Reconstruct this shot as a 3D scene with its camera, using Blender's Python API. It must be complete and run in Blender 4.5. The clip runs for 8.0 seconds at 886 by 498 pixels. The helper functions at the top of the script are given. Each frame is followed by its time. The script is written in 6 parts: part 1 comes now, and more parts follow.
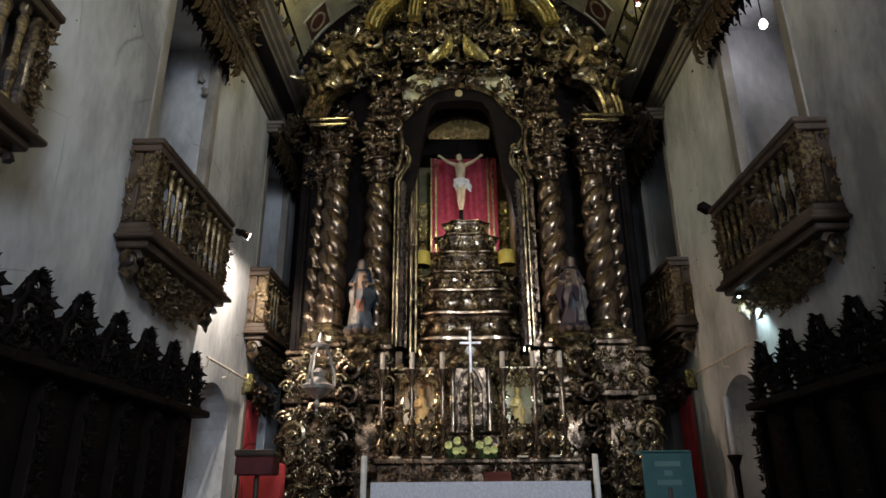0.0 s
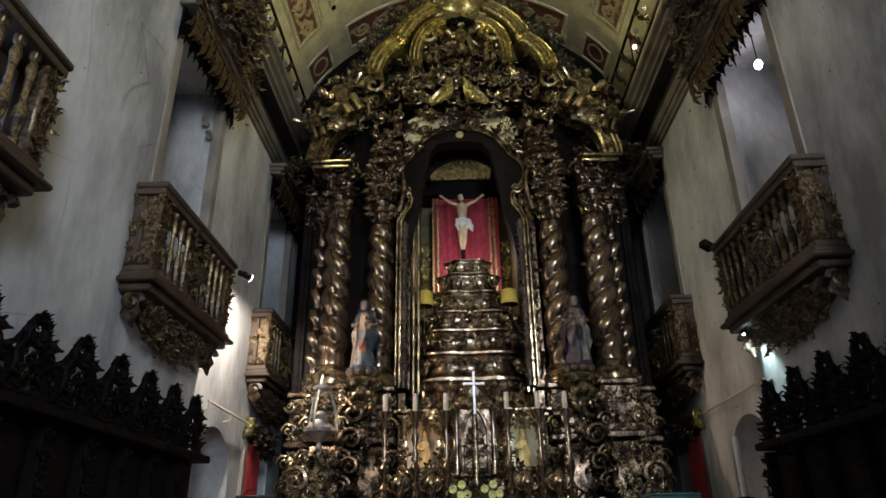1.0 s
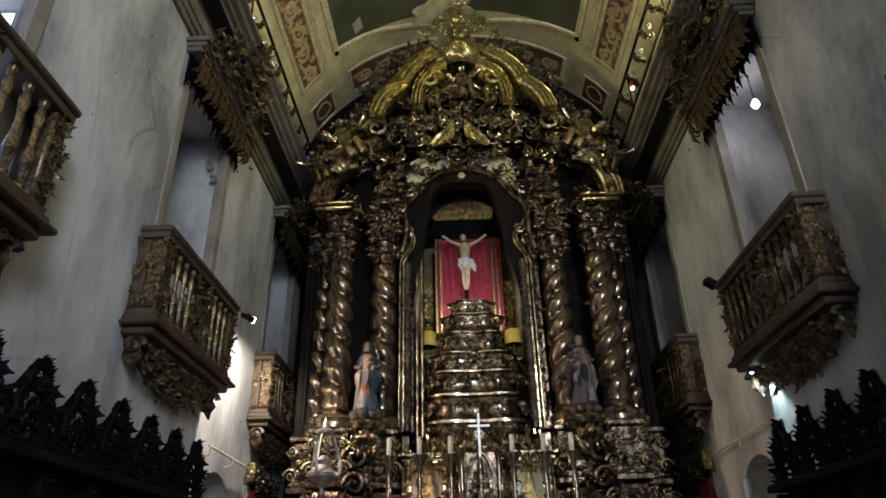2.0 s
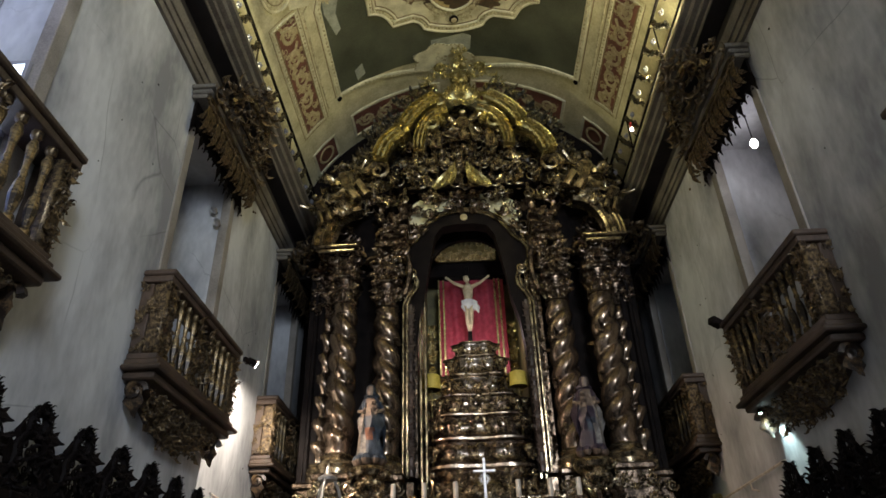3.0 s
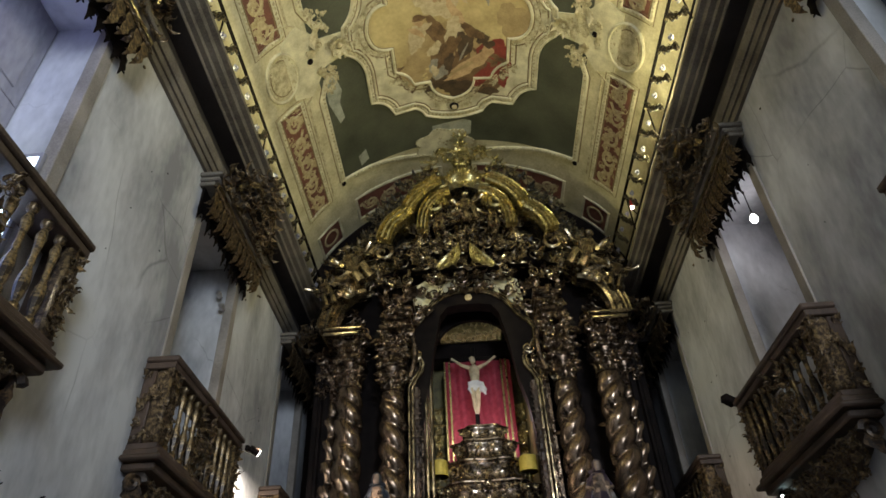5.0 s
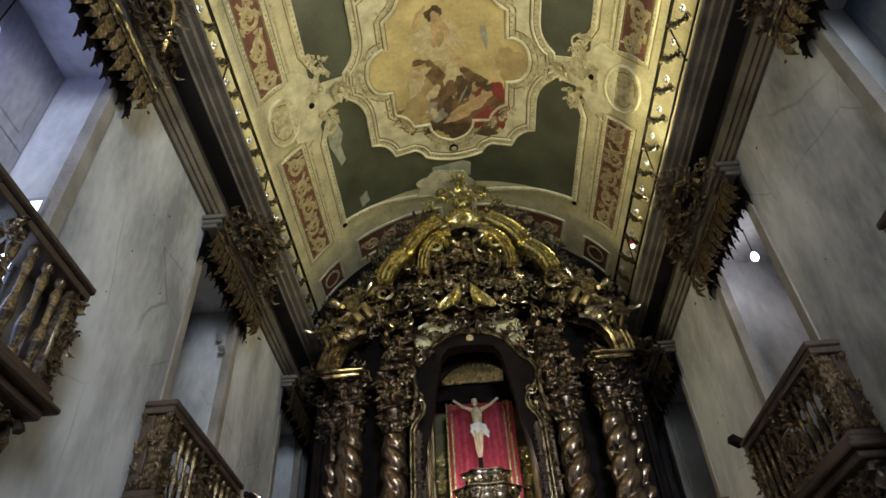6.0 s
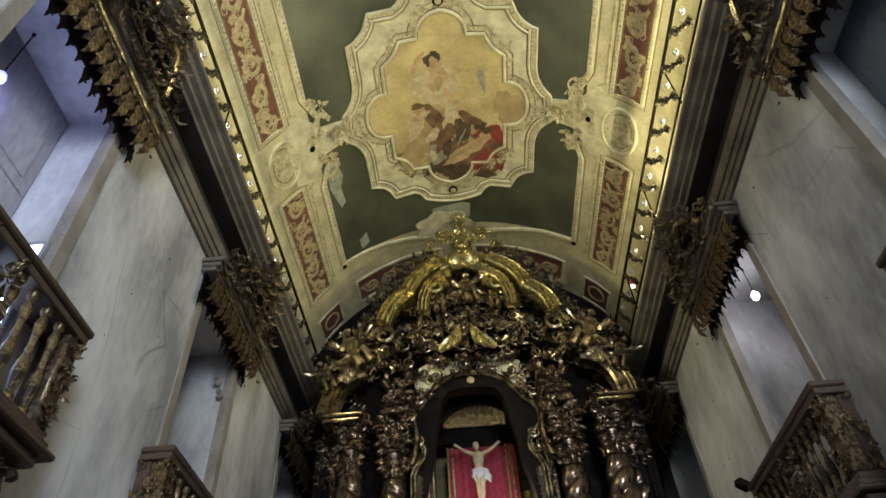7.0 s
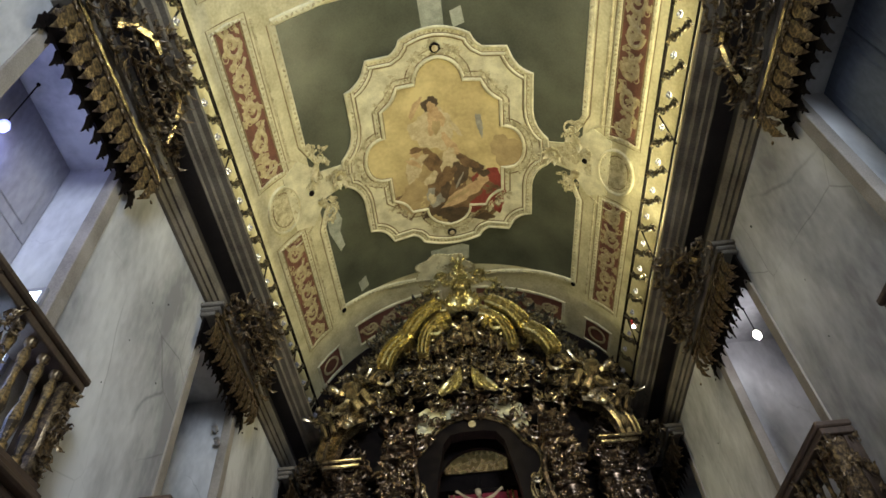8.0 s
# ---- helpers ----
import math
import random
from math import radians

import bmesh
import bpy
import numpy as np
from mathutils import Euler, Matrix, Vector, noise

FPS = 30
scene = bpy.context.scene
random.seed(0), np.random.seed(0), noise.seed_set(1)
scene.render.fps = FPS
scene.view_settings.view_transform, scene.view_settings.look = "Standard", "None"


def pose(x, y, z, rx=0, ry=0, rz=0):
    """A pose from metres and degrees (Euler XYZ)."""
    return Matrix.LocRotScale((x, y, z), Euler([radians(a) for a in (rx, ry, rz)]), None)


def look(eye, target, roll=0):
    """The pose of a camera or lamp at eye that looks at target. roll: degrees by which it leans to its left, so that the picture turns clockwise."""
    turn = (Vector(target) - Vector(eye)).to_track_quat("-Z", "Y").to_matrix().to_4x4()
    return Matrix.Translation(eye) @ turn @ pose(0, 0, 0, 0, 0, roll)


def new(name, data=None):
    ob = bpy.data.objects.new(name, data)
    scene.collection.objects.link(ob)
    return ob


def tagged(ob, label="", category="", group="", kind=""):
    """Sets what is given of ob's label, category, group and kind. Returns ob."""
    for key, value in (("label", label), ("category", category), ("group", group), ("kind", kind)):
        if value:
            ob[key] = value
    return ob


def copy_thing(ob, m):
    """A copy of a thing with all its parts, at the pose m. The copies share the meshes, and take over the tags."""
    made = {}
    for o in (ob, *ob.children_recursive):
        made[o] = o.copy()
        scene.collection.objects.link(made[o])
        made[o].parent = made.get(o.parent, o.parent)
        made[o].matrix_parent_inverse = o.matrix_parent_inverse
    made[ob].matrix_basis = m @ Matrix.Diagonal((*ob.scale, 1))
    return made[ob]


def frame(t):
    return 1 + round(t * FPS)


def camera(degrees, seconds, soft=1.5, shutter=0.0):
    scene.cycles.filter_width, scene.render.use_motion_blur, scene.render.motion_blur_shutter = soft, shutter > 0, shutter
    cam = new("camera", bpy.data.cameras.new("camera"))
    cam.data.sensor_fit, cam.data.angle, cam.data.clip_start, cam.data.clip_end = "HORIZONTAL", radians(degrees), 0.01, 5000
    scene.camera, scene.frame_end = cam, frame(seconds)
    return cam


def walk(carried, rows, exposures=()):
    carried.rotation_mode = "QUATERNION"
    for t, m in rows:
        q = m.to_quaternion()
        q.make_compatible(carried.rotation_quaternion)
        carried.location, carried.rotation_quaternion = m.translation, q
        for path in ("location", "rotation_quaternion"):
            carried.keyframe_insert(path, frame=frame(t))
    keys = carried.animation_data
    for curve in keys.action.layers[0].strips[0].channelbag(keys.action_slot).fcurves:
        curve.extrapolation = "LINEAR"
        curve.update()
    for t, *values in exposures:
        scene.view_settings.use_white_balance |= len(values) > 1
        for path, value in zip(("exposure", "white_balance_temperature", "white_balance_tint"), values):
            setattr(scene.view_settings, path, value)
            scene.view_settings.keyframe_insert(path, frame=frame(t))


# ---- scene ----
cam = camera(67.75, 8.0, soft=1.6)
EYE = (-0.21, 0.0, 1.6)
TURNS = [(0, 110.27, 0.41, 1.16), (0.5, 111.93, 0.61, 1.34), (1, 113.73, 0.82, 1.54), (1.5, 115.45, 1.01, 1.76), (3, 120.85, 1.61, 2.51),
         (3.5, 122.58, 1.77, 2.74), (4, 124.43, 1.97, 3.01), (4.5, 126.13, 2.13, 3.23), (6, 131.39, 2.61, 3.79), (6.5, 133.1, 2.74, 3.91),
         (7, 134.97, 2.88, 4.03), (7.5, 136.75, 3.08, 4.2), (8, 138.65, 3.35, 4.44)]
walk(cam, [(t, pose(*EYE, rx, ry, rz)) for t, rx, ry, rz in TURNS], [(0, 0.0), (4.5, 0.12), (6.5, 0.3), (8, 0.45)])

# ---- light ----
world = bpy.data.worlds.new("world")
scene.world = world
world.use_nodes = True
world.node_tree.nodes["Background"].inputs[0].default_value = (0.45, 0.55, 0.75, 1)
world.node_tree.nodes["Background"].inputs[1].default_value = 0.05


def area(name, where, target, size, power, colour, size_y=None):
    data = bpy.data.lights.new(name, "AREA")
    data.energy, data.color = power, colour
    data.shape, data.size, data.size_y = "RECTANGLE", size, size_y or size
    ob = new(name, data)
    ob.matrix_world = look(where, target)
    return ob


def spot(name, where, target, power, colour, angle, blend=0.5, size=0.04):
    data = bpy.data.lights.new(name, "SPOT")
    data.energy, data.color, data.spot_size, data.spot_blend, data.shadow_soft_size = power, colour, radians(angle), blend, size
    ob = new(name, data)
    ob.matrix_world = look(where, target)
    return ob


def bulb(name, where, power, colour, size=0.05):
    data = bpy.data.lights.new(name, "POINT")
    data.energy, data.color, data.shadow_soft_size = power, colour, size
    ob = new(name, data)
    ob.location = where
    return ob


# daylight from the nave's windows behind the camera
area("nave_window_light", (2.6, -7.6, 7.5), (-1.4, 6, 5.4), 2.4, 1040, (0.74, 0.85, 1.0), 5.0)
# warm lamps that stand on the cornice ledges and light the vault
area("vault_lamp_light", (3.36, 5.6, 9.62), (-2.6, 5.6, 11.6), 6.0, 160, (1.0, 0.92, 0.52), 0.2)
area("vault_lamp_light", (-3.52, 5.6, 9.62), (2.6, 5.6, 11.6), 6.0, 80, (1.0, 0.92, 0.52), 0.2)
spot("cornice_flood_light", (3.38, 7.86, 9.72), (3.62, 7.2, 10.15), 45, (1.0, 0.93, 0.62), 110)
# spots at the balconies, the niche and the altar
spot("balcony_spot_light", (-3.42, 9.36, 5.28), (-3.80, 10.1, 4.2), 420, (1.0, 0.89, 0.76), 125)
spot("balcony_spot_light", (3.72, 8.70, 4.02), (3.90, 9.0, 2.6), 48, (0.70, 1.0, 1.0), 110)
bulb("tribune_lamp_light", (4.06, 7.60, 7.66), 7, (0.92, 0.90, 1.0))
bulb("tribune_lamp_light", (-4.30, 3.00, 7.22), 10, (0.40, 0.46, 1.0), 0.06)
bulb("niche_lamp_light", (-0.50, 12.22, 6.76), 13, (1.0, 0.80, 0.80), 0.05)
bulb("niche_lamp_light", (0.44, 12.22, 6.76), 13, (1.0, 0.80, 0.80), 0.05)
# two unseen spots added high in the nave to brighten the retable
spot("nave_fill_light", (-2.8, -2.5, 8.4), (-1.2, 11.2, 4.6), 420, (1.0, 0.87, 0.74), 34, 0.6, 0.06)
spot("nave_fill_light", (2.8, -2.5, 8.4), (1.2, 11.2, 4.6), 420, (1.0, 0.87, 0.74), 34, 0.6, 0.06)
bulb("altar_lamp_light", (-0.85, 11.05, 3.05), 9, (1.0, 0.74, 0.50))
bulb("altar_lamp_light", (0.78, 11.05, 3.05), 8, (0.90, 1.0, 0.80))
spot("retable_spot_light", (-3.36, 9.2, 5.4), (0.0, 11.0, 3.2), 360, (1.0, 0.72, 0.52), 75)
spot("retable_spot_light", (3.45, 9.0, 5.5), (0.2, 11.2, 5.0), 360, (1.0, 0.92, 0.82), 85)
spot("retable_spot_light", (3.3, 8.2, 9.75), (0.0, 10.9, 9.0), 240, (1.0, 0.94, 0.52), 80)
spot("retable_spot_light", (-3.3, 8.2, 9.75), (0.0, 10.9, 8.8), 220, (1.0, 0.94, 0.58), 80)

# ---- materials ----


def material(name, dark, light, rough=0.6, metal=0.0, scale=6.0, fine=60.0, bump=0.15, contrast=(0.35, 0.65), fine_mix=0.35, streak=1.0, spread=0.0):
    """Two colours mixed by a broad and a fine noise, roughness and relief varied with them."""
    m = bpy.data.materials.new(name)
    m.use_nodes = True
    n, l = m.node_tree.nodes, m.node_tree.links
    b = n["Principled BSDF"]
    co = n.new("ShaderNodeTexCoord")
    mp = n.new("ShaderNodeMapping")
    mp.inputs["Scale"].default_value = (1, 1, streak)
    l.new(co.outputs["Object"], mp.inputs[0])
    big, small = n.new("ShaderNodeTexNoise"), n.new("ShaderNodeTexNoise")
    for t, s, d in ((big, scale, 5), (small, fine, 3)):
        t.inputs["Scale"].default_value, t.inputs["Detail"].default_value = s, d
        l.new(mp.outputs[0], t.inputs["Vector"])
    blend = n.new("ShaderNodeMix")
    blend.inputs[0].default_value = fine_mix
    l.new(big.outputs[0], blend.inputs[2])
    l.new(small.outputs[0], blend.inputs[3])
    ramp = n.new("ShaderNodeValToRGB")
    ramp.color_ramp.elements[0].position, ramp.color_ramp.elements[1].position = contrast
    ramp.color_ramp.elements[0].color, ramp.color_ramp.elements[1].color = (*dark, 1), (*light, 1)
    l.new(blend.outputs[0], ramp.inputs[0])
    colour = ramp.outputs[0]
    if spread:
        info, hsv, rng = n.new("ShaderNodeObjectInfo"), n.new("ShaderNodeHueSaturation"), n.new("ShaderNodeMapRange")
        rng.inputs[3].default_value, rng.inputs[4].default_value = 1 - spread, 1 + spread
        l.new(info.outputs["Random"], rng.inputs[0])
        l.new(rng.outputs[0], hsv.inputs["Value"])
        l.new(colour, hsv.inputs["Color"])
        colour = hsv.outputs[0]
    l.new(colour, b.inputs["Base Color"])
    r = n.new("ShaderNodeMapRange")
    r.inputs[3].default_value, r.inputs[4].default_value = min(1, rough + 0.15), max(0.05, rough - 0.12)
    l.new(blend.outputs[0], r.inputs[0])
    l.new(r.outputs[0], b.inputs["Roughness"])
    b.inputs["Metallic"].default_value = metal
    if bump:
        bm = n.new("ShaderNodeBump")
        bm.inputs["Strength"].default_value, bm.inputs["Distance"].default_value = bump, 0.02
        l.new(blend.outputs[0], bm.inputs["Height"])
        l.new(bm.outputs[0], b.inputs["Normal"])
    return m


def glowing(name, colour, strength):
    m = bpy.data.materials.new(name)
    m.use_nodes = True
    b = m.node_tree.nodes["Principled BSDF"]
    b.inputs["Base Color"].default_value = (*colour, 1)
    b.inputs["Emission Color"].default_value = (*colour, 1)
    b.inputs["Emission Strength"].default_value = strength
    return m


PLASTER = material("plaster", (0.27, 0.27, 0.285), (0.66, 0.66, 0.67), 0.85, 0, 1.1, 12, 0.25, (0.36, 0.62), 0.16, 0.45)
def cracked(m, scale, depth):
    """Thin wandering cracks and drifts of grime over a plaster."""
    n, l = m.node_tree.nodes, m.node_tree.links
    b = n["Principled BSDF"]
    base = b.inputs["Base Color"].links[0].from_socket
    co, warp, vor, thin, mask, keep = (n.new("ShaderNode" + t) for t in ("TexCoord", "TexNoise", "TexVoronoi", "MapRange", "TexNoise", "MapRange"))
    add, mul, mix = n.new("ShaderNodeVectorMath"), n.new("ShaderNodeMath"), n.new("ShaderNodeMix")
    add.operation, mul.operation, mix.data_type, mix.blend_type = "ADD", "MULTIPLY", "RGBA", "MULTIPLY"
    warp.inputs["Scale"].default_value, warp.inputs["Detail"].default_value = 2.2, 6
    l.new(co.outputs["Object"], add.inputs[0])
    l.new(warp.outputs["Color"], add.inputs[1])
    vor.feature = "DISTANCE_TO_EDGE"
    vor.inputs["Scale"].default_value = scale
    l.new(add.outputs[0], vor.inputs["Vector"])
    thin.inputs[1].default_value, thin.inputs[2].default_value, thin.inputs[3].default_value, thin.inputs[4].default_value = 0.0, 0.006, 1.0, 0.0
    l.new(vor.outputs["Distance"], thin.inputs[0])
    mask.inputs["Scale"].default_value = 0.7
    l.new(co.outputs["Object"], mask.inputs["Vector"])
    keep.inputs[1].default_value, keep.inputs[2].default_value = 0.48, 0.62
    l.new(mask.outputs[0], keep.inputs[0])
    l.new(thin.outputs[0], mul.inputs[0])
    l.new(keep.outputs[0], mul.inputs[1])
    l.new(mul.outputs[0], mix.inputs[0])
    l.new(base, mix.inputs[6])
    mix.inputs[7].default_value = (depth, depth, depth, 1)
    l.new(mix.outputs[2], b.inputs["Base Color"])


cracked(PLASTER, 0.55, 0.62)
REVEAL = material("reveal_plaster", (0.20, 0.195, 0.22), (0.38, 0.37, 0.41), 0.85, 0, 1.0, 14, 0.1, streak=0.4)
# a darker, bluer colour for one right-hand tribune's doors
SLATE = material("dark_slate_blue", (0.07, 0.085, 0.12), (0.14, 0.165, 0.22), 0.7, 0, 1.2, 20, 0.1, streak=0.4)
STONE = material("stone", (0.20, 0.175, 0.15), (0.36, 0.32, 0.28), 0.8, 0, 2.5, 60, 0.2)
GOLD = material("old_gilding", (0.050, 0.036, 0.022), (0.57, 0.455, 0.285), 0.22, 0.88, 6, 42, 0.25, (0.42, 0.62))
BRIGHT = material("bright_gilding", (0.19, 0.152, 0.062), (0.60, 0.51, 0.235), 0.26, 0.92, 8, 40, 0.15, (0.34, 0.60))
BROWN = material("gilt_brown_wood", (0.026, 0.018, 0.012), (0.37, 0.265, 0.185), 0.27, 0.88, 7, 45, 0.3, (0.44, 0.66))
FLECKED = material("gilt_flecked_wood", (0.018, 0.011, 0.008), (0.17, 0.105, 0.052), 0.38, 0.2, 12, 50, 0.3, (0.48, 0.64))
GILTWOOD = material("worn_gilt_baluster", (0.03, 0.02, 0.013), (0.40, 0.27, 0.12), 0.34, 0.5, 7, 40, 0.25, (0.46, 0.62))
WOOD = material("dark_walnut", (0.035, 0.022, 0.015), (0.10, 0.065, 0.045), 0.45, 0, 3, 50, 0.2, streak=0.3)
MIDWOOD = material("brown_wood", (0.026, 0.016, 0.010), (0.085, 0.052, 0.032), 0.5, 0, 3, 50, 0.2)
# black wood; also paints deep shade behind columns, pediments and niche canopy
BLACKWOOD = material("black_wood_and_deep_shade", (0.004, 0.003, 0.003), (0.012, 0.008, 0.007), 0.62, 0, 4, 60, 0.2)
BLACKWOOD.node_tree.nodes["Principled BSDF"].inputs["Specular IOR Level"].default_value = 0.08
CANOPYGILT = material("dull_gilt_carving", (0.045, 0.029, 0.018), (0.30, 0.21, 0.105), 0.34, 0.5, 20, 70, 0.35, (0.44, 0.64))
# much darker gilding for the crest's outer foliage and the railing garlands
DARKGILT = material("dark_gilding", (0.012, 0.010, 0.007), (0.16, 0.12, 0.055), 0.4, 0.4, 9, 50, 0.3, (0.46, 0.64))
CORNICE = material("cornice_wood", (0.085, 0.07, 0.055), (0.23, 0.20, 0.16), 0.66, 0, 2, 40, 0.12)
# dark frieze colour that also paints the shade on the cornice soffit
FRIEZE = material("dark_frieze_and_soffit_shade", (0.014, 0.011, 0.010), (0.035, 0.027, 0.024), 0.6, 0, 2, 40, 0.1)
CREAM = material("cream_vault_paint", (0.40, 0.345, 0.185), (0.73, 0.66, 0.42), 0.7, 0, 2.6, 22, 0.08, (0.30, 0.64), 0.35)
CREAM2 = material("pale_stucco_paint", (0.46, 0.41, 0.25), (0.78, 0.72, 0.49), 0.65, 0, 4, 40, 0.3, (0.32, 0.62), 0.28)
GREEN = material("dark_green_paint", (0.050, 0.054, 0.036), (0.135, 0.138, 0.094), 0.34, 0, 1.3, 30, 0.06, (0.3, 0.7), 0.25)
RED = material("oxblood_paint", (0.11, 0.04, 0.026), (0.22, 0.085, 0.052), 0.65, 0, 4, 40, 0.1)
MARBLE = material("floor_stone", (0.12, 0.11, 0.10), (0.25, 0.23, 0.21), 0.4, 0, 2, 30, 0.05)

# ---- mesh tools ----
def rot(axis, deg):
    return Matrix.Rotation(radians(deg), 4, axis)


def at(x, y, z):
    return Matrix.Translation((x, y, z))


def size(x, y=None, z=None):
    return Matrix.Diagonal((x, x if y is None else y, x if z is None else z, 1))


class Shape:
    """Vertices and faces that grow piece by piece."""

    def __init__(self):
        self.v, self.f, self.n = [], [], 0

    def add(self, piece, m=None):
        v, f = piece
        v = np.asarray(v, float)
        flip = False
        if m is not None:
            a = np.array(m)
            v = v @ a[:3, :3].T + a[:3, 3]
            flip = np.linalg.det(a[:3, :3]) < 0
        self.v.append(v)
        n = self.n
        self.f += [tuple(i + n for i in (q[::-1] if flip else q)) for q in f]
        self.n += len(v)
        return self

    def get(self):
        return np.concatenate(self.v), self.f


def mesh(name, piece, mat, smooth=True):
    if isinstance(piece, Shape):
        piece = piece.get()
    v, f = piece
    me = bpy.data.meshes.new(name)
    me.from_pydata([tuple(p) for p in v], [], [tuple(q) for q in f])
    me.materials.append(mat)
    if smooth:
        me.polygons.foreach_set("use_smooth", [True] * len(me.polygons))
        me.set_sharp_from_angle(angle=radians(40))
    me.update()
    return me


def part(name, piece, mat, parent=None, label="", m=None, smooth=True):
    ob = new(name, piece if isinstance(piece, bpy.types.Mesh) else mesh(name, piece, mat, smooth))
    if parent:
        ob.parent = parent
    if m is not None:
        ob.matrix_local = m
    if label:
        ob["label"] = label
    return ob


def thing(name, label, category, m=None, group="", kind=""):
    ob = new(name)
    ob.empty_display_size = 0.2
    if m is not None:
        ob.matrix_world = m
    return tagged(ob, label, category, group, kind)


def solid(name, piece, mat, label, category, m=None, group="", kind="", smooth=True):
    return tagged(part(name, piece, mat, None, "", m, smooth), label, category, group, kind)


def box(x0, x1, y0, y1, z0, z1, c=0.0):
    """A box, its edges chamfered by c."""
    if c <= 0:
        v = [(x, y, z) for x in (x0, x1) for y in (y0, y1) for z in (z0, z1)]
        return v, [(0, 1, 3, 2), (4, 6, 7, 5), (0, 4, 5, 1), (2, 3, 7, 6), (0, 2, 6, 4), (1, 5, 7, 3)]
    c = min(c, (x1 - x0) / 2.2, (y1 - y0) / 2.2, (z1 - z0) / 2.2)
    bm = bmesh.new()
    for x, sx in ((x0, 1), (x1, -1)):
        for y, sy in ((y0, 1), (y1, -1)):
            for z, sz in ((z0, 1), (z1, -1)):
                bm.verts.new((x, y + sy * c, z + sz * c))
                bm.verts.new((x + sx * c, y, z + sz * c))
                bm.verts.new((x + sx * c, y + sy * c, z))
    bmesh.ops.convex_hull(bm, input=bm.verts)
    bmesh.ops.dissolve_limit(bm, angle_limit=0.01, verts=bm.verts, edges=bm.edges)
    bm.verts.index_update()
    out = [tuple(v.co) for v in bm.verts], [tuple(v.index for v in f.verts) for f in bm.faces]
    bm.free()
    return out


def lathe(profile, n=16, arc=360):
    """Radius and height pairs turned round z."""
    v, f = [], []
    full = arc >= 360
    k = n if full else n + 1
    for r, z in profile:
        for i in range(k):
            a = radians(arc) * i / n
            v.append((r * math.cos(a), r * math.sin(a), z))
    for j in range(len(profile) - 1):
        for i in range(n):
            a, b = j * k + i, j * k + (i + 1) % k
            f.append((a, b, b + k, a + k))
    if full:
        f.append(tuple(range(k))[::-1])
        f.append(tuple(range((len(profile) - 1) * k, len(profile) * k)))
    return v, f


def sweep(path, section, closed=False, up=(0, 0, 1), scale=None):
    """A flat section (pairs: side, up) carried along a path of points."""
    pts = [Vector(p) for p in path]
    v, f, k, n = [], [], len(section), len(path)
    up = Vector(up)
    for i, p in enumerate(pts):
        a = pts[(i - 1) % n] if closed or i else p
        b = pts[(i + 1) % n] if closed or i < n - 1 else p
        t = (b - a).normalized()
        side = t.cross(up)
        side = side.normalized() if side.length > 1e-5 else Vector((1, 0, 0))
        u = side.cross(t)
        s = scale[i] if scale else 1.0
        v += [tuple(p + side * (x * s) + u * (y * s)) for x, y in section]
    for i in range(n if closed else n - 1):
        for j in range(k):
            a, b = i * k + j, i * k + (j + 1) % k
            c, d = ((i + 1) % n) * k + (j + 1) % k, ((i + 1) % n) * k + j
            f.append((a, b, c, d))
    if not closed:
        f.append(tuple(range(k))[::-1])
        f.append(tuple(range((n - 1) * k, n * k)))
    return v, f


def ring(r, n=6, squash=1.0):
    return [(r * math.cos(2 * math.pi * i / n), r * squash * math.sin(2 * math.pi * i / n)) for i in range(n)]


def prism(outline, depth):
    """An outline in x and z, facing -y, made solid."""
    n = len(outline)
    v = [(x, 0, z) for x, z in outline] + [(x, depth, z) for x, z in outline]
    f = [tuple(range(n)), tuple(range(n, 2 * n))[::-1]] + [(i, i + n, (i + 1) % n + n, (i + 1) % n) for i in range(n)]
    return v, f


def leaf(length=1.0, width=0.4, curl=0.6, lobes=3, thick=0.05, rings=9):
    """An acanthus leaf that grows along z and faces -y, its tip curling forward."""
    v, f = [], []
    ang, y, z = 0.0, 0.0, 0.0
    for i in range(rings):
        u = i / (rings - 1)
        w = width * 0.5 * (math.sin(math.pi * min(1, 0.12 + 0.88 * u) ** 0.8) + 0.05) * (1 + 0.28 * math.cos(2 * math.pi * lobes * u))
        th = thick * (1 - 0.6 * u)
        dy, dz = -math.cos(ang), math.sin(ang)
        for x, d in ((-w, -0.3 * w), (-0.5 * w, th), (0, 0.35 * th), (0.5 * w, th), (w, -0.3 * w), (0, -th - 0.2 * w)):
            v.append((x, y + dy * d, z - dz * d))
        step = length / (rings - 1)
        ang += curl * 2.6 / (rings - 1) * u * 1.6
        y -= math.sin(ang) * step
        z += math.cos(ang) * step
    k = 6
    for i in range(rings - 1):
        for j in range(k):
            a, b = i * k + j, i * k + (j + 1) % k
            f.append((a, b, b + k, a + k))
    f.append(tuple(range(k))[::-1])
    f.append(tuple(range((rings - 1) * k, rings * k)))
    return v, f


def scroll(r=1.0, turns=1.4, thick=0.16, n=20, sides=5):
    """A volute in x and z, thinning towards its eye and standing proud there."""
    path, sc = [], []
    for i in range(n):
        u = i / (n - 1)
        a = turns * 2 * math.pi * u
        rad = r * (1 - u) ** 0.9 + 0.06 * r
        path.append((rad * math.cos(a), -0.25 * r * u, rad * math.sin(a)))
        sc.append(1 - 0.55 * u)
    return sweep(path, ring(thick * r, sides), up=(0, 1, 0), scale=sc)


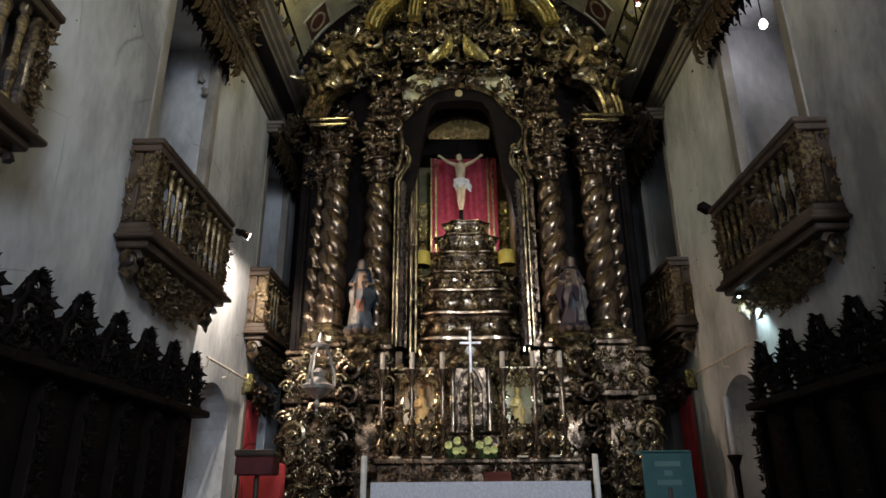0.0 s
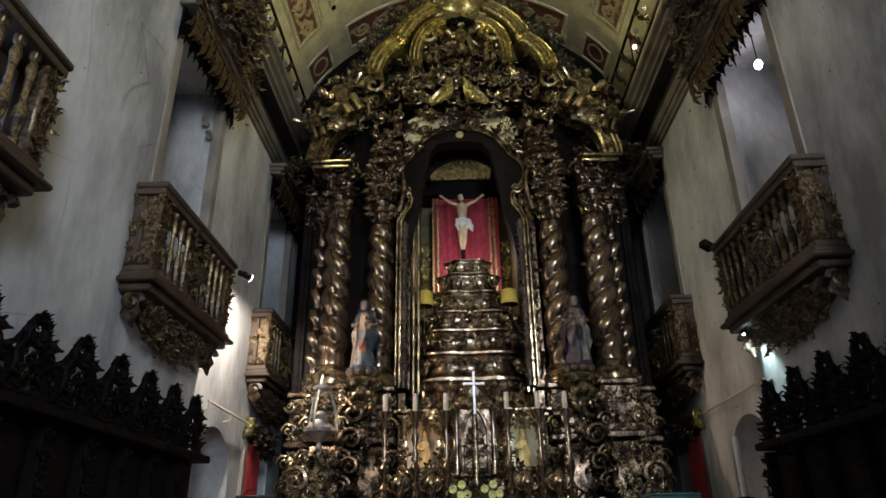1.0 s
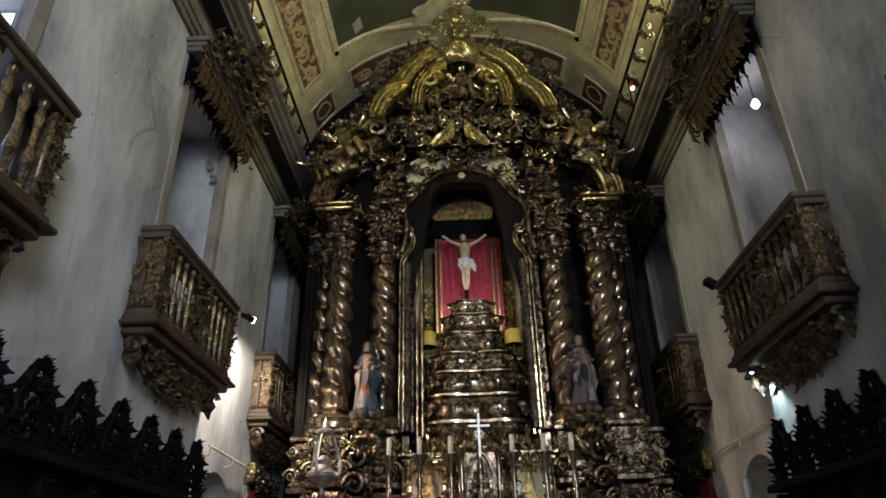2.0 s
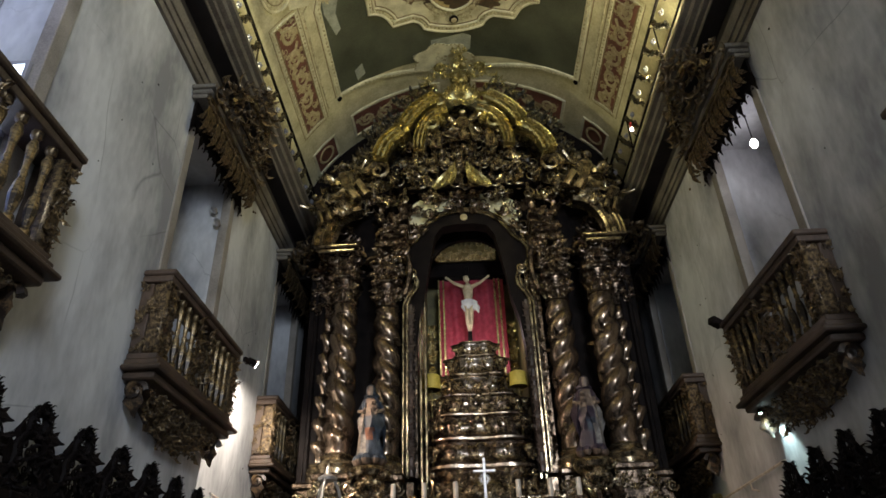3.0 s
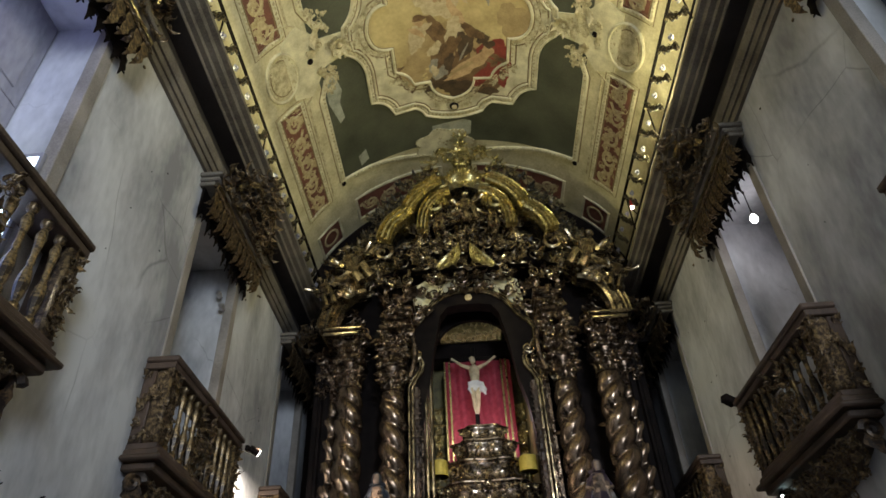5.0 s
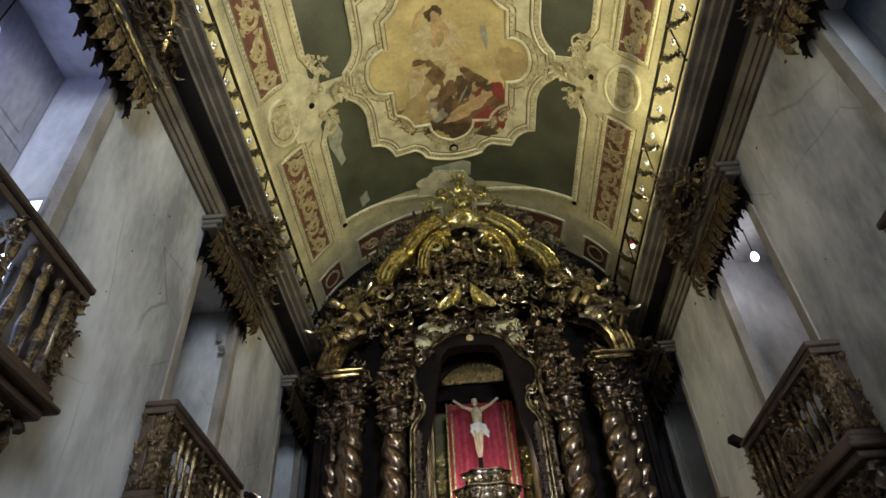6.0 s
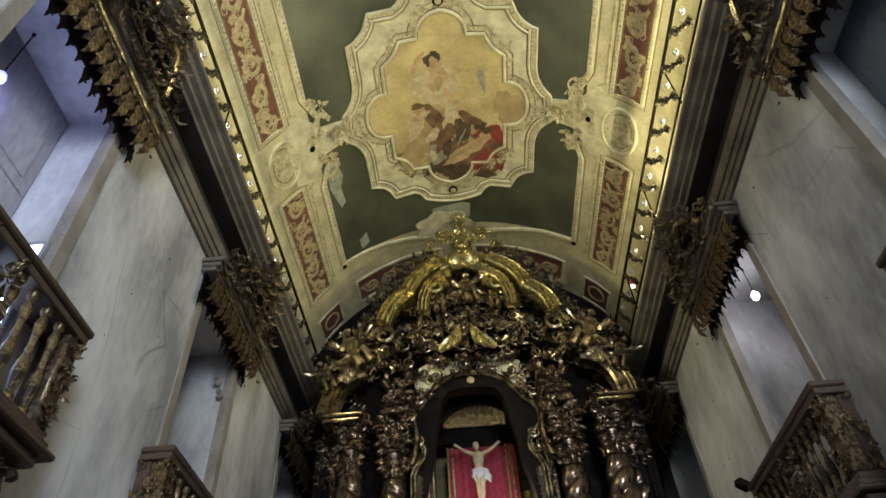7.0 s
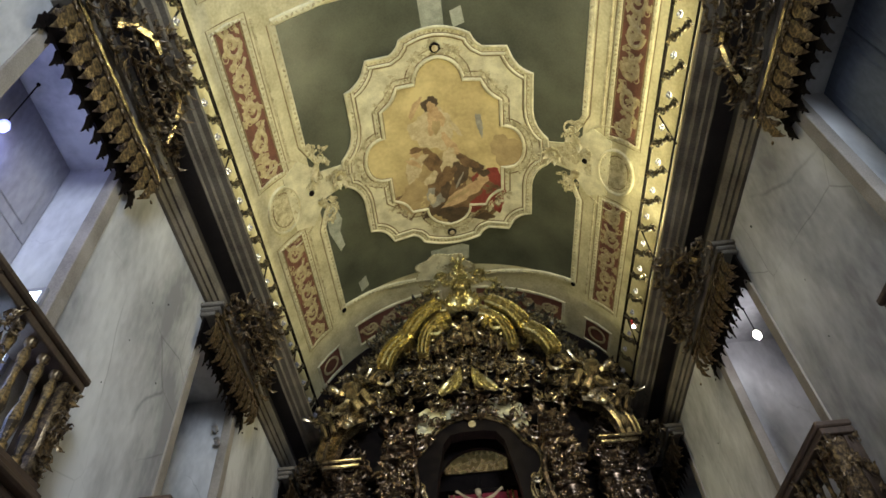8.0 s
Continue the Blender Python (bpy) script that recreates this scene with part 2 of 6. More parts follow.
def knob(r=1.0, n=6, squash=0.7):
    prof = [(0.02 * r, -0.9 * r), (0.7 * r, -0.6 * r), (r, 0), (0.7 * r, 0.6 * r), (0.02 * r, 0.9 * r)]
    v, f = lathe(prof, n)
    return [(x, y * squash, z) for x, y, z in v], f


def shell(r=1.0, ribs=9):
    """A fan shell in x and z that faces -y."""
    s = Shape()
    for i in range(ribs):
        a = -80 + 160 * i / (ribs - 1)
        s.add(leaf(r * (1 - 0.12 * abs(a) / 80), r * 0.27, 0.5, 0, r * 0.07, 6), rot("Y", a))
    s.add(knob(r * 0.16, 8))
    return s.get()


LEAF_A = leaf(1.0, 0.42, 0.75)
LEAF_B = leaf(1.0, 0.55, 0.35, 2)
LEAF_C = leaf(1.0, 0.30, 1.1, 4)
SCROLL = scroll()
KNOB = knob()
SHELL = shell()


def foliage(s, rng, x, z, r, m, ang=None):
    """One sprig: a volute with leaves that spring from it, at (x, z) of a surface that faces -y."""
    a = rng.uniform(0, 360) if ang is None else ang
    flip = size(rng.choice((-1, 1)), 1, 1)
    base = m @ at(x, -0.02, z) @ rot("Y", a) @ flip
    s.add(SCROLL, base @ size(r * 0.42))
    for k in range(3):
        lf = rng.choice((LEAF_A, LEAF_B, LEAF_C))
        s.add(lf, base @ at(r * 0.2 * (k - 1), 0, 0.1 * r) @ rot("Y", rng.uniform(-75, 75) + 50 * (k - 1)) @ rot("X", rng.uniform(-10, 35)) @ size(r * rng.uniform(0.6, 1.0)))
    if rng.random() < 0.5:
        s.add(KNOB, base @ at(0, -0.12 * r, 0) @ size(r * 0.14))


def carving(width, height, seed, r=0.16, density=1.0, m=None, mirror=True, mask=None):
    """Carved foliage that fills a field in x and z about its centre, mirrored about x = 0."""
    rng, s = random.Random(seed), Shape()
    m = m or Matrix()
    w = width / 2
    nx, nz = max(1, round((w if mirror else width) / r * density)), max(1, round(height / r * density))
    for i in range(nx):
        for j in range(nz):
            x = (i + rng.uniform(0.15, 0.85)) / nx * (w if mirror else width) - (0 if mirror else w)
            z = (j + rng.uniform(0.15, 0.85)) / nz * height - height / 2
            if mask and not mask(x, z):
                continue
            state = rng.getstate()
            rr = r * rng.uniform(0.8, 1.25)
            foliage(s, rng, x, z, rr, m)
            if mirror:
                rng.setstate(state)
                rr = r * rng.uniform(0.8, 1.25)
                foliage(s, rng, x, z, rr, m @ size(-1, 1, 1))
    return s.get()


def baluster(h, r):
    k = [(0.9, 0), (0.9, 0.06), (0.5, 0.09), (0.75, 0.16), (1.0, 0.28), (0.8, 0.40), (0.42, 0.48), (0.62, 0.52), (0.42, 0.56), (0.55, 0.68), (0.85, 0.82),
         (0.5, 0.90), (0.9, 0.94), (0.9, 1.0)]
    return lathe([(r * a, h * b) for a, b in k], 8)


# ---- the large structure ----
HALF, DEEP = 3.89, 1.15
Y0, Y1 = -8.0, 14.0
SPRING, VAULT = 9.01, 3.89
BAY, NEAR = 4.6, 4.42
AXIS = -1.4  # the painted bays sit a little off the middle of the vault
CENTRES = {-1: 7.88, 1: 7.64}


def centre(side, k):
    """The middle of a tribune, along the wall."""
    return CENTRES[side] + k * (BAY if side < 0 else NEAR if k < 0 else BAY)


def wall(name, side):
    """A side wall with its tribune openings and low doors cut through as real recesses."""
    holes = []
    for k in (-2, -1, 0, 1):
        c = centre(side, k)
        holes.append((c - 0.82, c + 0.82, 4.35, 8.25))
    low = (9.28, 10.88) if side < 0 else (8.95, 10.5)
    holes.append((*low, 0.0, 3.32))
    holes.append((11.55, 13.05, 0.0, 3.2))
    ys = sorted({Y0, Y1, *(h[0] for h in holes), *(h[1] for h in holes)})
    zs = sorted({0.0, 13.2, *(h[2] for h in holes), *(h[3] for h in holes)})
    s = Shape()
    for a, b in zip(ys, ys[1:]):
        start = None
        for c, d in zip(zs, zs[1:]):
            inside = any(h[0] <= a and b <= h[1] and h[2] <= c and d <= h[3] for h in holes)
            if not inside and start is None:
                start = c
            if inside and start is not None:
                s.add(box(*sorted((side * HALF, side * (HALF + DEEP))), a, b, start, c))
                start = None
        if start is not None:
            s.add(box(*sorted((side * HALF, side * (HALF + DEEP))), a, b, start, 13.2))
    wobj = solid(name, s, PLASTER, "tall plastered chancel wall, stained off-white, with deep openings", "wall", kind="structure", smooth=False)
    return wobj, low


wall_left, low_left = wall("wall_left", -1)
wall_right, low_right = wall("wall_right", 1)
solid("wall_back", box(-HALF - DEEP, HALF + DEEP, Y0 - 0.5, Y0, 0, 13.2), PLASTER, "plain plastered wall at the back of the nave", "wall", kind="structure", smooth=False)
# the end wall's black stands in for the shade behind the retable
solid("wall_end", box(-HALF - DEEP, HALF + DEEP, Y1, Y1 + 0.5, 0, 13.2), BLACKWOOD, "end wall behind the gilded retable, blackened for the shade there", "wall", kind="structure", smooth=False)
solid("floor", box(-HALF - DEEP, HALF + DEEP, Y0 - 0.5, Y1 + 0.5, -0.2, 0), MARBLE, "worn grey stone floor of the chancel", "floor", kind="structure", smooth=False)


def on_vault(deg, y, off=0.0):
    a = radians(deg + AXIS)
    r = VAULT - off
    return (r * math.sin(a), y, SPRING + r * math.cos(a))


def vault_patch(a0, a1, y0, y1, off, thick=0.03, na=24, ny=1):
    v, f = [], []
    for o in (off, off - thick):
        for i in range(na + 1):
            for j in range(ny + 1):
                v.append(on_vault(a0 + (a1 - a0) * i / na, y0 + (y1 - y0) * j / ny, o))
    k, n = ny + 1, (na + 1) * (ny + 1)
    for i in range(na):
        for j in range(ny):
            a = i * k + j
            f.append((a, a + k, a + k + 1, a + 1))
            f.append((n + a, n + a + 1, n + a + k + 1, n + a + k))
    edge = [i * k for i in range(na + 1)] + [na * k + j for j in range(1, k)] + [i * k + ny for i in range(na - 1, -1, -1)] + [j for j in range(ny - 1, 0, -1)]
    for p, q in zip(edge, edge[1:] + edge[:1]):
        f.append((p, q, q + n, p + n))
    return v, f


def vault_star(outline, off, thick=0.02, rings=8):
    """A star-shaped field (angle, y) laid on the vault, about the mean of its outline."""
    ca = sum(p[0] for p in outline) / len(outline)
    cy = sum(p[1] for p in outline) / len(outline)
    n = len(outline)
    v, f = [on_vault(ca, cy, off)], []
    for j in range(1, rings + 1):
        u = j / rings
        v += [on_vault(ca + (a - ca) * u, cy + (y - cy) * u, off) for a, y in outline]
    f += [(0, 1 + i, 1 + (i + 1) % n) for i in range(n)]
    for j in range(rings - 1):
        for i in range(n):
            a, b = 1 + j * n + i, 1 + j * n + (i + 1) % n
            f.append((a, a + n, b + n, b))
    m = len(v)
    v += [on_vault(a, y, off - thick) for a, y in outline]
    for i in range(n):
        a, b = 1 + (rings - 1) * n + i, 1 + (rings - 1) * n + (i + 1) % n
        f.append((a, m + i, m + (i + 1) % n, b))
    return v, f


def vault_line(points, width, height, closed=False, step=1.5, off=0.0):
    """A moulding of half-round section that follows (angle, y) points on the vault."""
    path = []
    pts = list(points) + ([points[0]] if closed else [])
    for (a, y), (b, w) in zip(pts, pts[1:]):
        k = max(1, int(max(abs(b - a) / 4, abs(w - y) / 2.0)))
        path += [(a + (b - a) * i / k, y + (w - y) * i / k) for i in range(k)]
    if not closed:
        path.append(pts[-1])
    n, v, f = len(path), [], []
    prof = [(-0.5, 0), (-0.35, 0.8), (0, 1), (0.35, 0.8), (0.5, 0)]
    for i, (a, y) in enumerate(path):
        p = path[(i - 1) % n] if closed or i else path[i]
        q = path[(i + 1) % n] if closed or i < n - 1 else path[i]
        t = Vector(((q[0] - p[0]) * radians(1) * VAULT, q[1] - p[1]))
        t = t.normalized() if t.length else Vector((1, 0))
        nx, ny = -t.y, t.x
        for s, h in prof:
            v.append(on_vault(a + math.degrees(nx * s * width / VAULT), y + ny * s * width, off + h * height))
    for i in range(n if closed else n - 1):
        for j in range(4):
            a, b = i * 5 + j, ((i + 1) % n) * 5 + j
            f.append((a, a + 1, b + 1, b))
    return v, f


solid("ceiling", vault_patch(-90, 90, Y0, Y1, 0.0, 0.3, 48, 8), CREAM, "barrel vault painted cream and ochre, aged", "ceiling", kind="structure")

# ---- cornices and their railings ----
def profile_run(pts, side, y0, y1):
    """A profile of (projection, height) drawn along the wall."""
    n = len(pts)
    v = [(side * (HALF - p), y, z) for y in (y0, y1) for p, z in pts]
    f = [(i, (i + 1) % n, (i + 1) % n + n, i + n) for i in range(n)] + [tuple(range(n)), tuple(range(n, 2 * n))[::-1]]
    return v, (f if side < 0 else [q[::-1] for q in f])


RAIL_POST = lathe([(0.025, 0), (0.018, 0.1), (0.014, 0.5), (0.018, 0.8), (0.012, 0.86)], 6)
for side, word in ((-1, "left"), (1, "right")):
    c = thing("cornice_" + word, "long moulded cornice of brown-grey wood with a dark frieze", "cornice", kind="structure")
    part("architrave", profile_run([(0, 8.65), (0.05, 8.65), (0.06, 8.74), (0.09, 8.74), (0.10, 8.84), (0.13, 8.84), (0.17, 8.93), (0.17, 8.98), (0, 8.98)], side, Y0, 13.3), CORNICE, c, smooth=False)
    # the soffit under the crown is near-black to stand for its shade
    part("frieze", profile_run([(0, 8.983), (0.10, 8.983), (0.10, 9.24), (0.36, 9.25), (0.36, 9.267), (0, 9.267)], side, Y0, 13.3), FRIEZE, c, "dark frieze band and soffit, the soffit's shade put into the colour", smooth=False)
    part("crown_moulding", profile_run([(0, 9.27), (0.365, 9.27), (0.38, 9.31), (0.45, 9.32), (0.47, 9.36), (0.55, 9.38), (0.58, 9.43), (0.65, 9.45), (0.66, 9.51), (0, 9.51)], side, Y0, 13.3), CORNICE, c, smooth=False)
    rail = thing("iron_railing", "thin dark iron railing with leafy garlands along the cornice", "railing")
    x = 3.20 if side > 0 else -3.42
    part("handrail", Shape().add(sweep([(x, -4, 10.46), (x, 12.4, 10.46)], ring(0.03, 6))), BLACKWOOD, rail)
    part("rail_cap", sweep([(x + side * 0.03, -4, 10.50), (x + side * 0.03, 12.4, 10.50)], ring(0.018, 6)), CREAM2, rail, "pale capping strip")
    part("bottom_rail", sweep([(x, -4, 9.56), (x, 12.4, 9.56)], ring(0.02, 6)), BLACKWOOD, rail)
    rng = random.Random(5 + side)
    post = mesh("post", RAIL_POST, BLACKWOOD)
    ropes, blossoms = [], []
    for q in range(3):
        g = Shape()
        for k in range(9):
            u = k / 8
            px, pz = -0.26 + 0.52 * u + 0.03 * math.sin(9 * u), 0.32 - 0.62 * u
            g.add(LEAF_A, at(px, 0, pz) @ rot("Y", 120 + rng.uniform(-50, 50)) @ rot("X", rng.uniform(0, 30)) @ size(0.13))
            g.add(scroll(0.055, 1.2, 0.34, 12), at(px, -0.02, pz) @ rot("Y", 60 * k) @ size(1, 1, 1 if k % 2 else -1))
        g.add(sweep([(-0.27, 0, 0.36), (-0.1, -0.03, 0.16), (0.06, 0, -0.06), (0.27, 0, -0.34)], ring(0.026, 6), up=(0, 1, 0)))
        ropes.append(mesh("garland", g, DARKGILT))
        b = Shape().add(knob(0.035), at(0, -0.05, 0))
        for k in range(5):
            b.add(leaf(0.075, 0.05, 0.4, 0, 0.012, 5), rot("Y", 72 * k + 20 * q) @ rot("X", 20))
        blossoms.append(mesh("blossom", b, REVEAL))
    for i in range(21):
        y = 0.55 + i * 0.57
        if i % 4 == 0:
            part("post", post, None, rail, m=at(x, y + 0.3, 9.51) @ size(1, 1, 1.1))
        part("garland", ropes[i % 3], None, rail, "dark leafy garland with touches of gilding", m=at(x - side * 0.02, y, 9.98) @ rot("Z", -90 * side) @ size(side, 1, 1))
        part("blossom", blossoms[i % 3], None, rail, "pale carved blossom", m=at(x - side * 0.05, y + 0.28, 9.92 + rng.uniform(-0.05, 0.05)) @ rot("Z", -90 * side))


# emission for the panel added on the left tribune's reveal
DAYLIGHT = glowing("added_daylight_glow", (0.72, 0.84, 1.0), 3.0)
BLUELIGHT = glowing("window_blue_daylight", (0.40, 0.52, 1.0), 1.2)

# ---- the painted vault ----
def on_vault_frame(deg, y, off):
    """A frame on the vault's face: local -y looks down out of it, local z runs towards the nave."""
    a = radians(deg + AXIS)
    p = on_vault(deg, y, off)
    return Matrix(((math.cos(a), math.sin(a), 0, p[0]), (0, 0, -1, p[1]), (-math.sin(a), math.cos(a), 0, p[2]), (0, 0, 0, 1)))


UMBER = material("umber_line", (0.16, 0.11, 0.05), (0.30, 0.22, 0.11), 0.7, 0, 12, 60, 0.05)
OCHRE = material("ochre_grisaille", (0.34, 0.25, 0.12), (0.60, 0.50, 0.29), 0.7, 0, 14, 60, 0.2)
MID = 7.26
# darker copy of the pale stucco; relief shading is put into its colour
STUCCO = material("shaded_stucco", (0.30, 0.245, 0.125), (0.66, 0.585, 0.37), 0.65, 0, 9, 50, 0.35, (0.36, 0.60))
EGG = knob(1.0, 6, 0.5)


def carved_band(points, pitch, off, parent, closed=True):
    """A run of small carved eggs and darts along (angle, y) points on the vault."""
    sh, k, carry, side = Shape(), radians(1) * VAULT, 0.0, 1
    pts = list(points) + ([points[0]] if closed else [])
    for (a, y), (b, w) in zip(pts, pts[1:]):
        run = math.hypot((b - a) * k, w - y)
        turn = math.degrees(math.atan2((b - a) * k, -(w - y)))
        d = carry
        while d < run:
            u = d / run
            side = -side
            sh.add(EGG, on_vault_frame(a + (b - a) * u, y + (w - y) * u, off) @ rot("Y", turn + 35 * side) @ size(0.022, 0.03, 0.042))
            d += pitch
        carry = d - run
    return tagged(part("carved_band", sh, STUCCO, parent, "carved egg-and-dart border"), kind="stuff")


bays = thing("vault_painting", "painted stucco panels on the vault, cream, dark green and oxblood", "ceiling painting", kind="structure")
for k, c in ((0, MID), (-1, MID - 7.55)):
    half = 3.25
    part("green_field", vault_patch(-41, 41, c - half, c + half, 0.006, 0.02, 24, 1), GREEN, bays, "dark green painted field with flaked patches", smooth=True)

    def four_ways(quarter, grow):
        """A quarter of an outline, from the side to the end, mirrored both ways and pushed out by grow metres."""
        full = quarter + [(-a, y) for a, y in quarter[-2::-1]]
        full = full + [(a, -y) for a, y in full[-2:0:-1]]
        n, out = len(full), []
        k = math.radians(1) * VAULT
        for i, (a, y) in enumerate(full):
            (pa, py), (qa, qy) = full[i - 1], full[(i + 1) % n]
            t = Vector(((qa - pa) * k, qy - py)).normalized()
            out.append((a + grow * t.y / k, c + y - grow * t.x))
        return out

    def hollow(p, q, dip, steps=5):
        """A curve from p to q that sags by dip of its length; negative swells."""
        k = math.radians(1) * VAULT
        dx, dy = (q[0] - p[0]) * k, q[1] - p[1]
        return [(p[0] + (q[0] - p[0]) * u - dip * 4 * u * (1 - u) * dy / k, p[1] + dy * u + dip * 4 * u * (1 - u) * dx) for u in [i / steps for i in range(steps)]]

    def frame_line(grow):
        q = [(31.5, 0.0)] + hollow((31.0, 0.30), (26.4, 0.87), 0.12) + [(26.4, 0.87)] + hollow((26.4, 1.62), (19.6, 2.10), 0.16, 7) + [(19.2, 2.12)]
        q += hollow((12.6, 2.11), (9.6, 2.36), 0.12, 3) + hollow((9.5, 2.36), (0.0, 2.53), -0.06, 6) + [(0.0, 2.53)]
        return four_ways(q, grow)

    def lens(grow):
        q = [(23.6, 0.0)] + hollow((23.4, 0.12), (16.9, 0.46), -0.22, 7) + [(16.9, 0.47)] + hollow((16.8, 1.04), (11.8, 1.42), 0.13, 5) + [(11.7, 1.43)]
        q += hollow((6.6, 1.44), (0.0, 1.93), -0.20, 9) + [(0.0, 1.93)]
        return four_ways(q, grow)

    part("stucco_frame", vault_star(frame_line(0.0), 0.03), CREAM2, bays, "pale carved stucco frame with a lobed outline")
    part("frame_moulding", vault_line(frame_line(-0.015), 0.05, 0.035, True, off=0.03), CREAM2, bays)
    part("frame_moulding", vault_line(frame_line(-0.155), 0.05, 0.035, True, off=0.03), CREAM2, bays)
    carved_band(frame_line(-0.085), 0.085, 0.03, bays)
    lens_outline = lens(0.0) if k == 0 else lens_outline
    part("frame_moulding", vault_line(lens(0.03), 0.07, 0.05, True, off=0.03), CREAM2, bays)
    carved_band(lens(0.11), 0.10, 0.03, bays)
    for grow, wdt in ((-0.125, 0.022), (-0.195, 0.03)):
        part("painted_line", vault_line(frame_line(grow), wdt, 0.005, True, off=0.031), UMBER, bays, "umber painted outline")
    for grow, wdt in ((-0.005, 0.03), (0.075, 0.028), (0.19, 0.03)):
        part("painted_line", vault_line(lens(grow), wdt, 0.006, True, off=0.034), UMBER, bays)
    # paths from the frame to the side medallions
    for s in (-1, 1):
        part("stucco_arm", vault_star([(s * a, c + y) for a, y in ((24, -0.45), (30, -0.22), (38, -0.3), (44, -0.75), (50, -0.6), (50, 0.6), (44, 0.75), (38, 0.3), (30, 0.22), (24, 0.45))], 0.02), CREAM2, bays)
        oval = [[(s * (52.3 + (5.6 - g) * math.cos(t * math.pi / 12)), c + (0.47 - g * 0.068) * math.sin(t * math.pi / 12)) for t in range(24)] for g in (0, 0.9, 1.7, 8.5)]
        part("oval_medallion", vault_line(oval[0], 0.06, 0.045, True), CREAM2, bays, "oval stucco medallion")
        carved_band(oval[1], 0.10, 0.01, bays)
        part("painted_line", vault_line(oval[2], 0.025, 0.012, True), UMBER, bays)
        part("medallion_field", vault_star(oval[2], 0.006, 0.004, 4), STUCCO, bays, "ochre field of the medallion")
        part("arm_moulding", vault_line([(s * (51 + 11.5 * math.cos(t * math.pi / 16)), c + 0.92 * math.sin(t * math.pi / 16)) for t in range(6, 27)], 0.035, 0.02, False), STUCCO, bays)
        part("green_edge", vault_line([(s * 41.3, c - half), (s * 41.3, c - 0.95), (s * 39.0, c - 0.62), (s * 36, c - 0.5)], 0.13, 0.035), CREAM2, bays)
        part("green_edge", vault_line([(s * 41.3, c + half), (s * 41.3, c + 0.95), (s * 39.0, c + 0.62), (s * 36, c + 0.5)], 0.13, 0.035), CREAM2, bays)
        for e in (-1, 1):
            carved_band([(s * 41.3, c + e * half), (s * 41.3, c + e * 0.95), (s * 39.0, c + e * 0.62), (s * 35, c + e * 0.42)], 0.10, 0.035, bays, False)
            part("painted_line", vault_line([(s * 42.7, c + e * half), (s * 42.7, c + e * 0.98), (s * 39.6, c + e * 0.56)], 0.03, 0.006), UMBER, bays)
            part("painted_line", vault_line([(s * 46.3, c + e * (half + 0.2)), (s * 46.3, c + e * 0.80)], 0.05, 0.02), STUCCO, bays)
        for e in (-1, 1):
            ya, yb = c + e * 0.72, c + e * 3.5
            part("red_panel", vault_patch(min(s * 49, s * 57.2), max(s * 49, s * 57.2), min(ya, yb), max(ya, yb), 0.006, 0.02, 8, 1), RED, bays, "oxblood panel with cream scrolls")
            part("painted_line", vault_line([(s * 47.4, ya - e * 0.08), (s * 58.8, ya - e * 0.08), (s * 58.8, yb + e * 0.08), (s * 47.4, yb + e * 0.08)], 0.022, 0.005, True), UMBER, bays)
            fs, frng = Shape(), random.Random(40 + e)
            for q in range(22):
                foliage(fs, frng, 0, 0, frng.uniform(0.16, 0.24), on_vault_frame(s * frng.uniform(50.4, 55.8), ya + (yb - ya) * (q + 0.5) / 22, 0.008) @ size(1, 0.05, 1))
            part("painted_leaves", fs, OCHRE, bays, "ochre painted leaf scrolls")
            ring4 = [(s * 48.4, ya), (s * 57.8, ya), (s * 57.8, yb), (s * 48.4, yb)]
            part("panel_moulding", vault_line(ring4, 0.09, 0.025, True), CREAM2, bays)
            carved_band(ring4, 0.09, 0.022, bays)
            part("painted_line", vault_line([(s * 49.3, ya + e * 0.06), (s * 56.9, ya + e * 0.06), (s * 56.9, yb - e * 0.06), (s * 49.3, yb - e * 0.06)], 0.03, 0.008, True, off=0.006), UMBER, bays)
            for i in range(5):
                y = ya + (yb - ya) * (i + 0.5) / 5
                d = 1 if i % 2 else -1
                pts = []
                for q in range(22):
                    u = q / 21
                    r = 1 - 0.85 * u
                    a = u * 8.5
                    pts.append((s * (53.1 + 2.6 * d * r * math.cos(a)), y + 0.24 * r * math.sin(a)))
                part("painted_scroll", vault_line(pts, 0.085, 0.012, off=0.006), OCHRE, bays)
                part("painted_scroll", vault_line([(s * (53.1 - 2.6 * d), y - 0.28), (s * (53.1 - 1.0 * d), y - 0.1), (s * (53.1 + 2.6 * d), y)], 0.07, 0.012, off=0.006), OCHRE, bays)
    for e in (-1, 1):
        part("green_edge", vault_line([(-41.5, c + e * half), (-30, c + e * (half + 0.05)), (-10, c + e * (half + 0.3)), (0, c + e * (half + 0.35)), (10, c + e * (half + 0.3)), (30, c + e * (half + 0.05)), (41.5, c + e * half)], 0.14, 0.035), CREAM2, bays)
        carved_band([(-41.5, c + e * half), (-30, c + e * (half + 0.05)), (-10, c + e * (half + 0.3)), (0, c + e * (half + 0.35)), (10, c + e * (half + 0.3)), (30, c + e * (half + 0.05)), (41.5, c + e * half)], 0.10, 0.035, bays, False)

